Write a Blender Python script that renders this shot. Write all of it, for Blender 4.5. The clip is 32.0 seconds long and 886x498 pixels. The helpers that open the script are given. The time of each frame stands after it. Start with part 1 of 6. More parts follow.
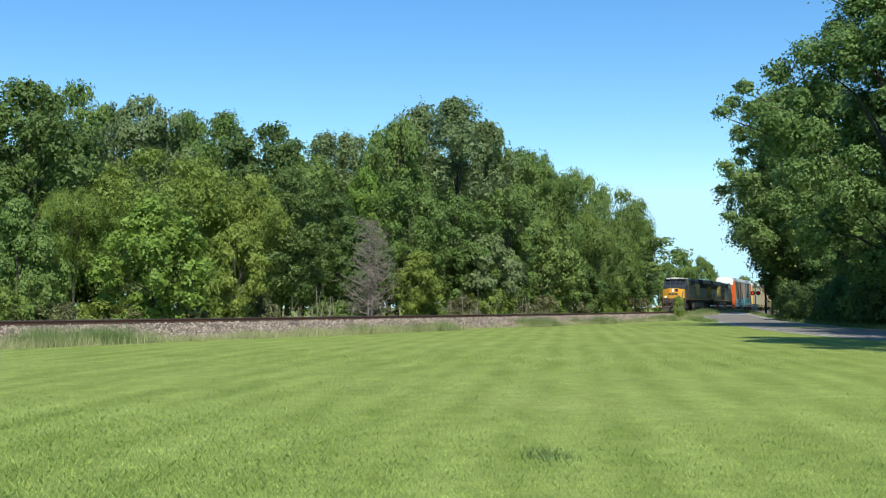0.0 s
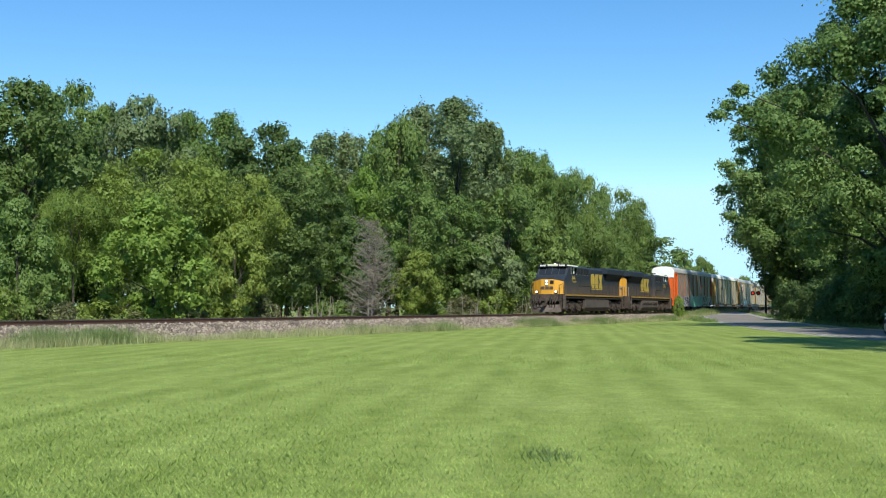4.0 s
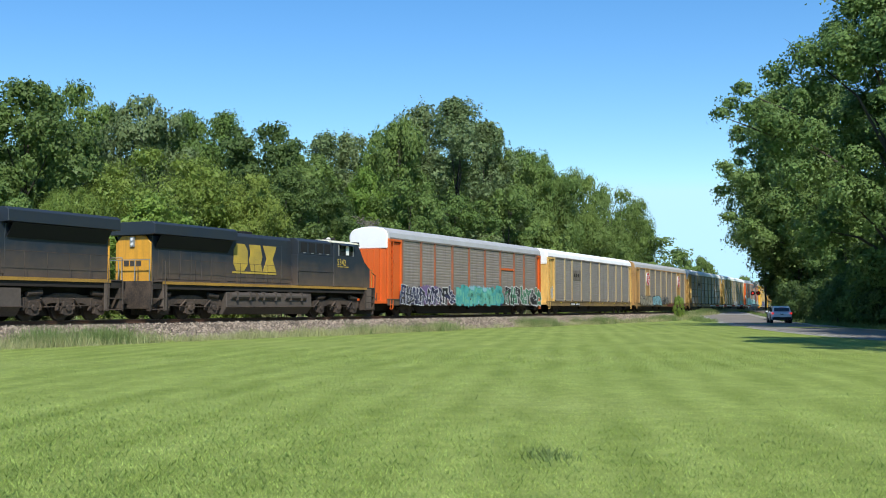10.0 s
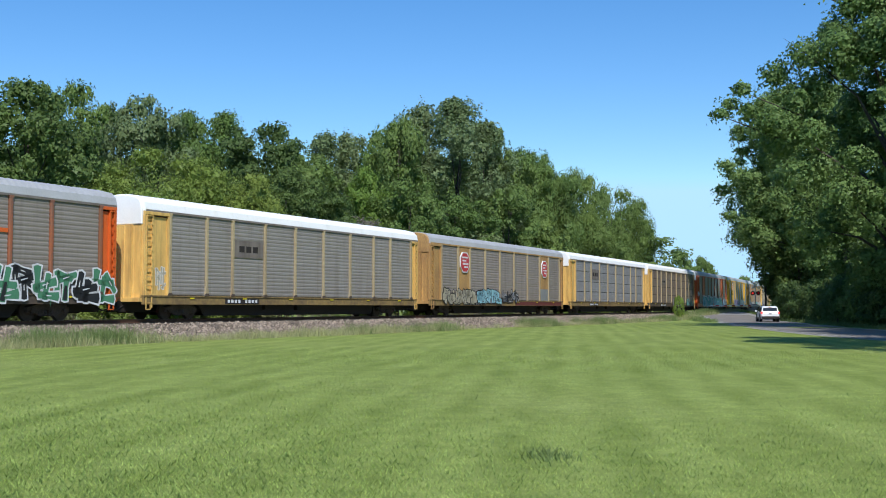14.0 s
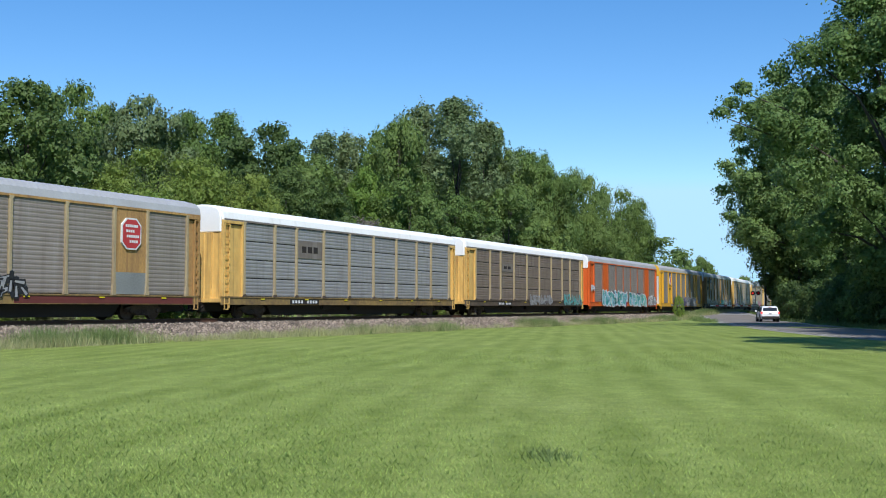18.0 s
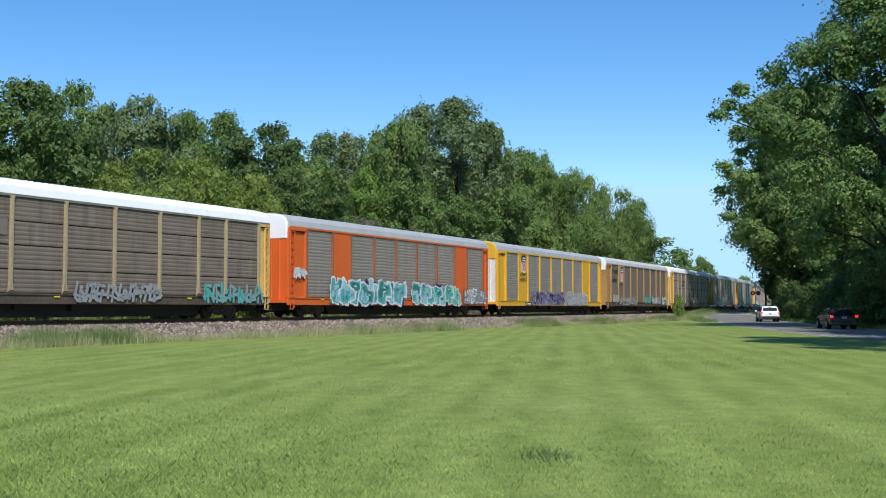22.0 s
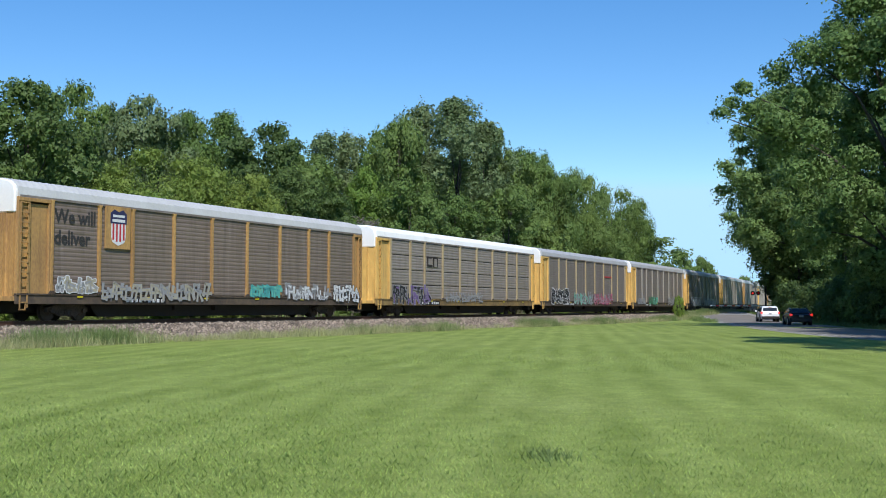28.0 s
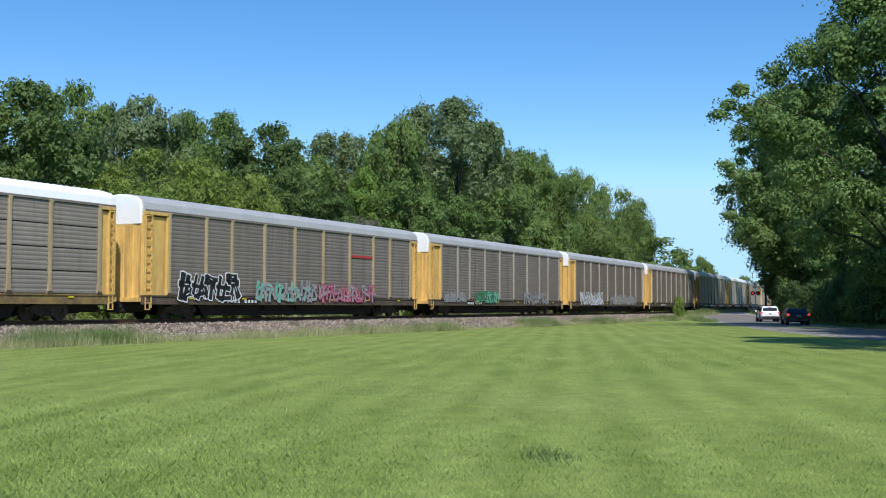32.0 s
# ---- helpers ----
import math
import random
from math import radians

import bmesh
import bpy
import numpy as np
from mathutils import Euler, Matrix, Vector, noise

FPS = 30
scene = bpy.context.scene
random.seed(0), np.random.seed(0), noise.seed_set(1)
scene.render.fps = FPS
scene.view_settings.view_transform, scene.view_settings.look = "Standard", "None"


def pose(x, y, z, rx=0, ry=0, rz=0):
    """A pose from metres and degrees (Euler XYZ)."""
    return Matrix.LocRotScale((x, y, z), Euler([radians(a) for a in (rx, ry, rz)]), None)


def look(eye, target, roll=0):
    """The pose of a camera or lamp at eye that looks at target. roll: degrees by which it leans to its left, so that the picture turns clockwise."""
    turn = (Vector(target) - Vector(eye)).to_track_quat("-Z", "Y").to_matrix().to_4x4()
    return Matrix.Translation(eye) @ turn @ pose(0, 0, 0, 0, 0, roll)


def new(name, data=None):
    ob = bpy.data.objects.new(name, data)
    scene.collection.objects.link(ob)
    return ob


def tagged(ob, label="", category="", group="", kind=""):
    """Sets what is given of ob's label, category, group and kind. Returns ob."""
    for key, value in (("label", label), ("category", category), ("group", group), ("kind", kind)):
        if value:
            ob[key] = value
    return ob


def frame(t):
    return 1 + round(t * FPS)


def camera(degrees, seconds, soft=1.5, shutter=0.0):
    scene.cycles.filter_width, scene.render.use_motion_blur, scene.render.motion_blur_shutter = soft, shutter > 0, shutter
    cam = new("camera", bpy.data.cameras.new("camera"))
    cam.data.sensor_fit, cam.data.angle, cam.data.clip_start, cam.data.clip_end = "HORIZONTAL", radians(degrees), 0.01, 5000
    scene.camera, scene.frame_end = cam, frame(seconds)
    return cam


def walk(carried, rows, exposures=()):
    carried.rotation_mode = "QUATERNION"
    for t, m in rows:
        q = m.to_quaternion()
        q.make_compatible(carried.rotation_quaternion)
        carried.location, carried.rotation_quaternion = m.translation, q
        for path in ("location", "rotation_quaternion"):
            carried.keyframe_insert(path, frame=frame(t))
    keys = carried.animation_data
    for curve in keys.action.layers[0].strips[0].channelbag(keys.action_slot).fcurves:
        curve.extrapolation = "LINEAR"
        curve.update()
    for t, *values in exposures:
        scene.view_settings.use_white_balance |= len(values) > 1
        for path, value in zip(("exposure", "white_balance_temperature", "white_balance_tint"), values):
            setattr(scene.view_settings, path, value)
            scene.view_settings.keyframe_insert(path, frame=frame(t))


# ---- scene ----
# The camera stands still on a lawn, 1.42 m above it, and looks across a railway line.
cam = camera(44.17, 32.0, soft=1.0)
STAND = pose(0, 0, 1.42, 93.076, 0, 0)
walk(cam, [(0.0, STAND), (32.0, STAND)], [(0.0, 0.18, 6550, 4), (6.0, 0.13, 6500, 4), (9.5, 0.10, 6400, 6), (11.5, 0.04, 6250, 8), (13.0, -0.10, 6100, 10), (32.0, -0.10, 6100, 10)])

# ---- daylight: a sun behind the camera, a little to the right, clear sky ----
SUN_WAY = Vector((0.18, -0.98, 1.02)).normalized()
world = bpy.data.worlds.new("sky")
scene.world = world
world.use_nodes = True
wn = world.node_tree
sky = wn.nodes.new("ShaderNodeTexSky")
sky.sky_type = "NISHITA"
sky.sun_disc = False
sky.sun_elevation = math.asin(SUN_WAY.z)
sky.sun_rotation = math.atan2(SUN_WAY.x, SUN_WAY.y)
sky.altitude, sky.air_density, sky.dust_density, sky.ozone_density = 200, 1.0, 0.03, 2.4
deeper = wn.nodes.new("ShaderNodeHueSaturation")
deeper.inputs["Saturation"].default_value = 1.30
deeper.inputs["Hue"].default_value = 0.503
wn.links.new(sky.outputs[0], deeper.inputs["Color"])
thin = wn.nodes.new("ShaderNodeMix")      # a dry horizon, no brighter than this pale blue
thin.data_type, thin.blend_type = "RGBA", "DARKEN"
thin.inputs["Factor"].default_value = 1.0
thin.inputs["B"].default_value = (3.65, 5.75, 7.3, 1)
wn.links.new(deeper.outputs[0], thin.inputs["A"])
wn.links.new(thin.outputs["Result"], wn.nodes["Background"].inputs[0])
wn.nodes["Background"].inputs[1].default_value = 0.154
sun = new("sun", bpy.data.lights.new("sun", "SUN"))
sun.data.energy, sun.data.angle, sun.data.color = 5.0, radians(0.55), (1.0, 0.955, 0.88)
sun.matrix_world = look(SUN_WAY * 100, (0, 0, 0))


# ---- materials ----
def shader(name, base, rough=0.6, metal=0.0, big=0.6, fine=14.0, vary=0.25, bump=0.15, other=None, stretch=(1, 1, 1), rand=0.0,
           glow=0.0, island=0.0, see=0.0, spec=0.5):
    """A node material: two scales of colour change, relief, and some change from object to object or piece to piece."""
    m = bpy.data.materials.new(name)
    m.use_nodes = True
    n, l = m.node_tree.nodes, m.node_tree.links
    p = n["Principled BSDF"]
    p.inputs["Roughness"].default_value, p.inputs["Metallic"].default_value = rough, metal
    p.inputs["Specular IOR Level"].default_value = spec
    co = n.new("ShaderNodeTexCoord")
    mp = n.new("ShaderNodeMapping")
    mp.inputs["Scale"].default_value = stretch
    l.new(co.outputs["Object"], mp.inputs["Vector"])
    n1, n2 = n.new("ShaderNodeTexNoise"), n.new("ShaderNodeTexNoise")
    for t, sc, de in ((n1, big, 3.0), (n2, fine, 5.0)):
        t.inputs["Scale"].default_value, t.inputs["Detail"].default_value = sc, de
        l.new(mp.outputs[0], t.inputs["Vector"])
    other = other or tuple(c * 0.55 for c in base)
    ramp = n.new("ShaderNodeValToRGB")
    ramp.color_ramp.elements[0].position, ramp.color_ramp.elements[1].position = 0.36, 0.66
    ramp.color_ramp.elements[0].color, ramp.color_ramp.elements[1].color = (*other, 1), (*base, 1)
    mix = n.new("ShaderNodeMath")
    mix.operation = "MULTIPLY_ADD"
    l.new(n2.outputs[0], mix.inputs[0])
    mix.inputs[1].default_value = 0.45
    half = n.new("ShaderNodeMath")
    half.operation = "MULTIPLY_ADD"
    l.new(n1.outputs[0], half.inputs[0])
    half.inputs[1].default_value, half.inputs[2].default_value = 0.55, 0.0
    l.new(half.outputs[0], mix.inputs[2])
    l.new(mix.outputs[0], ramp.inputs[0])
    cm = n.new("ShaderNodeMix")
    cm.data_type = "RGBA"
    cm.inputs["Factor"].default_value = min(1.0, vary * 2)
    cm.inputs["A"].default_value = (*base, 1)
    l.new(ramp.outputs[0], cm.inputs["B"])
    out = cm.outputs["Result"]
    if rand or island:
        hs = n.new("ShaderNodeHueSaturation")
        l.new(out, hs.inputs["Color"])
        val, hue = n.new("ShaderNodeMath"), n.new("ShaderNodeMath")
        ob, geo = n.new("ShaderNodeObjectInfo"), n.new("ShaderNodeNewGeometry")
        val.operation = hue.operation = "MULTIPLY_ADD"
        val.inputs[1].default_value, val.inputs[2].default_value = 2 * rand, 1 - rand
        l.new(ob.outputs["Random"], val.inputs[0])
        if island:
            v2 = n.new("ShaderNodeMath")
            v2.operation = "MULTIPLY_ADD"
            l.new(geo.outputs["Random Per Island"], v2.inputs[0])
            v2.inputs[1].default_value = 2 * island
            v3 = n.new("ShaderNodeMath")
            v3.operation = "SUBTRACT"
            l.new(val.outputs[0], v3.inputs[0])
            v3.inputs[1].default_value = island
            l.new(v3.outputs[0], v2.inputs[2])
            l.new(v2.outputs[0], hs.inputs["Value"])
        else:
            l.new(val.outputs[0], hs.inputs["Value"])
        l.new(ob.outputs["Random"], hue.inputs[0])
        hue.inputs[1].default_value, hue.inputs[2].default_value = -0.05 * rand * 4, 0.5 + 0.1 * rand
        l.new(hue.outputs[0], hs.inputs["Hue"])
        out = hs.outputs[0]
    l.new(out, p.inputs["Base Color"])
    if bump:
        b = n.new("ShaderNodeBump")
        b.inputs["Strength"].default_value, b.inputs["Distance"].default_value = bump, 0.03
        l.new(n2.outputs[0], b.inputs["Height"])
        l.new(b.outputs[0], p.inputs["Normal"])
    if glow:
        p.inputs["Emission Color"].default_value, p.inputs["Emission Strength"].default_value = (*base, 1), glow
    if see:
        tr, ms = n.new("ShaderNodeBsdfTranslucent"), n.new("ShaderNodeMixShader")
        l.new(out, tr.inputs["Color"])
        ms.inputs[0].default_value = see
        l.new(p.outputs[0], ms.inputs[1])
        l.new(tr.outputs[0], ms.inputs[2])
        l.new(ms.outputs[0], n["Material Output"].inputs["Surface"])
    return m


def turf(name, a, b, dry, island=0.0):
    """Mown lawn: passes of the mower, drier patches, fine blades."""
    m = bpy.data.materials.new(name)
    m.use_nodes = True
    n, l = m.node_tree.nodes, m.node_tree.links
    p = n["Principled BSDF"]
    p.inputs["Roughness"].default_value, p.inputs["Specular IOR Level"].default_value = 0.75, 0.08
    co = n.new("ShaderNodeNewGeometry")
    mp = n.new("ShaderNodeMapping")
    mp.inputs["Rotation"].default_value = (0, 0, radians(6.6))
    l.new(co.outputs["Position"], mp.inputs["Vector"])
    warp = n.new("ShaderNodeTexNoise")
    warp.inputs["Scale"].default_value, warp.inputs["Detail"].default_value = 0.16, 2
    l.new(mp.outputs[0], warp.inputs["Vector"])
    sep = n.new("ShaderNodeSeparateXYZ")
    l.new(mp.outputs[0], sep.inputs[0])
    wob = n.new("ShaderNodeMath")
    wob.operation = "MULTIPLY_ADD"
    l.new(warp.outputs[0], wob.inputs[0])
    wob.inputs[1].default_value = 0.45
    l.new(sep.outputs[0], wob.inputs[2])
    fr = n.new("ShaderNodeMath")
    fr.operation = "MULTIPLY"
    l.new(wob.outputs[0], fr.inputs[0])
    fr.inputs[1].default_value = math.pi / 0.52
    sn = n.new("ShaderNodeMath")
    sn.operation = "SINE"
    l.new(fr.outputs[0], sn.inputs[0])
    streak = n.new("ShaderNodeMapping")
    streak.inputs["Scale"].default_value = (1.1, 0.30, 1)
    l.new(mp.outputs[0], streak.inputs["Vector"])
    pat = n.new("ShaderNodeTexNoise")
    pat.inputs["Scale"].default_value, pat.inputs["Detail"].default_value = 1.0, 6
    l.new(streak.outputs[0], pat.inputs["Vector"])
    fine = n.new("ShaderNodeTexNoise")
    fine.inputs["Scale"].default_value, fine.inputs["Detail"].default_value = 40, 6
    l.new(co.outputs["Position"], fine.inputs["Vector"])
    big = n.new("ShaderNodeTexNoise")
    big.inputs["Scale"].default_value, big.inputs["Detail"].default_value = 0.09, 4
    l.new(co.outputs["Position"], big.inputs["Vector"])

    def mixed(fac, c0, c1, lo, hi):
        mr = n.new("ShaderNodeMapRange")
        mr.inputs["From Min"].default_value, mr.inputs["From Max"].default_value = lo, hi
        l.new(fac, mr.inputs["Value"])
        x = n.new("ShaderNodeMix")
        x.data_type = "RGBA"
        l.new(mr.outputs[0], x.inputs["Factor"])
        for sock, c in (("A", c0), ("B", c1)):
            if isinstance(c, tuple):
                x.inputs[sock].default_value = (*c, 1)
            else:
                l.new(c, x.inputs[sock])
        return x.outputs["Result"]
    add = n.new("ShaderNodeMath")
    add.operation = "MULTIPLY_ADD"
    l.new(sn.outputs[0], add.inputs[0])
    add.inputs[1].default_value = 0.085
    l.new(pat.outputs[0], add.inputs[2])
    c = mixed(add.outputs[0], a, b, 0.20, 0.80)
    c = mixed(big.outputs[0], c, dry, 0.52, 0.95)
    tuft = n.new("ShaderNodeTexNoise")
    tuft.inputs["Scale"].default_value, tuft.inputs["Detail"].default_value, tuft.inputs["Roughness"].default_value = 2.4, 9, 0.72
    l.new(mp.outputs[0], tuft.inputs["Vector"])
    dk = mixed(fine.outputs[0], (0.70, 0.74, 0.68), (1.26, 1.22, 1.2), 0.32, 0.68)
    tk = mixed(tuft.outputs[0], (0.80, 0.84, 0.77), (1.17, 1.14, 1.14), 0.34, 0.66)
    m2 = n.new("ShaderNodeMix")
    m2.data_type, m2.blend_type = "RGBA", "MULTIPLY"
    m2.inputs["Factor"].default_value = 1
    l.new(dk, m2.inputs["A"])
    l.new(tk, m2.inputs["B"])
    dk = m2.outputs["Result"]
    mu = n.new("ShaderNodeMix")
    mu.data_type, mu.blend_type = "RGBA", "MULTIPLY"
    mu.inputs["Factor"].default_value = 1
    l.new(c, mu.inputs["A"])
    l.new(dk, mu.inputs["B"])
    out = mu.outputs["Result"]
    if island:
        hs, val = n.new("ShaderNodeHueSaturation"), n.new("ShaderNodeMath")
        val.operation = "MULTIPLY_ADD"
        l.new(co.outputs["Random Per Island"], val.inputs[0])
        val.inputs[1].default_value, val.inputs[2].default_value = 2 * island, 1 - island
        l.new(val.outputs[0], hs.inputs["Value"])
        l.new(out, hs.inputs["Color"])
        out = hs.outputs[0]
    l.new(out, p.inputs["Base Color"])
    bp = n.new("ShaderNodeBump")
    bp.inputs["Strength"].default_value, bp.inputs["Distance"].default_value = 0.5, 0.04
    l.new(fine.outputs[0], bp.inputs["Height"])
    if not island:
        l.new(bp.outputs[0], p.inputs["Normal"])
    else:
        tr, ms = n.new("ShaderNodeBsdfTranslucent"), n.new("ShaderNodeMixShader")
        l.new(out, tr.inputs["Color"])
        ms.inputs[0].default_value = 0.5
        l.new(p.outputs[0], ms.inputs[1])
        l.new(tr.outputs[0], ms.inputs[2])
        l.new(ms.outputs[0], n["Material Output"].inputs["Surface"])
    return m


def pebbles(name, a, b, size):
    """Crushed stone: every stone its own grey or tan."""
    m = bpy.data.materials.new(name)
    m.use_nodes = True
    n, l = m.node_tree.nodes, m.node_tree.links
    p = n["Principled BSDF"]
    p.inputs["Roughness"].default_value = 0.9
    co = n.new("ShaderNodeTexCoord")
    vo = n.new("ShaderNodeTexVoronoi")
    vo.inputs["Scale"].default_value = 1 / size
    l.new(co.outputs["Object"], vo.inputs["Vector"])
    bw = n.new("ShaderNodeSeparateColor")
    l.new(vo.outputs["Color"], bw.inputs[0])
    no = n.new("ShaderNodeTexNoise")
    no.inputs["Scale"].default_value, no.inputs["Detail"].default_value = 0.5, 4
    l.new(co.outputs["Object"], no.inputs["Vector"])
    x = n.new("ShaderNodeMix")
    x.data_type = "RGBA"
    ad = n.new("ShaderNodeMath")
    ad.operation = "MULTIPLY_ADD"
    l.new(no.outputs[0], ad.inputs[0])
    ad.inputs[1].default_value = 0.8
    sb = n.new("ShaderNodeMath")
    sb.operation = "SUBTRACT"
    l.new(bw.outputs[0], sb.inputs[0])
    sb.inputs[1].default_value = 0.4
    l.new(sb.outputs[0], ad.inputs[2])
    l.new(ad.outputs[0], x.inputs["Factor"])
    x.inputs["A"].default_value, x.inputs["B"].default_value = (*a, 1), (*b, 1)
    l.new(x.outputs["Result"], p.inputs["Base Color"])
    bp = n.new("ShaderNodeBump")
    bp.invert = True
    bp.inputs["Strength"].default_value, bp.inputs["Distance"].default_value = 0.9, size
    l.new(vo.outputs["Distance"], bp.inputs["Height"])
    l.new(bp.outputs[0], p.inputs["Normal"])
    return m


def clear_glass(name, tint, rough=0.03):
    m = bpy.data.materials.new(name)
    m.use_nodes = True
    p = m.node_tree.nodes["Principled BSDF"]
    p.inputs["Base Color"].default_value = (*tint, 1)
    p.inputs["Roughness"].default_value, p.inputs["Transmission Weight"].default_value = rough, 0.55
    p.inputs["IOR"].default_value = 1.45
    return m


LAWN = turf("mown_lawn", (0.172, 0.222, 0.047), (0.300, 0.358, 0.098), (0.345, 0.372, 0.130))
BLADE = turf("lawn_blades", (0.290, 0.375, 0.095), (0.450, 0.540, 0.180), (0.50, 0.55, 0.22), island=0.28)
REED = shader("tall_grass", (0.330, 0.345, 0.150), 0.6, vary=0.3, other=(0.36, 0.34, 0.19), bump=0, big=0.25, island=0.35, see=0.25, spec=0.2)
WEED = shader("weeds", (0.190, 0.260, 0.088), 0.6, vary=0.3, bump=0, big=0.3, island=0.35, see=0.25, spec=0.2)
BALLAST = pebbles("ballast_stone", (0.070, 0.050, 0.036), (0.29, 0.222, 0.165), 0.15)
STONE = shader("loose_stone", (0.285, 0.226, 0.172), 0.9, vary=0.3, island=0.6, bump=0)
STEEL = shader("rail_steel", (0.16, 0.085, 0.055), 0.55, 0.5, vary=0.4, other=(0.09, 0.05, 0.035))
SHINE = shader("worn_rail_head", (0.55, 0.53, 0.5), 0.3, 0.9, vary=0.1)
TIE = shader("tarred_tie", (0.07, 0.055, 0.045), 0.85, vary=0.4)
ASPHALT = shader("worn_asphalt", (0.235, 0.208, 0.178), 0.85, vary=0.4, big=0.25, fine=30, other=(0.155, 0.136, 0.115), bump=0.3)
GRAVEL = pebbles("road_shoulder", (0.26, 0.245, 0.21), (0.46, 0.43, 0.38), 0.07)
CONCRETE = shader("crossing_concrete", (0.38, 0.36, 0.33), 0.85, vary=0.35, big=0.7, fine=12, bump=0.2)
LINE = shader("road_paint", (0.62, 0.60, 0.55), 0.7, vary=0.4, fine=9)
BARK = shader("bark", (0.085, 0.068, 0.052), 0.9, vary=0.5, big=3, fine=25, bump=0.8, stretch=(1, 1, 0.3))
DEADBARK = shader("dead_bark", (0.315, 0.265, 0.22), 0.9, vary=0.4, big=3, fine=25)
LEAVES = {}
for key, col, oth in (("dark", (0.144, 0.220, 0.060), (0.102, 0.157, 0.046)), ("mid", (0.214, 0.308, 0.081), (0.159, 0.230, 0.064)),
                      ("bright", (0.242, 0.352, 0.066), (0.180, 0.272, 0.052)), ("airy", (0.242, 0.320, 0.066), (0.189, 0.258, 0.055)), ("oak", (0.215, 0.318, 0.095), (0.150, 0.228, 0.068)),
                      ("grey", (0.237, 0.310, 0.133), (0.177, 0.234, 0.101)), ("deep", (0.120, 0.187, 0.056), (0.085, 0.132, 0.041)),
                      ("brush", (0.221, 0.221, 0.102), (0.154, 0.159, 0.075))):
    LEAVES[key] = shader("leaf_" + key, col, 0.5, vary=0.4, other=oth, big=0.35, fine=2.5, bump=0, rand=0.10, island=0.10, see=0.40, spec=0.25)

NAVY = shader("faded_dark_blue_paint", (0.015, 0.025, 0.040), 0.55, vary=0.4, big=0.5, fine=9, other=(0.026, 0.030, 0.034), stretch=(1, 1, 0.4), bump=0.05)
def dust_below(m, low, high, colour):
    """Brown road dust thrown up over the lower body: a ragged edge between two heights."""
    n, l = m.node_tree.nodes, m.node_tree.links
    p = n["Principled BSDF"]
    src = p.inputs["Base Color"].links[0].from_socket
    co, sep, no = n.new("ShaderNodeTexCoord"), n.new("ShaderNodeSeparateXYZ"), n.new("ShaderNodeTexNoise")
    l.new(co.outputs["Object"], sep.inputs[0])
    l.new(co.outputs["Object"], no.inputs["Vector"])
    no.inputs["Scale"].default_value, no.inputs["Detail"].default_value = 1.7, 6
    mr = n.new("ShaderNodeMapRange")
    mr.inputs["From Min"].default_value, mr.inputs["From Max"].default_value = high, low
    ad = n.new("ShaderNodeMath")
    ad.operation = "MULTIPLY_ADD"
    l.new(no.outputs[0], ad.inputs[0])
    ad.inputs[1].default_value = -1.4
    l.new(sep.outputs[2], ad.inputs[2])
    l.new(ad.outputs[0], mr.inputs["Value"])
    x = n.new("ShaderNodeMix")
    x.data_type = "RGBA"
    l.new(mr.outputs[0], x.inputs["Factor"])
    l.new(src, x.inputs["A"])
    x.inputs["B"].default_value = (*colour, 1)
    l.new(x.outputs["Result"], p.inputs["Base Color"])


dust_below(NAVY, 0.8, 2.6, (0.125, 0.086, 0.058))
GRIME = shader("brown_road_grime", (0.100, 0.068, 0.048), 0.85, other=(0.030, 0.023, 0.018), vary=0.5, big=1.2, fine=12)
TANKP = shader("dusty_tank_paint", (0.100, 0.078, 0.063), 0.75, vary=0.4, big=0.6, fine=8)
PLOW = shader("scraped_dusty_steel", (0.155, 0.118, 0.092), 0.7, vary=0.5, other=(0.075, 0.056, 0.044), big=1.4, fine=10, bump=0.2)
GOLD = shader("railroad_yellow_paint", (0.76, 0.37, 0.032), 0.5, vary=0.35, other=(0.52, 0.26, 0.04), bump=0.03)
DIMGOLD = shader("dirty_yellow_stripe", (0.46, 0.26, 0.04), 0.6, vary=0.5, other=(0.25, 0.14, 0.035))
LOGO = shader("faded_yellow_lettering", (0.56, 0.38, 0.05), 0.6, vary=0.4, big=1.5, other=(0.30, 0.23, 0.06))
CREAM = shader("pale_roof_paint", (0.74, 0.70, 0.52), 0.5, vary=0.2)
BLACK = shader("black_underframe", (0.028, 0.021, 0.017), 0.8, vary=0.4)
# Near-black for grilles, seams and stack, and for shade painted into recesses.
BLACK_AND_SHADE = shader("near_black_and_recess_shade", (0.010, 0.010, 0.011), 0.8, vary=0.2)
GLASS = clear_glass("dark_window_glass", (0.05, 0.06, 0.07))
LAMP = shader("lit_headlight", (1.0, 0.95, 0.82), 0.3, vary=0, bump=0, glow=5)
WHITE = shader("white_paint", (0.88, 0.87, 0.85), 0.5, vary=0.2, other=(0.72, 0.70, 0.66), bump=0.03)
DIRTYWHITE = shader("stained_white_paint", (0.74, 0.73, 0.70), 0.6, vary=0.4, other=(0.50, 0.47, 0.43), big=0.8, stretch=(1, 1, 0.5))
WHEEL = shader("rolled_wheel_steel", (0.10, 0.075, 0.06), 0.6, 0.6, vary=0.4)
FADED = shader("faded_black_paint", (0.045, 0.042, 0.040), 0.7, vary=0.4)
PANEL = {}
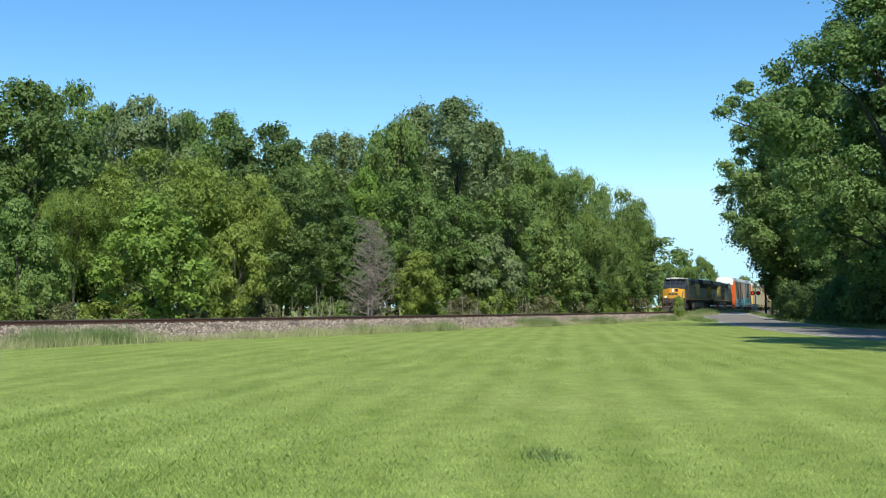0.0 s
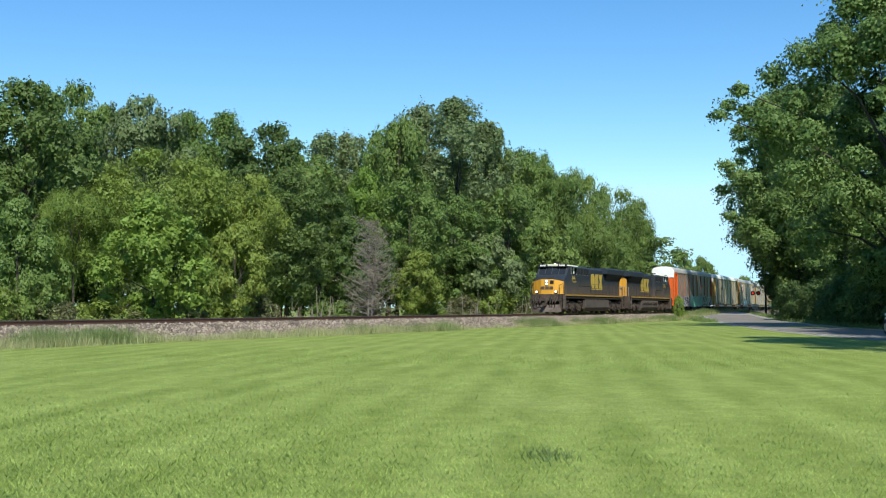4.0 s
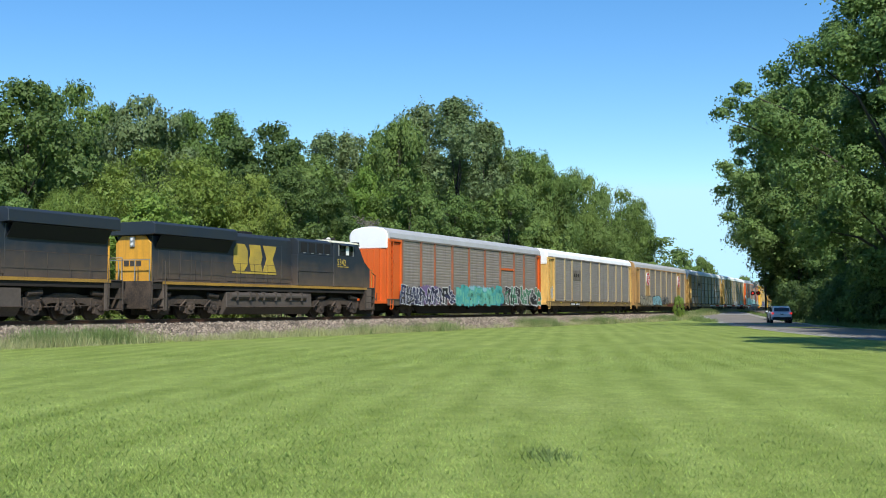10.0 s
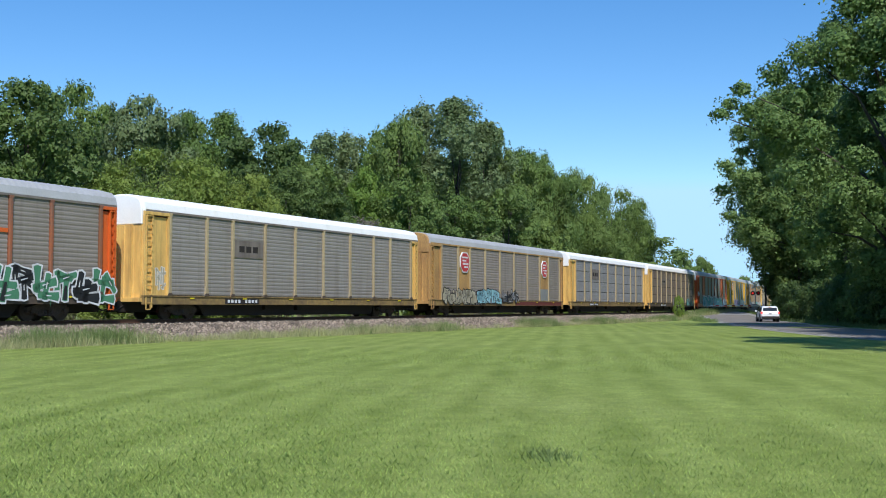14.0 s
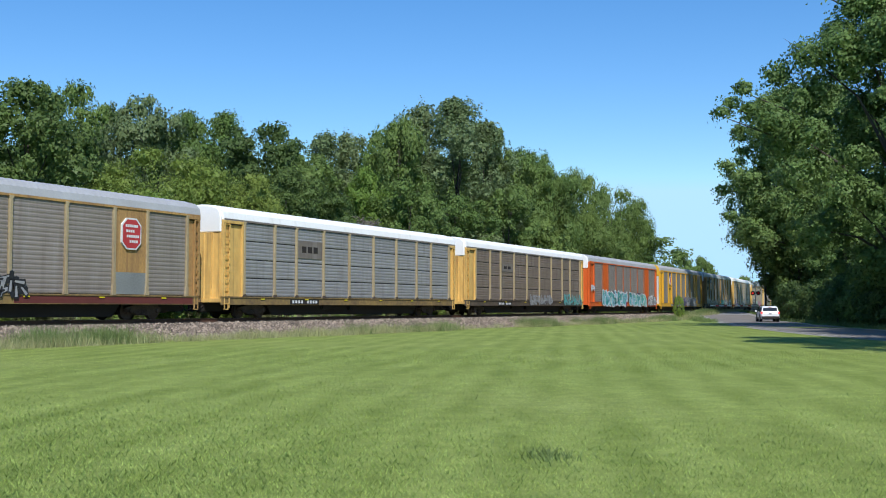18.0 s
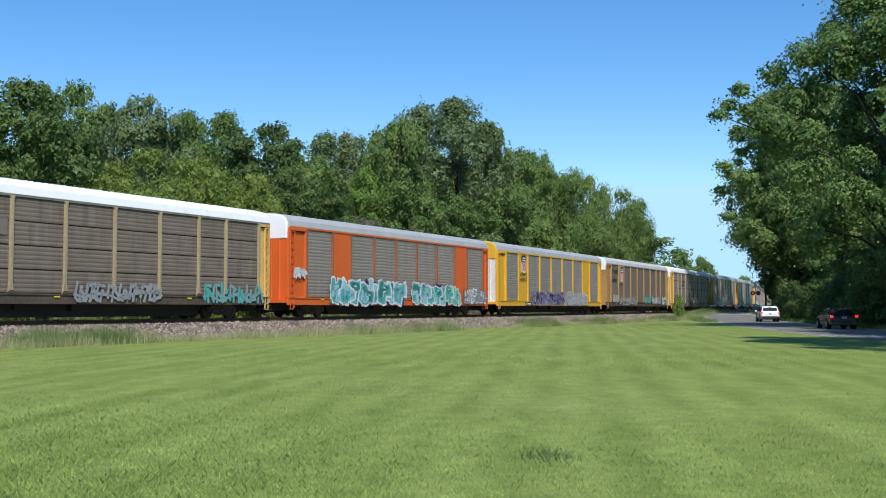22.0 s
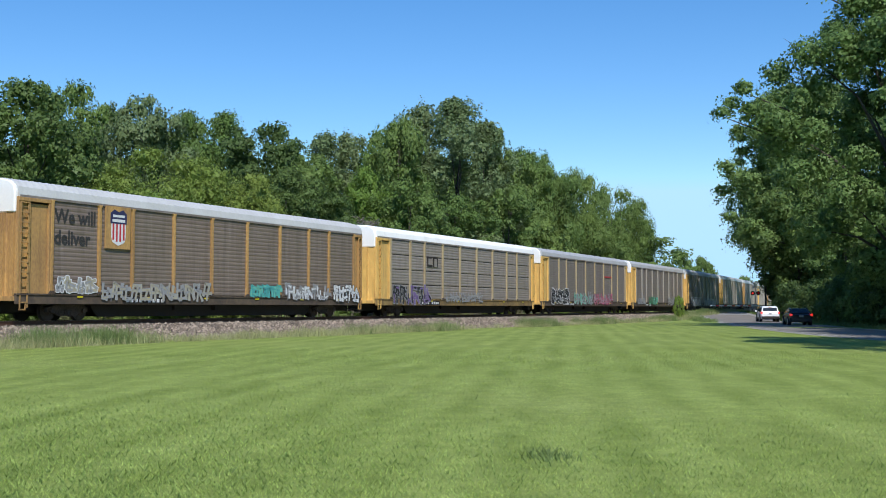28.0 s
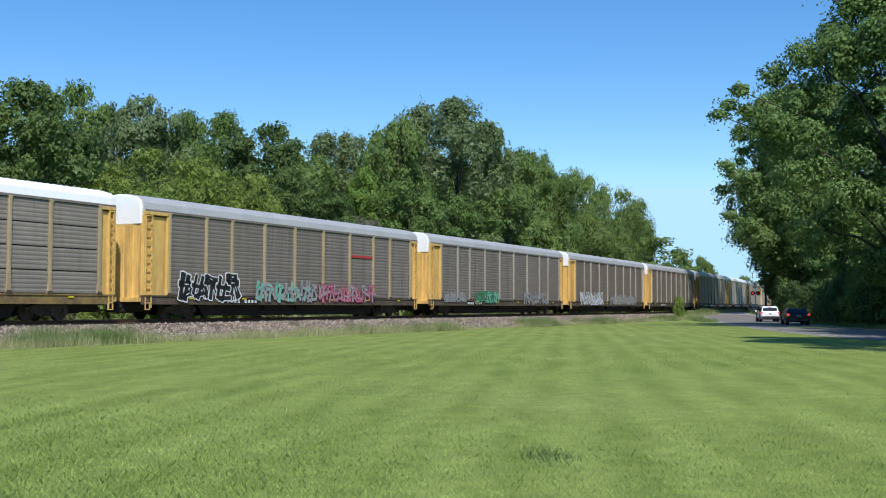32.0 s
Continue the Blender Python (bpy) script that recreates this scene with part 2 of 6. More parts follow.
for key, col, oth in (("blue", (0.330, 0.325, 0.325), (0.225, 0.218, 0.214)), ("grey", (0.315, 0.272, 0.236), (0.232, 0.196, 0.166)),
                      ("brown", (0.245, 0.192, 0.152), (0.165, 0.124, 0.096)), ("dark", (0.240, 0.203, 0.176), (0.176, 0.146, 0.124)),
                      ("clean", (0.318, 0.288, 0.258), (0.238, 0.212, 0.186))):
    PANEL[key] = shader("galvanised_%s_panel" % key, col, 0.5, 0.1, vary=0.45, big=0.5, fine=3, other=oth, rand=0.05, bump=0.0, stretch=(0.3, 1, 2.2))
ROOF = {"white": shader("white_roof", (0.90, 0.89, 0.86), 0.5, vary=0.2, other=(0.76, 0.74, 0.70), big=0.6),
        "grey": shader("galvanised_roof", (0.50, 0.495, 0.485), 0.5, 0.15, vary=0.4, other=(0.39, 0.38, 0.365), big=0.7),
        "dull": shader("dull_pale_roof", (0.56, 0.55, 0.53), 0.55, vary=0.4, other=(0.44, 0.43, 0.41), big=0.7)}
PAINT = {"yellow": shader("rack_yellow", (0.80, 0.525, 0.155), 0.55, vary=0.4, fine=4.5, other=(0.52, 0.31, 0.095), big=0.9, stretch=(1, 1, 0.4), bump=0.04),
         "bright": shader("rack_bright_yellow", (0.72, 0.40, 0.025), 0.5, vary=0.2, other=(0.60, 0.32, 0.03), bump=0.03),
         "orange": shader("rack_orange", (0.68, 0.125, 0.018), 0.5, vary=0.25, other=(0.52, 0.10, 0.022), bump=0.03),
         "faint": shader("rack_worn_orange_post", (0.36, 0.11, 0.045), 0.6, vary=0.5, other=(0.20, 0.10, 0.065), big=1.2, stretch=(1, 1, 0.4)),
         "tan": shader("rack_tan_post", (0.46, 0.36, 0.20), 0.6, vary=0.5, other=(0.30, 0.24, 0.15), big=0.9, stretch=(1, 1, 0.4)),
         "silver": shader("rack_grey_post", (0.40, 0.37, 0.31), 0.6, vary=0.5, other=(0.27, 0.24, 0.20), big=0.9, stretch=(1, 1, 0.4)),
         "grimy": shader("grimy_yellow_sill", (0.30, 0.20, 0.065), 0.7, vary=0.5, other=(0.13, 0.085, 0.045), big=0.7, fine=5),
         "filth": shader("brown_filthy_sill", (0.125, 0.088, 0.055), 0.75, vary=0.5, other=(0.055, 0.042, 0.033), big=0.7, fine=5),
         "rust": shader("rack_rusty_yellow", (0.54, 0.32, 0.10), 0.65, vary=0.5, other=(0.30, 0.17, 0.07), big=0.9, stretch=(1, 1, 0.4)),
         "pale": shader("rack_pale_yellow", (0.56, 0.42, 0.19), 0.6, vary=0.4, other=(0.36, 0.25, 0.10), big=0.9, stretch=(1, 1, 0.4))}


def streaks(m, colour, amount, wide=3.2, lo=0.48, hi=0.74):
    """Rain-washed dirt: narrow upright runs, placed differently on every object."""
    n, l = m.node_tree.nodes, m.node_tree.links
    p = n["Principled BSDF"]
    src = p.inputs["Base Color"].links[0].from_socket
    co, ob, mp, no = n.new("ShaderNodeTexCoord"), n.new("ShaderNodeObjectInfo"), n.new("ShaderNodeMapping"), n.new("ShaderNodeTexNoise")
    mp.inputs["Scale"].default_value = (wide, wide, 0.16)
    sh = n.new("ShaderNodeMath")
    sh.operation = "MULTIPLY"
    sh.inputs[1].default_value = 60
    l.new(ob.outputs["Random"], sh.inputs[0])
    cb = n.new("ShaderNodeCombineXYZ")
    l.new(sh.outputs[0], cb.inputs[0])
    l.new(sh.outputs[0], cb.inputs[2])
    l.new(co.outputs["Object"], mp.inputs["Vector"])
    l.new(cb.outputs[0], mp.inputs["Location"])
    l.new(mp.outputs[0], no.inputs["Vector"])
    no.inputs["Scale"].default_value, no.inputs["Detail"].default_value, no.inputs["Roughness"].default_value = 1.0, 6, 0.62
    mr = n.new("ShaderNodeMapRange")
    mr.inputs["From Min"].default_value, mr.inputs["From Max"].default_value, mr.inputs["To Max"].default_value = lo, hi, amount
    l.new(no.outputs[0], mr.inputs["Value"])
    x = n.new("ShaderNodeMix")
    x.data_type = "RGBA"
    l.new(mr.outputs[0], x.inputs["Factor"])
    l.new(src, x.inputs["A"])
    x.inputs["B"].default_value = (*colour, 1)
    l.new(x.outputs["Result"], p.inputs["Base Color"])


for key, m in PANEL.items():
    streaks(m, (0.085, 0.062, 0.046), 0.55 if key in ("brown", "dark") else 0.32, 2.2)
    streaks(m, (0.46, 0.455, 0.44), 0.28, 1.6, 0.56, 0.80)
for key in ("yellow", "tan", "rust", "silver", "pale", "faint"):
    streaks(PAINT[key], (0.16, 0.085, 0.04), 0.7, 4.0, 0.50, 0.78)
for key in ("orange", "bright"):
    streaks(PAINT[key], (0.20, 0.09, 0.04), 0.35, 4.0, 0.52, 0.80)
streaks(ROOF["white"], (0.46, 0.41, 0.33), 0.35, 1.3, 0.56, 0.80)
streaks(GOLD, (0.30, 0.15, 0.03), 0.6, 3.0)
HUE = {}
for key, col in (("white", (0.72, 0.72, 0.72)), ("teal", (0.10, 0.42, 0.40)), ("mint", (0.18, 0.52, 0.38)), ("navy", (0.030, 0.032, 0.095)),
                 ("black", (0.02, 0.02, 0.022)), ("sky", (0.30, 0.55, 0.62)), ("pink", (0.52, 0.16, 0.22)), ("green", (0.08, 0.24, 0.13)),
                 ("purple", (0.20, 0.13, 0.30)), ("silver", (0.33, 0.33, 0.33)), ("red", (0.50, 0.045, 0.05)), ("blue", (0.045, 0.06, 0.25)),
                 ("cream", (0.42, 0.38, 0.28)), ("magenta", (0.36, 0.05, 0.14)), ("maroon", (0.15, 0.035, 0.028))):
    HUE[key] = shader("sprayed_%s" % key, col, 0.6, vary=0.3, big=1.6, other=tuple(c * 0.7 for c in col), bump=0)
CARWHITE = shader("white_car_paint", (0.80, 0.80, 0.80), 0.25, vary=0.05, bump=0)
CARDARK = shader("dark_car_paint", (0.022, 0.020, 0.022), 0.22, vary=0.05, bump=0)
TYRE = shader("tyre_rubber", (0.025, 0.025, 0.026), 0.85, vary=0.2)
RIM = shader("alloy_rim", (0.45, 0.45, 0.46), 0.35, 0.8, vary=0.1)
REDLIGHT = shader("lit_red_lens", (1.0, 0.045, 0.03), 0.3, vary=0, bump=0, glow=0.9)
REDLENS = shader("red_lens", (0.45, 0.02, 0.02), 0.25, vary=0, bump=0, glow=0.15)
REFLECT = shader("yellow_reflector", (0.75, 0.62, 0.02), 0.35, vary=0.1, bump=0)
GALV = shader("galvanised_steel", (0.42, 0.42, 0.41), 0.5, 0.5, vary=0.3)
REDPAINT = shader("red_reflective_band", (0.55, 0.04, 0.035), 0.5, vary=0.2)


# ---- mesh building ----
class Form:
    """Collects boxes, prisms and tubes into one mesh."""

    def __init__(self):
        self.v, self.f = [], []

    def add(self, verts, faces):
        k = len(self.v)
        self.v += [tuple(p) for p in verts]
        self.f += [tuple(i + k for i in q) for q in faces]
        return self

    def box(self, x0, x1, y0, y1, z0, z1):
        c = [(x, y, z) for x in (x0, x1) for y in (y0, y1) for z in (z0, z1)]
        return self.add(c, [(0, 1, 3, 2), (4, 6, 7, 5), (0, 4, 5, 1), (2, 3, 7, 6), (0, 2, 6, 4), (1, 5, 7, 3)])

    def prism(self, pts, lo, hi, axis="y"):
        """A polygon pushed along an axis: points are (x, z) for y, (y, z) for x, (x, y) for z."""
        k = len(pts)
        put = {"y": lambda p, d: (p[0], d, p[1]), "x": lambda p, d: (d, p[0], p[1]), "z": lambda p, d: (p[0], p[1], d)}[axis]
        v = [put(p, lo) for p in pts] + [put(p, hi) for p in pts]
        f = [tuple(range(k)), tuple(range(2 * k - 1, k - 1, -1))] + [(i, k + i, k + (i + 1) % k, (i + 1) % k) for i in range(k)]
        return self.add(v, f)

    def tube(self, a, b, r, r2=None, n=8):
        a, b = Vector(a), Vector(b)
        r2 = r if r2 is None else r2
        d = (b - a).normalized()
        u = d.orthogonal().normalized()
        w = d.cross(u)
        v = [a + (u * math.cos(t) + w * math.sin(t)) * r for t in [2 * math.pi * i / n for i in range(n)]]
        v += [b + (u * math.cos(t) + w * math.sin(t)) * r2 for t in [2 * math.pi * i / n for i in range(n)]]
        f = [(i, (i + 1) % n, n + (i + 1) % n, n + i) for i in range(n)] + [tuple(range(n - 1, -1, -1)), tuple(range(n, 2 * n))]
        return self.add(v, f)

    def mesh(self, name, bevel=0.0):
        me = bpy.data.meshes.new(name)
        me.from_pydata(self.v, [], self.f)
        bm = bmesh.new()
        bm.from_mesh(me)
        bmesh.ops.recalc_face_normals(bm, faces=bm.faces)
        if bevel:
            bmesh.ops.bevel(bm, geom=[e for e in bm.edges if e.calc_face_angle(0) > 0.5], offset=bevel, segments=1, affect="EDGES", clamp_overlap=True)
        bm.to_mesh(me)
        bm.free()
        return me


def sheet(name, v, f):
    me = bpy.data.meshes.new(name)
    me.from_pydata(v if isinstance(v, list) else v.tolist(), [], f if isinstance(f, list) else f.tolist())
    return me


def part(name, form, material, parent, label="", bevel=0.0, at=None, smooth=False):
    """One mesh object under a thing or a part; form is a Form or a finished mesh."""
    me = form.mesh(name, bevel) if isinstance(form, Form) else form
    if not me.materials:
        me.materials.append(material)
    ob = new(name, me)
    if me.materials[0] is not material:
        ob.material_slots[0].link = "OBJECT"
        ob.material_slots[0].material = material
    if smooth:
        me.polygons.foreach_set("use_smooth", [True] * len(me.polygons))
    ob.parent = parent
    if at is not None:
        ob.location = at
    if label:
        ob["label"] = label
    return ob


def thing(name, m, label, category, group="", kind=""):
    ob = new(name)
    ob.matrix_basis = m
    return tagged(ob, label, category, group, kind)


def smooth01(t):
    t = min(1.0, max(0.0, t))
    return t * t * (3 - 2 * t)


# ---- the plan: one railway line and one road ----
RAIL = 0.866                      # top of rail above the lawn
TH, TD, TK, TS = radians(63.237), 36.507, 0.00065018, 68.68


def line_at(s, side=0.0):
    """A place on the railway s metres along it, side metres to its far side, and its heading."""
    e = max(s - TS, 0.0)
    a = TK * e
    lon, lat = min(s, TS) + math.sin(a) / TK, (1 - math.cos(a)) / TK + TD
    x, y = lon * math.cos(TH) - lat * math.sin(TH), lon * math.sin(TH) + lat * math.cos(TH)
    return x - side * math.sin(TH + a), y + side * math.cos(TH + a), TH + a


ROAD_Y = (-400, -40, 10, 34, 50, 72, 90, 106, 135, 160, 190, 230, 300, 600)
ROAD_X = (160, 52.0, 31.5, 25.0, 22.7, 24.6, 27.4, 30.4, 35.0, 38.0, 37.6, 31.0, 12.0, -90)


def road_mid(y):
    """The road's middle at y: a smooth curve through the plan's points."""
    k = max(1, min(len(ROAD_Y) - 2, sum(1 for q in ROAD_Y if q <= y)) )
    k = min(k, len(ROAD_Y) - 1)
    y0, y1, x0, x1 = ROAD_Y[k - 1], ROAD_Y[k], ROAD_X[k - 1], ROAD_X[k]

    def slope(i):
        i0, i1 = max(i - 1, 0), min(i + 1, len(ROAD_Y) - 1)
        return (ROAD_X[i1] - ROAD_X[i0]) / (ROAD_Y[i1] - ROAD_Y[i0])
    h = y1 - y0
    u = (y - y0) / h
    return ((2 * u ** 3 - 3 * u ** 2 + 1) * x0 + (u ** 3 - 2 * u ** 2 + u) * h * slope(k - 1)
            + (-2 * u ** 3 + 3 * u ** 2) * x1 + (u ** 3 - u ** 2) * h * slope(k))


def road_rise(y):
    """Height of the road: it climbs to the rails and drops behind them."""
    return (RAIL - 0.03) * (smooth01((y - 112) / 42) if y < 165 else 1 - 0.8 * smooth01((y - 172) / 45))


def ground_z(x, y):
    if y < 100 or y > 260:
        return 0.0
    d = abs(x - road_mid(y))
    return max(road_rise(y) - 0.05, 0.0) * (1 - smooth01((d - 4.0) / 9.0))


# ---- ground: one sheet to the horizon ----
def steps(lo, hi, fine, far):
    a = [lo + i * fine for i in range(int((hi - lo) / fine) + 1)]
    d, out = fine, []
    p = a[-1]
    while p < far:
        d *= 1.35
        p += d
        out.append(p)
    q, d, low = a[0], fine, []
    while q > -far:
        d *= 1.35
        q -= d
        low.append(q)
    return low[::-1] + a + out


gx, gy = steps(-70, 80, 2.0, 2600), steps(-10, 230, 2.0, 3000)
gv = [(x, y, ground_z(x, y) + (0.035 * noise.noise((x * 0.11, y * 0.11, 3.0)) if abs(x) < 90 and -20 < y < 100 else 0)) for y in gy for x in gx]
nx = len(gx)
gf = [(j * nx + i, j * nx + i + 1, (j + 1) * nx + i + 1, (j + 1) * nx + i) for j in range(len(gy) - 1) for i in range(nx - 1)]
ground = new("ground", sheet("ground", gv, gf))
ground.data.materials.append(LAWN)
ground.data.polygons.foreach_set("use_smooth", [True] * len(ground.data.polygons))
tagged(ground, "mown green lawn with mower stripes running to the tracks", "lawn", kind="structure")


def ribbon(name, profile, s0, s1, step, base=0.0, wobble=0.0):
    """A cross-section (side, height) carried along the railway."""
    v, f, k = [], [], len(profile)
    count = int((s1 - s0) / step)
    for i in range(count + 1):
        s = s0 + (s1 - s0) * i / count
        for side, h in profile:
            w = wobble * noise.noise((s * 0.9, side * 1.3, h)) if wobble else 0
            x, y, a = line_at(s, side + w)
            v.append((x, y, base + h + 0.5 * w))
    f = [(i * k + j, i * k + j + 1, (i + 1) * k + j + 1, (i + 1) * k + j) for i in range(count) for j in range(k - 1)]
    return sheet(name, v, f)


bed = new("track_bed", ribbon("track_bed", [(-5.4, -0.12), (-4.2, 0.06), (-3.0, 0.34), (-1.95, 0.64), (-1.3, 0.68), (0, 0.66), (1.3, 0.68), (1.95, 0.64), (3.2, 0.3), (5.0, -0.12)],
                              -60, 520, 0.8, 0, 0.14))
bed.data.materials.append(BALLAST)
tagged(bed, "raised bed of pale crushed stone ballast under the rails", "track bed", kind="structure")
railway = tagged(new("railway_track"), "single railway line of rusty steel rails on dark ties", "railway track", kind="structure")
for side in (-0.7535, 0.7535):
    part("rail", ribbon("rail", [(side - 0.07, 0.69), (side - 0.07, 0.71), (side - 0.012, 0.73), (side - 0.012, 0.82), (side - 0.037, 0.83), (side - 0.037, 0.862),
                                 (side + 0.037, 0.862), (side + 0.037, 0.83), (side + 0.012, 0.82), (side + 0.012, 0.73), (side + 0.07, 0.71), (side + 0.07, 0.69)],
                        -60, 520, 2.0), STEEL, railway, "rusty steel rail")
    part("rail_head", ribbon("rail_head", [(side - 0.03, 0.863), (side - 0.028, 0.866), (side + 0.028, 0.866), (side + 0.03, 0.863)], -60, 520, 2.0), SHINE, railway, "polished rail head")
ties = Form()
for i in range(600):
    s = -40 + i * 0.53
    x, y, a = line_at(s)
    w = [(Matrix.Translation((x, y, 0)) @ Matrix.Rotation(a, 4, "Z")) @ Vector(c) for c in
         [(dx, dy, dz) for dx in (-0.11, 0.11) for dy in (-1.28, 1.28) for dz in (0.55, 0.7)]]
    ties.add(w, [(0, 1, 3, 2), (4, 6, 7, 5), (0, 4, 5, 1), (2, 3, 7, 6), (1, 5, 7, 3)])
tagged(part("tie", ties, TIE, railway, "dark tarred wooden ties"), kind="stuff")

# loose stones on the near shoulder
rng = np.random.default_rng(4)
NS = 15000
ss = 24 + 110 * rng.random(NS) ** 1.25
lat = -1.7 - 3.0 * rng.random(NS)
hh = np.interp(-lat, [1.3, 1.95, 3.0, 4.2, 5.4], [0.68, 0.64, 0.34, 0.06, -0.12])
rad = 0.04 + 0.07 * rng.random(NS) ** 1.5
sv, sf = [], []
for i in range(NS):
    x, y, a = line_at(ss[i], lat[i])
    r = rad[i]
    j = rng.random(6) * 0.7 + 0.65
    k = len(sv)
    z = hh[i] - 0.005
    sv += [(x + r * j[0], y, z), (x, y + r * j[1], z), (x - r * j[2], y, z), (x, y - r * j[3], z), (x + r * 0.3, y, z + r * j[4])]
    sf += [(k, k + 1, k + 4), (k + 1, k + 2, k + 4), (k + 2, k + 3, k + 4), (k + 3, k, k + 4), (k + 3, k + 2, k + 1, k)]
stones = new("loose_ballast", sheet("loose_ballast", sv, sf))
stones.data.materials.append(STONE)
tagged(stones, "loose pale grey and tan crushed stones beside the rails", "ballast", kind="stuff")


# ---- the road ----
def road_strip(name, o0, o1, lift, y0=-60, y1=420, step=2.0, dash=None):
    v, f = [], []
    n = int((y1 - y0) / step)
    for i in range(n + 1):
        y = y0 + (y1 - y0) * i / n
        t = (road_mid(y + 1) - road_mid(y - 1)) / 2
        q = 1 / math.hypot(1, t)
        for o in (o0, o1):
            v.append((road_mid(y) + o * q, y - o * t * q, road_rise(y) + lift))
    f = [(2 * i, 2 * i + 1, 2 * i + 3, 2 * i + 2) for i in range(n) if dash is None or (i // dash) % 2]
    return sheet(name, v, f)


road = new("road", road_strip("road", -3.25, 3.25, 0.012))
road.data.materials.append(ASPHALT)
tagged(road, "worn grey asphalt two-lane road leading to the level crossing", "road", kind="structure")
for o, name in ((-1, "road_shoulder"), (1, "road_shoulder")):
    sh = new(name, road_strip(name, *sorted((o * 3.25, o * 3.85)), 0.004))
    sh.data.materials.append(GRAVEL)
    tagged(sh, "pale gravel shoulder along the road edge", "road shoulder", kind="structure")
ap = new("crossing_approach", road_strip("crossing_approach", -3.6, 3.6, 0.020, 137, 160, 1.0))
ap.data.materials.append(CONCRETE)
tagged(ap, "pale worn concrete approach at the level crossing", "road", kind="structure")
for o0, o1, m, lab in ((-3.10, -2.98, LINE, "worn white edge line"), (2.98, 3.10, LINE, "worn white edge line")):
    ln = new("road_line", road_strip("road_line", o0, o1, 0.017, -60, 420, 2.0))
    ln.data.materials.append(m)
    tagged(ln, lab + " painted on asphalt", "road marking", kind="structure")
# crossing surface between and beside the rails
deck = tagged(new("crossing_deck"), "pale concrete crossing panels flush with the rails", "level crossing", kind="structure")
for lo, hi in ((-2.2, -0.86), (-0.62, 0.62), (0.86, 2.2)):
    for i in range(4):
        f = Form()
        q = [line_at(148 + i * 6.4 + d, w) for d, w in ((0, lo), (6.36, lo), (6.36, hi), (0, hi))]
        f.prism([(p[0], p[1]) for p in q], 0.70, 0.862, "z")
        part("crossing_panel", f, CONCRETE, deck)


# ---- grass ----
def blades(name, pts, height, width, lean, seed, material, label, category):
    """Many single blades of grass: one narrow triangle each."""
    r = np.random.default_rng(seed)
    n = len(pts)
    a, b = r.random(n) * 6.283, r.random(n) * 6.283
    h = height * (0.55 + 0.75 * r.random(n))
    w = width * (0.6 + 0.8 * r.random(n))
    side = np.stack([np.cos(a) * w, np.sin(a) * w, np.zeros(n)], 1)
    tip = np.stack([np.cos(b) * lean * h, np.sin(b) * lean * h, h], 1)
    v = np.stack([pts - side, pts + side, pts + tip], 1).reshape(-1, 3)
    k = np.arange(n) * 3
    f = np.stack([k, k + 1, k + 2], 1)
    me = sheet(name, v, f)
    ob = new(name, me)
    ob.data.materials.append(material)
    return tagged(ob, label, category, kind="stuff")


rng = np.random.default_rng(11)
NB = 190000
yy = 7.4 + 32 * rng.random(NB) ** 1.9
xx = (rng.random(NB) * 2 - 1) * (0.425 * yy + 0.8)
clump = np.array([noise.noise((float(a) * 2.2, float(b) * 2.2, 0.0)) for a, b in zip(xx[::4], yy[::4])]).repeat(4)[:NB]
keep = clump > -0.35 + 0.4 * rng.random(NB)
pts = np.stack([xx, yy, np.full(NB, -0.01)], 1)[keep]
blades("grass", pts, 0.042, 0.0060, 0.9, 12, BLADE, "short mown blades of lawn grass", "grass")
# longer tufts that the mower left, thick in one small patch
tp = np.concatenate([np.stack([rng.normal(1.0, 0.15, 170), rng.normal(10.4, 0.22, 170), np.zeros(170)], 1),
                     np.stack([rng.uniform(-9, 12, 350), rng.uniform(8, 32, 350), np.zeros(350)], 1)])
blades("grass_tufts", tp, 0.085, 0.006, 0.8, 13, WEED, "longer dark tufts of grass left in the lawn", "grass")
# tall unmown grass on the bank
NT = 4200
ts, tl = 18 + 170 * rng.random(NT) ** 1.35, -3.3 - 3.3 * rng.random(NT) ** 0.9
tall = []
for s, q in zip(ts, tl):
    g = noise.noise((s * 0.16, q * 0.3, 5.0)) + 0.6 * noise.noise((s * 0.7, q * 0.6, 9.0))
    if g > -0.50 + 0.5 * rng.random() + (0.2 if 56 < s < 78 else 0) + (0.45 if q > -3.9 else 0):
        x, y, a = line_at(float(s), float(q))
        n = int(18 + 44 * max(0, g))
        c = np.stack([rng.normal(x, 0.3, n), rng.normal(y, 0.3, n), np.full(n, ground_z(x, y) - 0.02)], 1)
        tall.append((c, g))
for lo, hi, hgt, m, lab in ((-9, 0.16, 0.36, REED, "pale unmown grass along the ballast"), (0.16, 0.36, 0.52, REED, "tall seeding grass along the ballast"), (0.36, 9, 0.74, WEED, "tall green weeds in clumps along the ballast")):
    sel = [c for c, g in tall if lo <= g < hi]
    if sel:
        blades("tall_grass", np.concatenate(sel), hgt * 0.92, 0.010, 0.42, 21, m, lab, "grass")
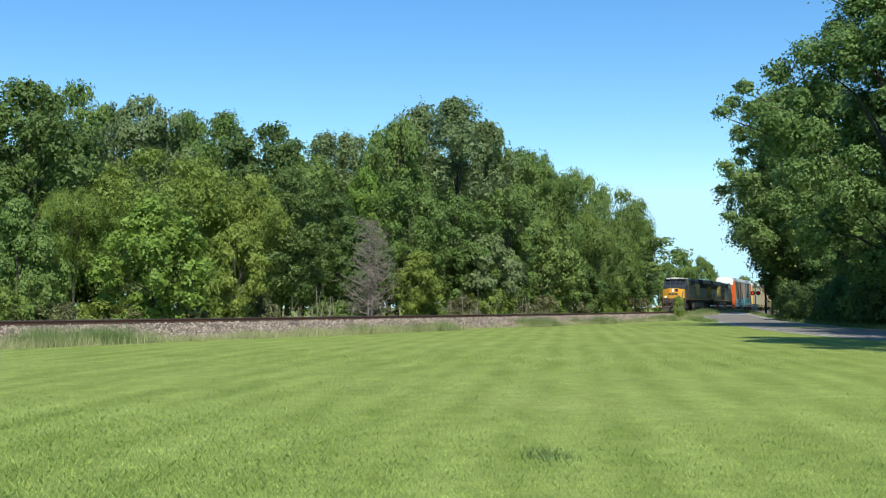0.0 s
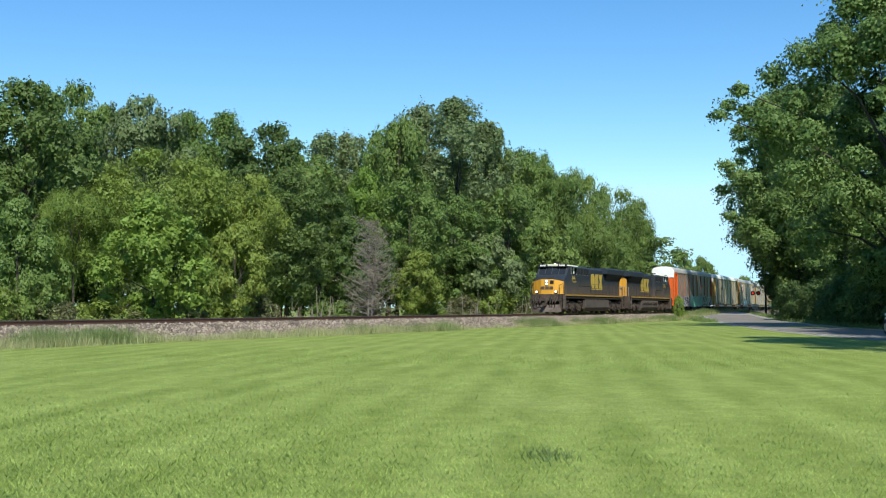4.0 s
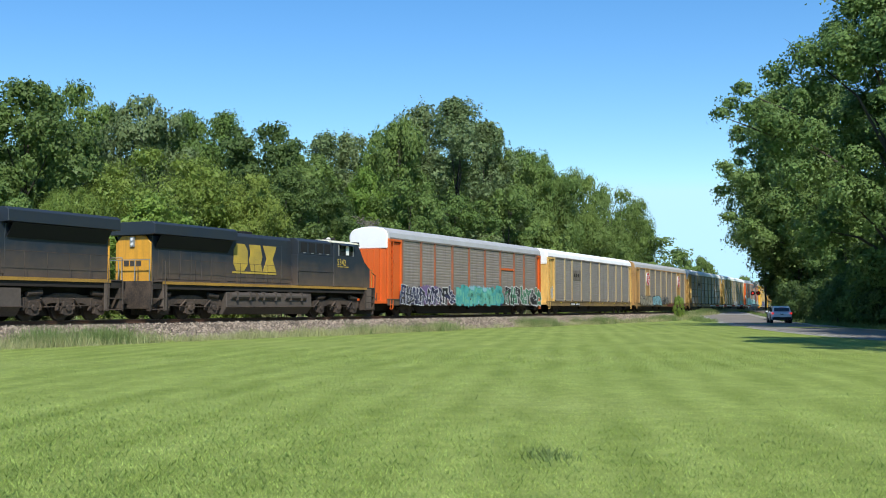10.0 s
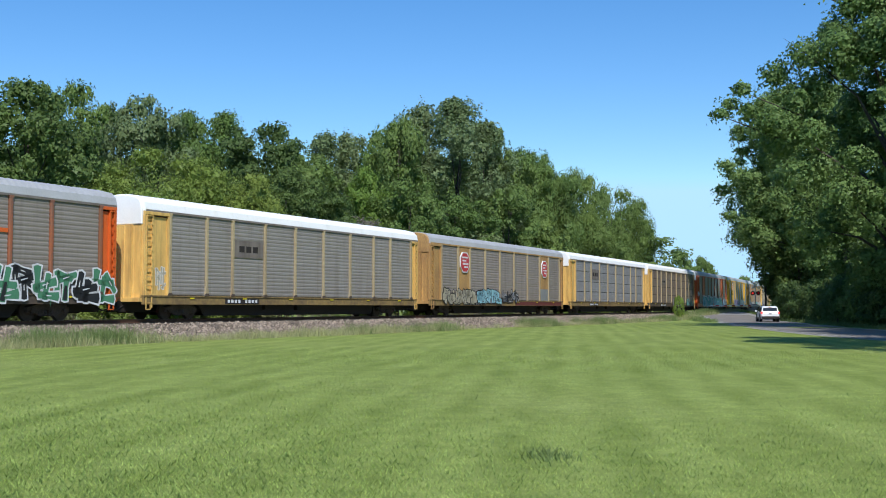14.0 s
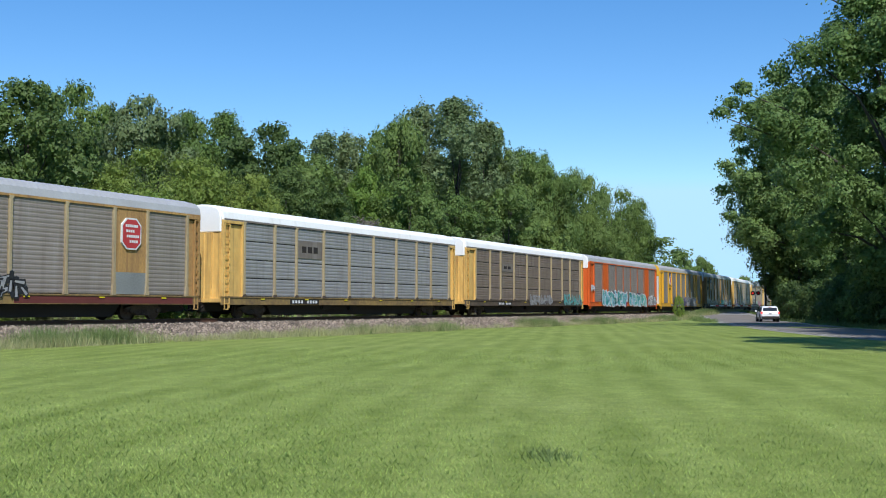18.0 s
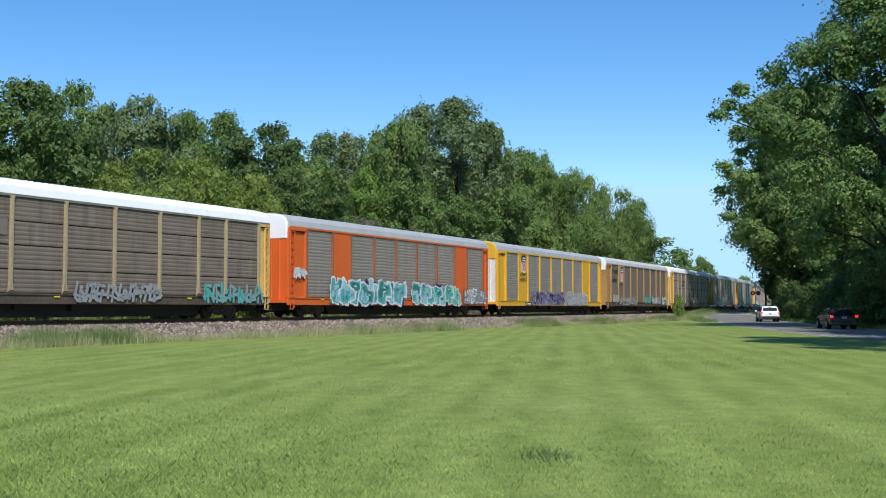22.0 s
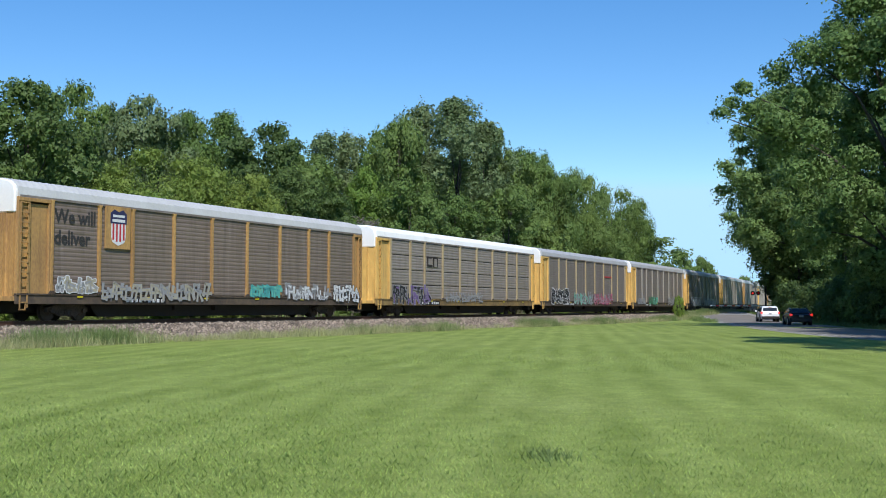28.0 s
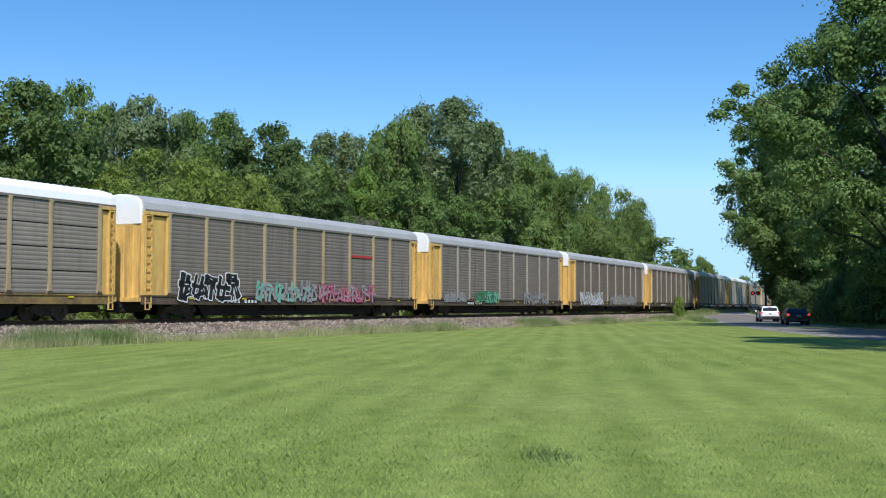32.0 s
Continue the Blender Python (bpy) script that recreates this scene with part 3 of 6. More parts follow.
# scrub grass behind the rails and along the road
NT = 1500
far = []
for s, q in zip(15 + 190 * rng.random(NT), 4.2 + 5.5 * rng.random(NT)):
    x, y, a = line_at(float(s), float(q))
    if abs(x - road_mid(y)) > 5:
        far.append(np.stack([rng.normal(x, 0.25, 12), rng.normal(y, 0.25, 12), np.full(12, 0.0)], 1))
blades("scrub_grass", np.concatenate(far), 0.8, 0.025, 0.4, 22, REED, "dry pale scrub grass at the edge of the wood", "grass")
vp = []
for i in range(1700):
    y = 40 + 125 * rng.random()
    o = rng.choice([-1, 1]) * (3.9 + 1.6 * rng.random() ** 1.5)
    x = road_mid(y) + o
    if o < 0 and y < 105:
        continue
    vp.append(np.stack([rng.normal(x, 0.2, 10), rng.normal(y, 0.2, 10), np.full(10, ground_z(x, y) - 0.02)], 1))
blades("verge_grass", np.concatenate(vp), 0.34, 0.018, 0.5, 23, WEED, "rough green grass on the road verge", "grass")


# ---- trees ----
def leaf_cloud(seed, boughs, sprigs, leaf, each=9, tuft=0.17, flat=0.72, droop=0.0, mid=(0, 0, 8), spread=5.0, core=130):
    """Leaves in small sprigs that sit on the outer and upper side of every bough; returns vertices, faces and soft normals."""
    r = np.random.default_rng(seed)
    bo = np.array(boughs)
    bo = bo[np.repeat(np.arange(len(bo)), np.maximum(5, (sprigs * bo[:, 3] ** 2).astype(int)))]
    n = len(bo)
    d = r.normal(size=(n, 3))
    d[:, 2] += 0.35
    d /= np.linalg.norm(d, axis=1)[:, None]
    wob = 1 + 0.22 * np.sin(d[:, 0] * 5 + bo[:, 0] * 3) * np.cos(d[:, 1] * 4 + bo[:, 1] * 2) + 0.16 * np.sin(d[:, 2] * 7 + bo[:, 2])
    far = np.where(r.random(n) < 0.06, 1.12, 1.0 - 0.32 * r.random(n) ** 1.6)
    at = bo[:, :3] + d * (bo[:, 3] * wob * far)[:, None] * np.array([1, 1, flat])
    at[:, 2] -= droop * bo[:, 3] * (d[:, 0] ** 2 + d[:, 1] ** 2) * r.random(n)
    face = d * 0.85 + (at - np.array(mid)) / spread * 0.30 + np.array([0, 0, 0.30]) + r.normal(size=(n, 3)) * 0.22
    face /= np.linalg.norm(face, axis=1)[:, None]
    # the leaves of each sprig: a loose dish that hangs a little at its rim
    k = n * each
    face = np.repeat(face, each, axis=0)
    off = r.normal(size=(k, 3)) * tuft
    off -= face * (np.einsum("ij,ij->i", off, face) * 0.55)[:, None]
    p = np.repeat(at, each, axis=0) + off
    p[:, 2] -= 0.5 * (off ** 2).sum(1) / tuft
    nor = face + r.normal(size=(k, 3)) * 0.50
    nor /= np.linalg.norm(nor, axis=1)[:, None]
    soft = face + r.normal(size=(k, 3)) * 0.20
    soft /= np.linalg.norm(soft, axis=1)[:, None]
    t = np.cross(nor, r.normal(size=(k, 3)))
    t /= np.linalg.norm(t, axis=1)[:, None] + 1e-9
    b = np.cross(nor, t)
    w = (leaf * (0.6 + 0.75 * r.random(k)))[:, None]
    v = np.stack([p - t * w * 0.8 - b * w * 0.6, p + t * w * 0.8 - b * w * 0.5, p + b * w * 1.05], 1).reshape(-1, 3)
    # the close mass of leaves inside each bough: broad ragged sprays
    co = np.array(boughs)
    co = co[np.repeat(np.arange(len(co)), core)]
    m = len(co)
    d = r.normal(size=(m, 3))
    d /= np.linalg.norm(d, axis=1)[:, None]
    p = co[:, :3] + d * (co[:, 3] * (0.42 + 0.30 * r.random(m)))[:, None] * np.array([1, 1, flat])
    p[:, 2] -= 0.3 * droop * co[:, 3]
    nor = d + r.normal(size=(m, 3)) * 0.45
    nor /= np.linalg.norm(nor, axis=1)[:, None]
    t = np.cross(nor, r.normal(size=(m, 3)))
    t /= np.linalg.norm(t, axis=1)[:, None] + 1e-9
    b = np.cross(nor, t)
    w = np.minimum(co[:, 3] * (0.11 + 0.10 * r.random(m)), 0.19)[:, None]
    v2 = np.stack([p - t * w - b * w * 0.6, p + t * w - b * w * 0.5, p + b * w * 1.1], 1).reshape(-1, 3)
    q = np.arange(k + m) * 3
    return np.concatenate([v, v2]), np.stack([q, q + 1, q + 2], 1), np.repeat(np.concatenate([soft, nor]), 3, axis=0)


def clump_set(seed, R, H, base, n, size, top=1.0, lean=0.0, inner=0.42):
    """Clumps that fill an uneven crown between base and H."""
    r = random.Random(seed)
    out = []
    cz, rz = (base + H) / 2, (H - base) / 2
    for i in range(n):
        a = r.uniform(0, 6.283)
        u = r.uniform(-1, 0.97)
        e = inner + (1 - inner) * r.random() ** 0.6
        w = math.sqrt(max(0, 1 - abs(u) ** 2.9)) * (1 if u < 0 else 1 - (1 - top) * u)
        cr = size * r.uniform(0.55, 1.35)
        ruff = 1 + 0.20 * math.sin(3 * a + seed) + 0.12 * math.sin(5 * a + 2 * seed + 3 * u)
        q = max(0.05, R * ruff * w * e - cr * 0.4)
        out.append((q * math.cos(a) + lean * u, q * math.sin(a), cz + (rz - cr * 0.55) * u, cr))
    return out


def wood(seed, clumps, H, girth, limbs):
    """Trunk with limbs to some of the clumps."""
    f, r = Form(), random.Random(seed)
    x = y = 0.0
    p, k = Vector((0, 0, -0.15)), 7
    spine = [p]
    for i in range(1, k + 1):
        x, y = x + r.uniform(-0.03, 0.03) * H / 3, y + r.uniform(-0.03, 0.03) * H / 3
        q = Vector((x, y, H * 0.82 * i / k))
        f.tube(p, q, girth * (1.25 if i == 1 else 1 - (i - 1) / k * 0.85), girth * (1 - i / k * 0.85), 9)
        spine.append(q)
        p = q
    for c in r.sample(clumps, min(limbs, len(clumps))):
        t = Vector(c[:3])
        z = max(0.12 * H, min(t.z * 0.62, 0.74 * H))
        i = min(k - 1, int(z / (H * 0.82) * k))
        a = spine[i].lerp(spine[i + 1], 0.4)
        mid = a.lerp(t, 0.5) + Vector((r.uniform(-0.3, 0.3), r.uniform(-0.3, 0.3), 0.06 * H * r.random()))
        f.tube(a, mid, girth * 0.30, girth * 0.17, 6)
        f.tube(mid, t, girth * 0.17, girth * 0.05, 5)
        for _ in range(2):
            f.tube(t, t + Vector((r.uniform(-1, 1), r.uniform(-1, 1), r.uniform(-0.2, 1))) * c[3] * 0.8, girth * 0.05, girth * 0.02, 4)
    return f


def make_kind(seed, R, H, base, n, size, sprigs, leaf, girth, top=1.0, droop=0.0, limbs=14, inner=0.42, flat=0.72, each=9, tuft=0.17, extra=(), core=130):
    """Meshes of one kind of tree at its own size: (trunk, crown, H, R). extra: single boughs that stand out from the crown."""
    cl = clump_set(seed, R, H, base, n, size, top, 0.0, inner) + list(extra)
    v, f, soft = leaf_cloud(seed + 100, cl, sprigs, leaf, each, tuft, flat, droop, (0, 0, (base + H) / 2), R, core)
    crown = sheet("crown", v, f)
    crown.polygons.foreach_set("use_smooth", [True] * len(crown.polygons))
    crown.normals_split_custom_set_from_vertices(soft.tolist())
    crown.materials.append(LEAVES["mid"])
    f = wood(seed, cl, H, girth, limbs)
    for x, y, z, r in extra:
        f.tube((x * 0.62, y + 1.2, z - 0.14 * abs(x)), (x, y, z - 0.2), girth * 0.12, girth * 0.05, 6)
    trunk = f.mesh("trunk")
    trunk.materials.append(BARK)
    return trunk, crown, H, R


KINDS = {
    "broad": [make_kind(s, 5.0, 16.0, 1.6, 84, 1.25, 19, 0.122, 0.24, core=90) for s in (1, 2, 3)],
    "back": [make_kind(s, 5.0, 16.0, 1.0, 60, 1.7, 5, 0.19, 0.24, tuft=0.3, core=70) for s in (21, 22)],
    "airy": [make_kind(s, 6.0, 12.0, 2.6, 60, 1.5, 22, 0.074, 0.2, droop=0.7, flat=0.55, each=13, tuft=0.24, inner=0.5, core=80) for s in (5, 6)],
    "high": [make_kind(s, 6.0, 12.0, 5.4, 52, 1.4, 24, 0.074, 0.2, droop=0.7, flat=0.55, each=13, tuft=0.24, inner=0.5, core=80) for s in (5, 7)],
    "poplar": [make_kind(s, 4.0, 19.0, 2.0, 90, 0.95, 26, 0.105, 0.22, top=0.62, flat=1.45, core=80) for s in (8, 9)],
    "round": [make_kind(s, 3.4, 7.6, 0.2, 56, 0.85, 30, 0.098, 0.14, top=0.8, limbs=10, tuft=0.14) for s in (11, 12)],
    "bush": [make_kind(s, 2.2, 3.4, 0.0, 26, 0.7, 26, 0.095, 0.06, limbs=6, tuft=0.14, core=70) for s in (14, 15)],
}
tree_count = [0]


def tree(x, y, H, R, kind, leaf, label, turn=None, name="tree", group=""):
    """A tree of a kind, scaled to height and radius, standing on the ground."""
    tree_count[0] += 1
    k = tree_count[0]
    trunk, crown, h0, r0 = KINDS[kind][k % len(KINDS[kind])]
    m = pose(x, y, ground_z(x, y), 0, 0, k * 77.0 if turn is None else turn) @ Matrix.Diagonal((R / r0, R / r0, H / h0, 1))
    t = thing(name, m, label, "bush" if name == "bush" else "tree", group)
    part("trunk", trunk, BARK, t)
    part("crown", crown, LEAVES[leaf], t)
    return t


def seen_tree(px, top, half, depth, kind, leaf, label, name="tree"):
    """A tree by its bearing, top and half width as angles from the camera, and its distance."""
    return tree((px - 784) / 1932 * depth, depth, (1.42 + (545 - top) / 1932 * depth) * (1.03 if name == "tree" else 1.0), half / 1932 * depth, kind, leaf, label, name=name,
                group="trees behind the railway" if name == "tree" else "bushes behind the railway")


WOOD = [
    (40, 150, 130, 74, "broad", "dark", "tall dark green broadleaf tree with a dense crown"),
    (-95, 150, 120, 72, "broad", "mid", "tall mid-green broadleaf tree at the wood's edge"),
    (110, 143, 85, 92, "broad", "mid", "tall green tree rising behind darker trees"),
    (30, 350, 78, 61, "round", "mid", "small green tree with a loose crown beside the tracks"),
    (285, 262, 160, 76, "high", "airy", "wide feathery yellow-green tree with drooping boughs"),
    (132, 330, 76, 70, "high", "airy", "feathery yellow-green tree with bare grey limbs"),
    (425, 300, 90, 78, "high", "airy", "feathery yellow-green tree with drooping boughs"),
    (273, 350, 106, 62, "round", "bright", "bright fresh-green young tree leafy to the ground"),
    (250, 170, 90, 98, "broad", "grey", "tall pale green tree rising behind the wood"),
    (335, 203, 75, 102, "broad", "mid", "tall green tree rising behind the wood"),
    (392, 208, 66, 102, "poplar", "mid", "slim tall green tree rising behind the wood"),
    (458, 218, 100, 94, "broad", "deep", "dark green dense tree with a rounded top"),
    (505, 300, 95, 81, "broad", "dark", "dark green broadleaf tree with heavy boughs"),
    (415, 395, 62, 70, "round", "airy", "yellow-green small tree beside the tracks"),
    (572, 245, 74, 122, "poplar", "grey", "slim grey-green poplar far behind the wood"),
    (618, 241, 70, 124, "poplar", "grey", "slim grey-green poplar far behind the wood"),
    (530, 262, 86, 112, "broad", "mid", "green tree deep in the wood"),
    (565, 330, 70, 90, "broad", "dark", "dark green broadleaf tree at the wood's edge"),
    (650, 300, 60, 104, "broad", "bright", "fresh green tree deep in the wood"),
    (703, 208, 66, 112, "broad", "mid", "tall green tree with a pointed crown"),
    (805, 183, 95, 120, "poplar", "grey", "tall grey-green poplar with an upright crown"),
    (745, 190, 75, 124, "poplar", "grey", "tall grey-green poplar with an upright crown"),
    (862, 225, 72, 124, "poplar", "grey", "tall grey-green poplar with an upright crown"),
    (725, 320, 75, 100, "broad", "mid", "green broadleaf tree in front of taller ones"),
    (805, 350, 75, 106, "broad", "mid", "green broadleaf tree in front of taller ones"),
    (640, 400, 60, 88, "round", "dark", "dark green small tree at the wood's edge"),
    (738, 440, 48, 90, "round", "airy", "yellow-green small tree leafy to the ground"),
    (860, 415, 70, 106, "round", "grey", "grey-green small tree beside the tracks"),
    (900, 330, 65, 118, "broad", "mid", "green broadleaf tree at the wood's edge"),
    (958, 268, 76, 136, "airy", "mid", "tall green tree with a rounded crown"),
    (1005, 296, 66, 140, "airy", "mid", "tall green tree with a rounded crown"),
    (960, 390, 65, 124, "round", "mid", "green small tree leafy to the ground"),
    (690, 228, 70, 119, "broad", "mid", "tall green tree with a rounded crown"),
    (848, 222, 74, 128, "broad", "mid", "tall green tree with a rounded crown"),
    (196, 186, 66, 99, "broad", "grey", "tall pale green tree rising behind the wood"),
    (920, 262, 60, 130, "broad", "mid", "tall green tree with a rounded crown"),
    (1078, 320, 62, 165, "airy", "mid", "tall green tree at the end of the wood"),
    (1046, 380, 66, 140, "airy", "mid", "green feathery tree at the wood's edge"),
    (1118, 365, 44, 178, "airy", "mid", "tall green tree at the end of the wood"),
    (1146, 405, 17, 180, "poplar", "grey", "slim thin-leaved tree at the end of the wood"),
    (1092, 430, 46, 150, "round", "mid", "green small tree near the level crossing"),
    (1030, 470, 50, 132, "round", "dark", "dark green small tree near the level crossing"),
]
for row in WOOD:
    seen_tree(*row)
# trees deeper in the wood close the gaps
fill = random.Random(31)
for i in range(34):
    px = -150 + i * 38
    depth = 92 + max(0, px) * 0.075 + fill.uniform(0, 14)
    top = np.interp(px, [-150, 150, 500, 620, 700, 900, 1000, 1100, 1150], [230, 240, 300, 310, 270, 290, 330, 400, 450]) + fill.uniform(-15, 25)
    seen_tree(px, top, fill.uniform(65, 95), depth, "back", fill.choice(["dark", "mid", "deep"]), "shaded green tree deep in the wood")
# bushes along the wood's edge
for i in range(44):
    px = -60 + i * 27.5 + fill.uniform(-8, 8)
    if 85 < px < 170 or 470 < px < 560 or 660 < px < 720:
        continue
    base = float(np.interp(px, [-60, 0, 264, 648, 874, 1019, 1118, 1190], [52, 56, 63, 84, 105, 127, 148, 165]))
    hgt = fill.uniform(1.5, 3.6)
    seen_tree(px, 545 - (hgt - 1.42) / base * 1932, fill.uniform(1.3, 2.0) / base * 1932, base, "bush", fill.choice(["brush", "mid", "airy", "brush"]), "low brush at the edge of the wood", "bush")
# far trees past the crossing
for px, top, half, depth in ((1206, 441, 32, 262), (1243, 456, 30, 270), (1178, 462, 26, 255), (1270, 492, 20, 300), (1318, 488, 22, 340), (1165, 480, 30, 240), (1350, 495, 30, 350)):
    seen_tree(px, top, half, depth, "round", "mid", "distant green tree past the level crossing")


def dead_tree(px, top, half, depth):
    H, R = 1.42 + (545 - top) / 1932 * depth, half / 1932 * depth
    r = random.Random(77)
    t = thing("dead_tree", pose((px - 784) / 1932 * depth, depth, 0), "leafless grey dead tree with fine bare twigs", "tree")
    f, tw = Form(), Form()
    for k in range(3):
        b = Vector((r.uniform(-0.5, 0.5), r.uniform(-0.4, 0.4), 0))
        tip = Vector((b.x * 2.2, b.y * 2, H * r.uniform(0.75, 1)))
        f.tube(b, tip, 0.075, 0.015, 6)
        for i in range(58):
            u = r.uniform(0.1, 0.97)
            p = b.lerp(tip, u)
            a = r.uniform(0, 6.283)
            ln = R * (1.12 - 0.85 * u ** 1.4) * r.uniform(0.5, 1.15)
            e = p + Vector((math.cos(a) * ln, math.sin(a) * ln, ln * r.uniform(0.2, 0.9)))
            tw.tube(p, e, 0.022, 0.006, 4)
            for _ in range(7):
                q = p.lerp(e, r.uniform(0.3, 1))
                e2 = q + Vector((r.uniform(-1, 1), r.uniform(-1, 1), r.uniform(-0.2, 0.8))) * 0.55
                tw.tube(q, e2, 0.011, 0.004, 3)
                for _ in range(3):
                    q2 = q.lerp(e2, r.uniform(0.3, 1))
                    tw.tube(q2, q2 + Vector((r.uniform(-1, 1), r.uniform(-1, 1), r.uniform(-0.4, 0.6))) * 0.33, 0.008, 0.003, 3)
    part("trunk", f, DEADBARK, t)
    part("twigs", tw, DEADBARK, t)
    return t


dead_tree(650, 384, 54, 80)
# pale bare stems standing at the wood's edge
for i in range(26):
    px = fill.choice([fill.uniform(515, 625), fill.uniform(780, 960)])
    depth = float(np.interp(px, [264, 648, 874, 1019], [62, 80, 101, 122])) + fill.uniform(0, 2)
    x, h = (px - 784) / 1932 * depth, fill.uniform(1.2, 3.0)
    f = Form()
    f.tube((0, 0, -0.1), (fill.uniform(-0.25, 0.25), 0, h), 0.035, 0.015, 5)
    f.tube((0, 0, h * 0.5), (fill.uniform(-0.5, 0.5), 0, h * 0.9), 0.018, 0.008, 4)
    t = thing("sapling", pose(x, depth, 0), "thin pale bare sapling at the wood's edge", "sapling", "saplings")
    part("stem", f, DEADBARK, t)

# ---- the big trees beside the road ----
KINDS["big"] = [make_kind(41, 9.0, 25.0, 3.6, 210, 1.35, 24, 0.125, 0.42, top=0.92, limbs=40, inner=0.55, tuft=0.2)]
KINDS["tall"] = [make_kind(43, 8.8, 26.0, 2.6, 250, 1.45, 24, 0.120, 0.50, top=0.60, limbs=40, inner=0.55, tuft=0.2,
                           extra=[(-13.4, -1.0, 14.9, 0.75), (-12.6, -0.6, 15.6, 0.8), (-11.8, -0.8, 16.6, 0.95), (-11.2, -0.4, 15.2, 0.9), (-6.6, -1, 23.6, 0.8)])]
ROADSIDE = [
    (47.8, 140, 30.5, 12.0, "big", "oak", "large spreading green tree overhanging the road"),
    (32.6, 76, 26.0, 8.8, "tall", "oak", "very tall spreading green tree beside the road"),
    (54.0, 130, 25.0, 9.0, "back", "dark", "large green tree set back from the road"),
    (29.5, 47, 20.0, 7.0, "broad", "mid", "tall green tree shading the road"),
    (31.5, 61, 18.0, 5.0, "broad", "mid", "green tree leaning over the road"),
    (21.5, 31.0, 20.5, 7.0, "big", "mid", "tall green tree between lawn and road"),
    (45.0, 138, 15.0, 4.0, "broad", "mid", "green tree by the level crossing"),
    (46.0, 147, 22.0, 5.0, "broad", "dark", "tall dark green tree by the level crossing"),
    (46.8, 152, 12.0, 3.6, "broad", "dark", "dark green tree under the roadside crowns"),
    (50.0, 156, 22.0, 5.0, "broad", "dark", "tall tree beside the track past the crossing"),
    (50.0, 166, 24.0, 5.0, "high", "dark", "tall tree beside the track past the crossing"),
    (44.0, 149, 21.0, 4.2, "high", "oak", "tall high-crowned tree by the level crossing"),
    (58.5, 178, 24.0, 5.5, "broad", "dark", "tall tree beside the track past the crossing"),
    (63.0, 191, 24.0, 5.5, "broad", "mid", "tall tree beside the track past the crossing"),
    (45.0, 122, 14.0, 5.0, "broad", "oak", "green tree under the roadside crowns"),
    (43.0, 96, 12.0, 4.8, "broad", "oak", "green tree under the roadside crowns"),
    (38.5, 82, 9.0, 4.0, "broad", "oak", "green tree under the roadside crowns"),
]
swaying = []
for x, y, H, R, kind, leaf, lab in ROADSIDE:
    t = tree(x, y, H, R, kind, leaf, lab, 0 if kind == "tall" else None, group="trees beside the road")
    if kind in ("big", "tall") and y > 60:
        swaying.append(t)
for i in range(22):
    y = 62 + i * 2.9
    x = road_mid(y) + 5.4 + fill.uniform(0, 1.6) + (0.8 if y < 90 else 0)
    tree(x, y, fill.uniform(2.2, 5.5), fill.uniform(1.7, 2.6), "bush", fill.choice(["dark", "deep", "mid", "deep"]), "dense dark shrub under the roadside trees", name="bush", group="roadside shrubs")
for i in range(14):
    y = 66 + i * 6.4
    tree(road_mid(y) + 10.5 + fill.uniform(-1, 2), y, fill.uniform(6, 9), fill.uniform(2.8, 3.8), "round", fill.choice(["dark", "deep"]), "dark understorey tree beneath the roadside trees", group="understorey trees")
# a lone bush on the bank by the crossing
tree(27.6, 128.0, 2.7, 0.70, "bush", "bright", "small bright green bush on the track bank", name="bush")


# ---- the train ----
LEN, LOCO, NOSE = 28.6, 22.4, 142.34      # pulling lengths; place of the first coupler at the start
cache = {}


def once(key, build):
    if key not in cache:
        cache[key] = build()
    return cache[key]


def wheelset_mesh(r):
    f = Form()
    f.tube((0, -0.95, 0), (0, 0.95, 0), 0.08, n=8)
    for s in (-1, 1):
        f.tube((0, s * 0.69, 0), (0, s * 0.82, 0), r, n=24)
        f.tube((0, s * 0.66, 0), (0, s * 0.70, 0), r + 0.03, n=24)
        f.tube((0, s * 0.82, 0), (0, s * 0.86, 0), r * 0.45, r * 0.3, n=12)
        for k in range(4):
            a = k * math.pi / 2
            f.box(math.cos(a) * r * 0.62 - 0.04, math.cos(a) * r * 0.62 + 0.04, s * 0.82, s * 0.835, math.sin(a) * r * 0.62 - 0.04, math.sin(a) * r * 0.62 + 0.04)
    return f.mesh("wheelset")


wheels = []


def wheelset(parent, x, r):
    ob = part("wheelset", once(("ws", r), lambda: wheelset_mesh(r)), WHEEL, parent, "steel wheels on an axle")
    ob.matrix_parent_inverse = Matrix.Translation((x, 0, r))
    wheels.append((ob, r))
    return ob


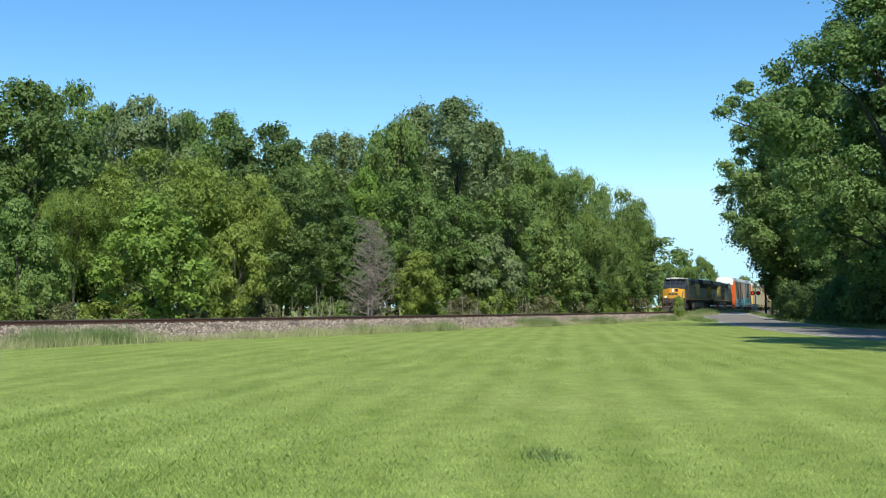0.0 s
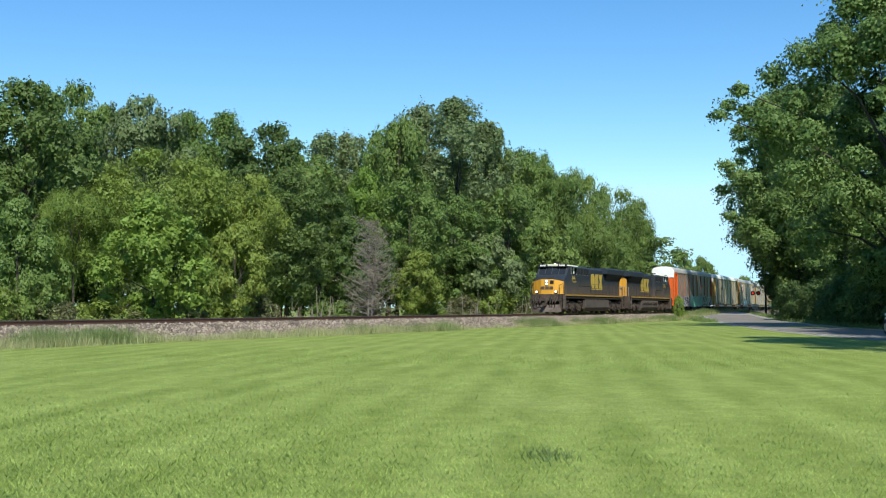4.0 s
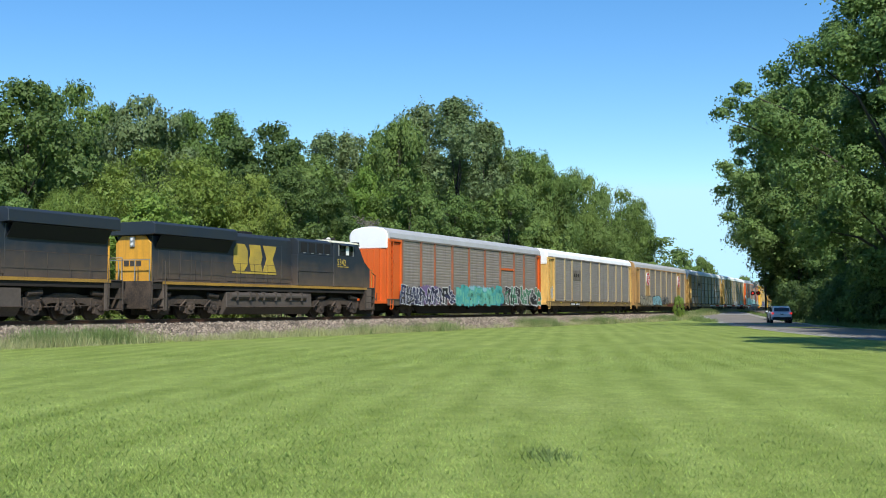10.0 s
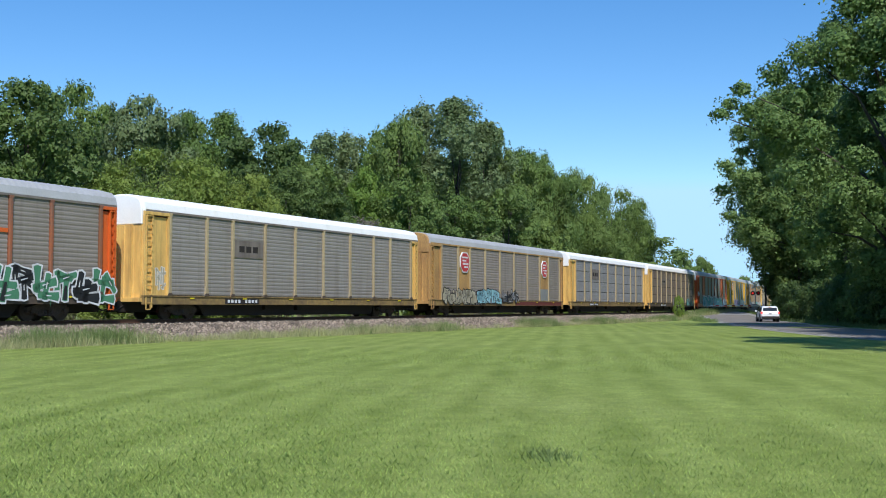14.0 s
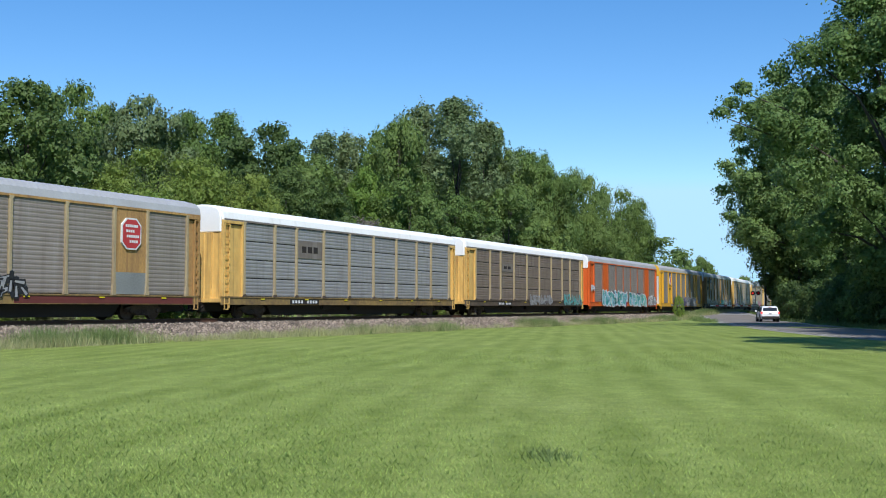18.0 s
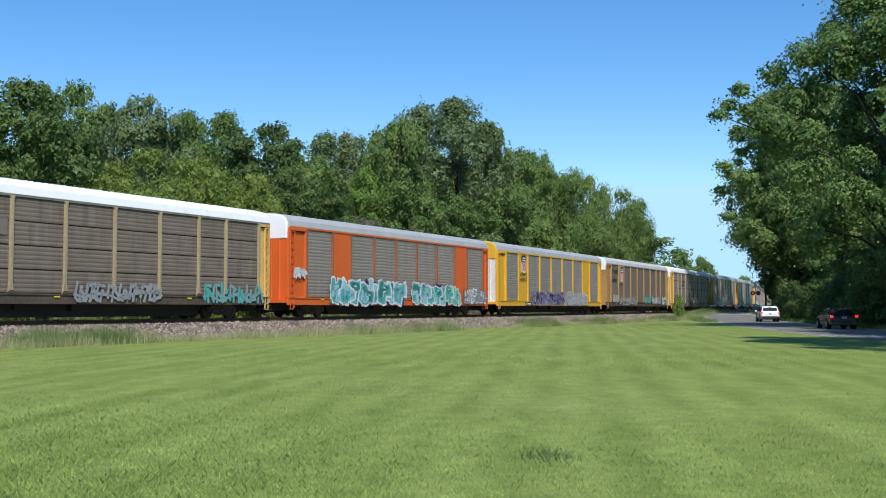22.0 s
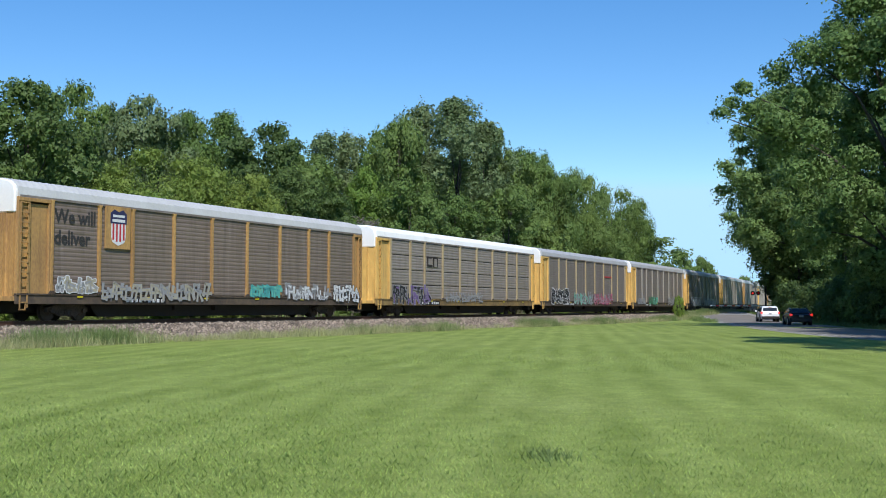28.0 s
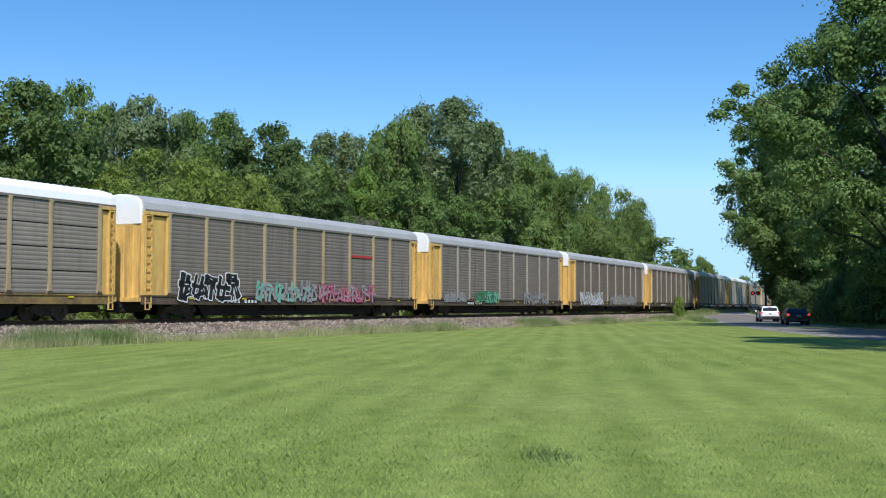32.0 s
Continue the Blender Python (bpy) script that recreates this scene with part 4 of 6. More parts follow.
def glyphs(parent, y, u0, u1, h0, h1, fills, edge, seed, face=-1, fat=0.20, cloud=None):
    """Sprayed lettering that cannot be read: crowded leaning strokes with an outline, inner shading and drips, as thin coats of paint over a ragged cloud."""
    r = random.Random(seed)
    H = h1 - h0
    n = max(2, round((u1 - u0) / (H * 0.68)))
    w = (u1 - u0) / n
    coats = {}

    def patch(key, depth, pts):
        k = round(depth, 4)
        coats.setdefault((k, key), Form()).prism(pts, y + face * k, y + face * (k + 0.0008))

    def stroke(key, depth, a, b, half, flare):
        dx, dz = b[0] - a[0], b[1] - a[1]
        q = math.hypot(dx, dz) or 1
        ex, ez = dx / q, dz / q
        e = half * 0.8
        patch(key, depth, [(a[0] - ex * e - ez * half, a[1] - ez * e + ex * half), ((a[0] + b[0]) / 2 - ez * half * 0.86, (a[1] + b[1]) / 2 + ex * half * 0.86),
                           (b[0] + ex * e - ez * half * flare, b[1] + ez * e + ex * half * flare), (b[0] + ex * e * 1.4, b[1] + ez * e * 1.4),
                           (b[0] + ex * e + ez * half * flare, b[1] + ez * e - ex * half * flare), ((a[0] + b[0]) / 2 + ez * half * 0.86, (a[1] + b[1]) / 2 - ex * half * 0.86),
                           (a[0] - ex * e + ez * half, a[1] - ez * e - ex * half), (a[0] - ex * e * 1.3, a[1] - ez * e * 1.3)])
    # the cloud behind, in uneven upright patches
    if cloud:
        m = max(4, int((u1 - u0) / 0.35))
        for i in range(m):
            c = u0 + (u1 - u0) * (i + 0.5) / m
            e = 0.75 + 0.25 * math.sin(math.pi * (i + 0.5) / m)
            patch(cloud[i * len(cloud) // m], 0.0012, [(c - 0.24, h0 + H * r.uniform(0.0, 0.12)), (c + 0.24, h0 + H * r.uniform(0.0, 0.12)), (c + 0.22, h0 + H * e * r.uniform(0.78, 0.98)), (c, h0 + H * e * r.uniform(0.9, 1.08)), (c - 0.22, h0 + H * e * r.uniform(0.78, 0.98))])
    for i in range(n):
        base = 0.0022 + 0.0046 * (i % 2)
        key = fills[i % len(fills)] if r.random() < 0.85 else r.choice(fills)
        two = fills[(i + 1) % len(fills)]
        lean, wide, tall, drop = r.uniform(-0.10, 0.22), w * r.uniform(0.92, 1.12), H * r.uniform(0.80, 0.96), H * r.uniform(0.0, 0.08)
        half = min(w, H) * fat * r.uniform(0.45, 0.75)
        lines = []
        # uprights, a hook over the top or foot and a slash into the neighbour: no letter of any alphabet
        x, z = r.uniform(0.0, 0.25), r.uniform(0.25, 0.75)
        tangle = [(x, r.uniform(0, 0.3), x + r.uniform(-0.1, 0.15), 1), (x + 0.45, 0, x + 0.5 + r.uniform(-0.15, 0.15), r.uniform(0.55, 1)), (x - 0.1, z, x + 0.95, z + r.uniform(-0.3, 0.3))]
        tangle += [(x + 0.1, 1, x + 0.7, r.uniform(0.7, 1.05))] if r.random() < 0.6 else [(x + 0.2, 0.05, x + 1.1, r.uniform(-0.05, 0.3))]
        if r.random() < 0.5:
            tangle.append((x + 0.6, r.uniform(0.5, 0.9), x + 1.15, r.uniform(0, 0.4)))
        for x0, z0, x1, z1 in tangle:
            q = [x0, min(1, z0), x1, max(0, min(1, z1))]
            lines.append(((u0 + i * w + (q[0] + lean * q[1]) * wide * 0.9 + w * 0.03, h0 + drop + half + q[1] * (tall - 2 * half)), (u0 + i * w + (q[2] + lean * q[3]) * wide * 0.9 + w * 0.03, h0 + drop + half + q[3] * (tall - 2 * half)), r.uniform(0.75, 1.45)))
        rim = max(0.03, half * 0.46)
        for a, b, fl in lines:
            stroke(edge, base, a, b, half + rim, fl)
        for a, b, fl in lines:
            stroke(key, base + 0.001, a, b, half, fl)
        for a, b, fl in lines:
            if two != key and r.random() < 0.6:
                m = ((a[0] + b[0]) / 2, (a[1] + b[1]) / 2)
                lo = a if a[1] < b[1] else b
                stroke(two, base + 0.002, lo, m, half * 0.72, 0.6)
            elif r.random() < 0.5:
                stroke(edge if edge != key else "black", base + 0.002, (a[0] * 0.6 + b[0] * 0.4, a[1] * 0.6 + b[1] * 0.4), (a[0] * 0.3 + b[0] * 0.7, a[1] * 0.3 + b[1] * 0.7), half * 0.18, 0.5)
        if r.random() < 0.4:
            x = u0 + (i + r.random()) * w
            patch(key, base + 0.0005, [(x, h0 - H * r.uniform(0.02, 0.12)), (x + 0.035, h0), (x + 0.03, h0 + H * 0.2), (x - 0.01, h0 + H * 0.2)])
    for (depth, key), f in sorted(coats.items(), key=lambda k: k[0]):
        tagged(part("graffiti", f, HUE[key], parent, "%s sprayed graffiti" % key), kind="stuff")


def words(text, parent, x, y, z, size, material, width=1.0, label="", bold=0.0):
    """Painted words on a near side, cut from the built-in font as a thin plate."""
    cu = bpy.data.curves.new("lettering", "FONT")
    cu.body, cu.size, cu.extrude, cu.offset = text, size, 0.002, bold
    cu.resolution_u = 2
    tmp = bpy.data.objects.new("lettering", cu)
    scene.collection.objects.link(tmp)
    me = bpy.data.meshes.new_from_object(tmp.evaluated_get(bpy.context.evaluated_depsgraph_get()))
    bpy.data.objects.remove(tmp)
    me.materials.clear()
    ob = part("lettering", me, material, parent, label)
    ob.matrix_basis = pose(x, y, z, 90, 0, 0) @ Matrix.Diagonal((width, 1, 1, 1))
    return ob


POSTS = (2.8, 5.52, 7.6, 10.4, 13.25, 16.15, 19.1, 21.92, 24.05, 26.85)
X0 = -LEN / 2


def corrugated(w, z0, z1, ridges):
    """A bay of side panel with rolled horizontal ridges, its face towards -y."""
    v, f = [], []
    rows = []
    n = ridges
    for i in range(n):
        a, b = z0 + (z1 - z0) * i / n, (z1 - z0) / n
        rows += [(a, 0.0), (a + 0.26 * b, -0.013), (a + 0.66 * b, -0.013), (a + 0.86 * b, 0.0)]
    rows.append((z1, 0.0))
    for z, y in rows:
        v += [(0, y, z), (w, y, z)]
    f = [(2 * i, 2 * i + 1, 2 * i + 3, 2 * i + 2) for i in range(len(rows) - 1)]
    # returns at both edges and the back give it thickness
    k = len(v)
    v += [(0, 0.03, z0), (w, 0.03, z0), (0, 0.03, z1), (w, 0.03, z1)]
    m = 2 * (len(rows) - 1)
    f += [(k, k + 1, 1, 0), (m, m + 1, k + 3, k + 2), (k + 2, k + 3, k + 1, k)]
    return sheet("side_panel", v, f)


def roof_mesh(x0, x1):
    """Arched roof with pressed ribs from eave to eave."""
    arc = [(-1.53, 5.04), (-1.53, 5.14), (-1.46, 5.44), (-1.22, 5.68), (-0.6, 5.83), (0, 5.87), (0.6, 5.83), (1.22, 5.68), (1.46, 5.44), (1.53, 5.14), (1.53, 5.04)]
    v, f, n = [], [], 225
    k = len(arc)
    for i in range(n + 1):
        x = x0 + (x1 - x0) * i / n
        up = 0.020 if i % 3 == 1 else 0.0
        for j, (y, z) in enumerate(arc):
            v.append((x, y, z + (up if 0 < j < k - 1 else 0)))
    f = [(i * k + j, (i + 1) * k + j, (i + 1) * k + j + 1, i * k + j + 1) for i in range(n) for j in range(k - 1)]
    f += [tuple(range(k)), tuple(n * k + j for j in range(k - 1, -1, -1))]
    return sheet("roof", v, f)


def bogie(parent, x):
    b = part("bogie", once("bogie", lambda: bogie_mesh()), GRIME, parent, "grimy cast steel bogie frame", at=(x, 0, 0))
    for d in (-0.89, 0.89):
        wheelset(b, d, 0.42)
    return b


def bogie_mesh():
    f = Form()
    for s in (-1, 1):
        y0, y1 = sorted((s * 0.90, s * 1.06))
        f.prism([(-1.15, 0.36), (-1.15, 0.56), (-0.6, 0.70), (0.6, 0.70), (1.15, 0.56), (1.15, 0.36), (0.75, 0.36), (0.45, 0.20), (-0.45, 0.20), (-0.75, 0.36)], y0, y1)
        for d in (-0.89, 0.89):
            f.tube((d, s * 1.04, 0.42), (d, s * 1.14, 0.42), 0.11, n=10)
        for d in (-0.16, 0, 0.16):
            f.tube((d, s * 1.06, 0.26), (d, s * 1.06, 0.46), 0.06, n=8)
    f.box(-0.22, 0.22, -1.0, 1.0, 0.42, 0.66)
    return f.mesh("bogie", 0.01)


def ladder_mesh(h0, h1, w):
    f = Form()
    f.box(0, 0.06, -0.03, 0.0, h0, h1).box(w - 0.06, w, -0.03, 0.0, h0, h1)
    n = int((h1 - h0) / 0.38)
    for i in range(n):
        z = h0 + 0.2 + (h1 - h0 - 0.3) * i / (n - 1)
        f.box(0.03, w - 0.03, -0.06, -0.03, z, z + 0.045)
    return f.mesh("ladder")


def rack_car(place, frame_col, panels, roof, style="posts", end_top="white", sill=None, lined=False, label="", post_col=None, panel_alt=None, doors=None):
    """A covered car carrier. place: its front coupler in the train, as metres behind the first one."""
    fr = PAINT[frame_col]
    sl = PAINT[sill or ("orange" if style == "orange" else "bright" if style == "up" else "grimy")]
    pc = PAINT[post_col or ("tan" if frame_col == "yellow" else frame_col)]
    c = thing("auto_carrier", pose(0, 0, 0), label, "rail car", "auto carriers in the train")
    # the underframe
    part("side_sill", once("sill", lambda: Form().box(X0 + 1.0, -X0 - 0.95, -1.52, -1.40, 0.70, 1.10).box(X0 + 1.0, -X0 - 0.95, -1.56, -1.40, 1.06, 1.13).mesh("side_sill", 0.01)), sl, c)
    part("side_sill", once("sill2", lambda: Form().box(X0 + 1.0, -X0 - 0.95, 1.40, 1.52, 0.70, 1.13).mesh("side_sill", 0.01)), sl, c)
    # Deep black plates are added to stand for the shade under the car.
    part("underframe", once("under", lambda: Form().box(X0 + 1.0, -X0 - 1.0, -1.40, 1.40, 0.86, 1.06).box(X0 + 0.6, -X0 - 0.6, -0.35, 0.35, 0.36, 0.86)
         .prism([(X0 + 5.5, 0.84), (X0 + 6.1, 0.15), (-X0 - 6.1, 0.15), (-X0 - 5.5, 0.84)], -0.92, -0.84)
         .prism([(X0 + 5.5, 0.84), (X0 + 6.1, 0.15), (-X0 - 6.1, 0.15), (-X0 - 5.5, 0.84)], 0.84, 0.92).box(X0 + 1.2, -X0 - 1.2, 0.2, 0.28, 0.30, 0.86)
         .box(X0 + 11.0, X0 + 12.4, -1.1, -0.5, 0.45, 0.8).box(X0 + 14, X0 + 14.9, -1.15, -0.7, 0.42, 0.8).mesh("underframe", 0.01)), BLACK, c, "black steel underframe with added plates darkening the gap below")
    for x in (X0 + 4.2, -X0 - 4.2):
        bogie(c, x)
    for s in (-1, 1):
        part("coupler", once(("coupler", s), lambda: Form().box(*sorted((s * (-X0 - 1.0), s * (-X0 - 0.16))), -0.09, 0.09, 0.74, 0.93)
             .prism([(s * (-X0 - 0.3), -0.16), (s * (-X0 - 0.02), -0.16), (s * (-X0 - 0.02), 0.02), (s * (-X0 - 0.12), 0.15), (s * (-X0 - 0.3), 0.15)], 0.68, 1.0, "z").mesh("coupler", 0.01)), GRIME, c, "steel coupler")
    # side panels between posts
    edges = list(POSTS)
    solid = {"posts": (), "kcs": (1, 7), "orange": (1, 7), "up": (1, 7)}[style]
    for i in range(len(edges) - 1):
        a, b = edges[i] + 0.10, edges[i + 1] - 0.10
        key = panels if not panel_alt or (i * 7 + len(label)) % 3 else panel_alt
        if i in solid:
            part("solid_panel", once(("solid", i), lambda: Form().box(0, b - a + 0.2, 0.0, 0.05, 1.14, 5.05).mesh("solid_panel", 0.01)), fr, c, at=(X0 + a - 0.1, -1.50, 0))
            continue
        wd = round(b - a, 2)
        if lined:
            for q in range(4):
                lo, hi = 1.16 + q * 0.972, 1.16 + (q + 1) * 0.972 - 0.05
                part("side_panel", once(("pan4", wd, q), lambda: corrugated(wd, lo, hi, 5)), PANEL[key], c, at=(X0 + a, -1.47, 0))
        else:
            part("side_panel", once(("pan", wd), lambda: corrugated(wd, 1.16, 5.03, 20)), PANEL[key], c, at=(X0 + a, -1.47, 0))
    # An added near-black sheet; its colour stands for the shaded interior.
    part("inner_wall", once("inner", lambda: Form().box(X0 + 2.7, -X0 - 1.7, -1.435, -1.41, 1.12, 5.03).mesh("inner_wall")), BLACK_AND_SHADE, c, "near-black sheet painted as the interior's shade behind the panels")
    for i, u in enumerate(edges):
        part("post", once("post", lambda: Form().prism([(-0.055, 1.12), (-0.13, 1.12), (-0.10, 1.45), (-0.075, 1.6), (-0.075, 4.92), (-0.13, 5.05), (0.13, 5.05), (0.075, 4.92), (0.075, 1.6), (0.10, 1.45), (0.13, 1.12)][1:], -1.575, -1.44).mesh("post", 0.008)),
             pc, c, at=(X0 + u, 0, 0))
        if style == "posts":
            part("post_foot", once("foot", lambda: Form().prism([(-0.17, 1.13), (-0.10, 1.26), (0.10, 1.26), (0.17, 1.13)], -1.585, -1.52).mesh("post_foot")), GRIME, c, "rusty bracket", at=(X0 + u, 0, 0))
    part("far_side", once("far", lambda: Form().box(X0 + 1.1, -X0 - 0.9, 1.44, 1.49, 1.12, 5.0).mesh("far_side")), PANEL[panels], c)
    # On post-style cars the grey rail is darkened as the eave's shadow line.
    part("top_rail", once("top", lambda: Form().box(X0 + 1.1, -X0 - 0.8, -1.54, -1.45, 5.02, 5.12).mesh("top_rail")), PANEL["dark"] if style == "posts" else fr, c)
    part("roof", once("roof", lambda: roof_mesh(X0 + 1.05, -X0 - 0.78)), ROOF[roof], c, {"white": "white corrugated roof", "grey": "grey galvanised corrugated roof", "dull": "dull pale corrugated roof"}[roof])
    # ends: corner walls, doors, ladders
    for s, u_in, u_out in ((-1, X0 + 2.72, X0 + 1.02), (1, -X0 - 1.75, -X0 - 0.78)):
        lo, hi = sorted((u_in, u_out))
        part("corner_panel", once(("corner", s), lambda: Form().box(lo, hi, -1.43, -1.36, 1.13, 4.82).mesh("corner_panel", 0.008)), fr, c)
        for k, (p0, p1, yy0) in enumerate(((lo, lo + 0.12, -1.53), (hi - 0.10, hi, -1.55), (lo + 0.56, lo + 0.64, -1.53)) if s < 0 else ((hi - 0.12, hi, -1.53), (lo, lo + 0.10, -1.55), (hi - 0.42, hi - 0.34, -1.53))):
            part("corner_post", once(("cpost", s, k), lambda: Form().box(p0, p1, yy0, -1.432, 1.13, 5.05).mesh("corner_post", 0.008)), fr, c)
        part("corner_header", once(("chead", s), lambda: Form().box(lo + 0.02, hi - 0.02, -1.56, -1.40, 4.88, 5.03).mesh("corner_header", 0.01)), fr, c)
        part("far_corner", once(("farcorner", s), lambda: Form().box(lo, hi, 1.38, 1.438, 1.13, 5.0).mesh("far_corner")), fr, c)
        part("ladder", once(("ladder", s), lambda: ladder_mesh(0.55, 4.9, 0.44 if s < 0 else 0.3)), fr, c, at=((lo + 0.12) if s < 0 else (hi - 0.42), -1.52, 0))
        e = u_out + s * -0.02
        for i in range(6):
            part("door_leaf", once(("leaf", s, i), lambda: door_leaf(e, s, i)), doors or fr, c, "white folding door leaf" if doors else "")
        part("end_beam", once(("beam", s), lambda: Form().box(*sorted((e - s * 0.05, e + s * 0.24)), -1.42, 1.42, 0.82, 1.02).mesh("end_beam", 0.01)), fr, c)
        part("end_cap", once(("cap", s), lambda: end_cap(e, s)), WHITE if end_top == "white" else fr, c, "white upper end" if end_top == "white" else "")
        part("brake_step", once(("step", s), lambda: Form().box(*sorted((u_out - s * 0.12, u_out - s * 0.45)), -1.56, -1.50, 0.45, 0.50).box(*sorted((u_out - s * 0.12, u_out - s * 0.16)), -1.56, -1.52, 0.45, 0.75)
             .box(*sorted((u_out - s * 0.41, u_out - s * 0.45)), -1.56, -1.52, 0.45, 0.75).mesh("brake_step")), fr, c)
    # yellow reflector marks along the sill
    for u in (4.4, 8.6, 12.8, 17.0, 21.2, 25.2):
        part("reflector", once("refl", lambda: Form().box(-0.16, 0.16, -1.566, -1.55, 0.98, 1.04).mesh("reflector")), REFLECT, c, "yellow reflector strip", at=(X0 + u, 0, 0))
    for s, u in ((-1, X0 + 1.2), (1, -X0 - 1.2)):
        part("air_hose", once(("hose", s), lambda: Form().tube((0, -0.35, 0.80), (s * 0.75, -0.4, 0.42), 0.03, n=6).tube((s * 0.75, -0.4, 0.42), (s * 1.15, -0.38, 0.50), 0.03, n=6).mesh("air_hose")), BLACK, c, "rubber air hose", at=(u, 0, 0))
    # stencilled car number, too small to read: a plate with bars
    pl = part("number_plate", once("numplate", lambda: Form().box(X0 + 7.0, X0 + 9.9, -1.532, -1.52, 0.74, 1.02).mesh("number_plate")), BLACK, c, "black stencil panel")
    bars = Form()
    for i in range(9):
        if i != 4:
            bars.box(X0 + 7.2 + i * 0.29, X0 + 7.38 + i * 0.29, -1.537, -1.532, 0.80, 0.96)
    part("number_bars", once("numbars", lambda: bars.mesh("number_bars")), HUE["white"], pl, "illegible white stencil")
    return c


def door_leaf(e, s, i):
    """One narrow leaf of the folding end doors."""
    y = -1.36 + i * 0.456
    x = e + s * (0.10 if i in (0, 5) else 0.22)
    return Form().prism([(x, y), (x - s * 0.05, y + 0.02), (x - s * 0.05, y + 0.43), (x, y + 0.45), (x - s * 0.14, y + 0.45), (x - s * 0.14, y)], 1.02, 4.40, "z").mesh("door_leaf", 0.006)


def end_cap(e, s):
    f = Form()
    arc = [(-1.46, 4.40), (-1.46, 5.24), (-1.38, 5.52), (-1.14, 5.70), (-0.55, 5.82), (0, 5.86), (0.55, 5.82), (1.14, 5.70), (1.38, 5.52), (1.46, 5.24), (1.46, 4.40)]
    f.prism([(y * 0.97, z) for y, z in arc], *sorted((e - s * 0.1, e + s * 0.12)), "x")
    return f.mesh("end_cap", 0.05)


def emblem(parent, u, h, w, colour, border, cut=0.25, label="", ratio=1.0):
    """A cut-cornered badge: a plain shape in its colours."""
    for k, (q, m, d) in enumerate(((1.0, border, 0.0), (0.90, colour, 0.004))):
        a, b = w * q / 2, w * ratio * q / 2
        c = cut * w * q
        part("emblem", Form().prism([(u - a + c, h - b), (u + a - c, h - b), (u + a, h - b + c), (u + a, h + b - c), (u + a - c, h + b), (u - a + c, h + b), (u - a, h + b - c), (u - a, h - b + c)],
                                    -1.585 - d, -1.50), m, parent, label if k else "")


def shield(parent, u, h, w, plate=None):
    """A shield badge: blue chief over red and white stripes."""
    if plate:
        part("emblem_plate", Form().box(u - w * 0.85, u + w * 0.85, -1.585, -1.5, h - w * 1.05, h + w * 1.05), PAINT[plate], parent, "yellow badge plate")
    y = -1.59 if plate else -1.56
    body = [(-0.5, 0.25), (-0.5, -0.45), (-0.42, -0.72), (0, -0.9), (0.42, -0.72), (0.5, -0.45), (0.5, 0.25)]
    part("emblem", Form().prism([(u + a * w, h + b * w) for a, b in body], y - 0.004, y + 0.05), HUE["white"], parent, "shield badge with red and white stripes")
    for i in range(4):
        a = -0.36 + i * 0.24
        part("emblem_stripe", Form().box(u + (a - 0.06) * w, u + (a + 0.06) * w, y - 0.008, y, h + (-0.74 + 0.35 * abs(a)) * w, h + 0.2 * w), HUE["red"], parent, "red badge stripe")
    part("emblem_chief", Form().prism([(u + a * w, h + b * w) for a, b in [(-0.56, 0.2), (0.56, 0.2), (0.56, 0.7), (0.3, 0.9), (0, 0.78), (-0.3, 0.9), (-0.56, 0.7)]], y - 0.012, y + 0.05), HUE["navy"], parent, "dark badge top")
    for half, lo, hi in ((0.4, 0.52, 0.64), (0.44, 0.28, 0.42)):
        part("emblem_bar", Form().box(u - half * w, u + half * w, y - 0.016, y, h + lo * w, h + hi * w), HUE["white"], parent)


def plaque(parent, u0, u1, h0, h1, bars=3):
    """A dark panel with lettering drawn as plain shapes."""
    part("emblem_plate", Form().box(u0, u1, -1.512, -1.49, h0, h1), PANEL["dark"], parent, "darker panel")
    f, n = Form(), bars
    w = (u1 - u0) * 0.7 / n
    for i in range(n):
        a = u0 + (u1 - u0) * 0.16 + i * w
        f.box(a, a + w * 0.74, -1.518, -1.51, h0 + (h1 - h0) * 0.32, h0 + (h1 - h0) * 0.68)
    part("emblem", f, BLACK, parent, "black plain emblem shapes")


train = []      # (thing, front coupler place, length, distance from the ends to the pivots)


def put_car(k, c):
    train.append((c, 186.95 + LEN * k, LEN, 4.2))
    return c


def ux(u):
    return X0 + u


c = put_car(0, rack_car(0, "orange", "grey", "grey", sill="filth", post_col="faint", label="orange-framed car carrier with weathered grey panels and graffiti"))
glyphs(c, -1.58, ux(2.4), ux(10.6), 0.72, 2.1, ["navy", "black", "navy"], "white", 1, cloud=("navy", "purple", "maroon"))
glyphs(c, -1.58, ux(10.9), ux(19.2), 0.72, 2.2, ["mint", "teal", "mint"], "teal", 2, fat=0.30, cloud=("cream", "sky", "sky", "blue"))
glyphs(c, -1.58, ux(20.0), ux(27.4), 0.75, 2.3, ["black", "green", "black"], "white", 3, fat=0.26)
part("warning_stripe", Form().box(ux(19.2), ux(21.8), -1.53, -1.50, 3.55, 3.72), PAINT["orange"], c, "orange stripe")
c = put_car(1, rack_car(1, "yellow", "clean", "white", label="yellow car carrier with clean grey panels and a white roof"))
plaque(c, ux(7.75), ux(10.25), 3.15, 4.05, 3)
glyphs(c, -1.43, ux(1.9), ux(2.6), 1.4, 2.6, ["cream"], "white", 4)
c = put_car(2, rack_car(2, "rust", "grey", "grey", "kcs", end_top="same", sill="grimy", post_col="tan", label="rust-stained yellow car carrier with red badges and graffiti"))
emblem(c, ux(6.58), 3.9, 1.5, HUE["red"], HUE["white"], 0.25, "red cut-cornered badge with a white rim", 1.0)
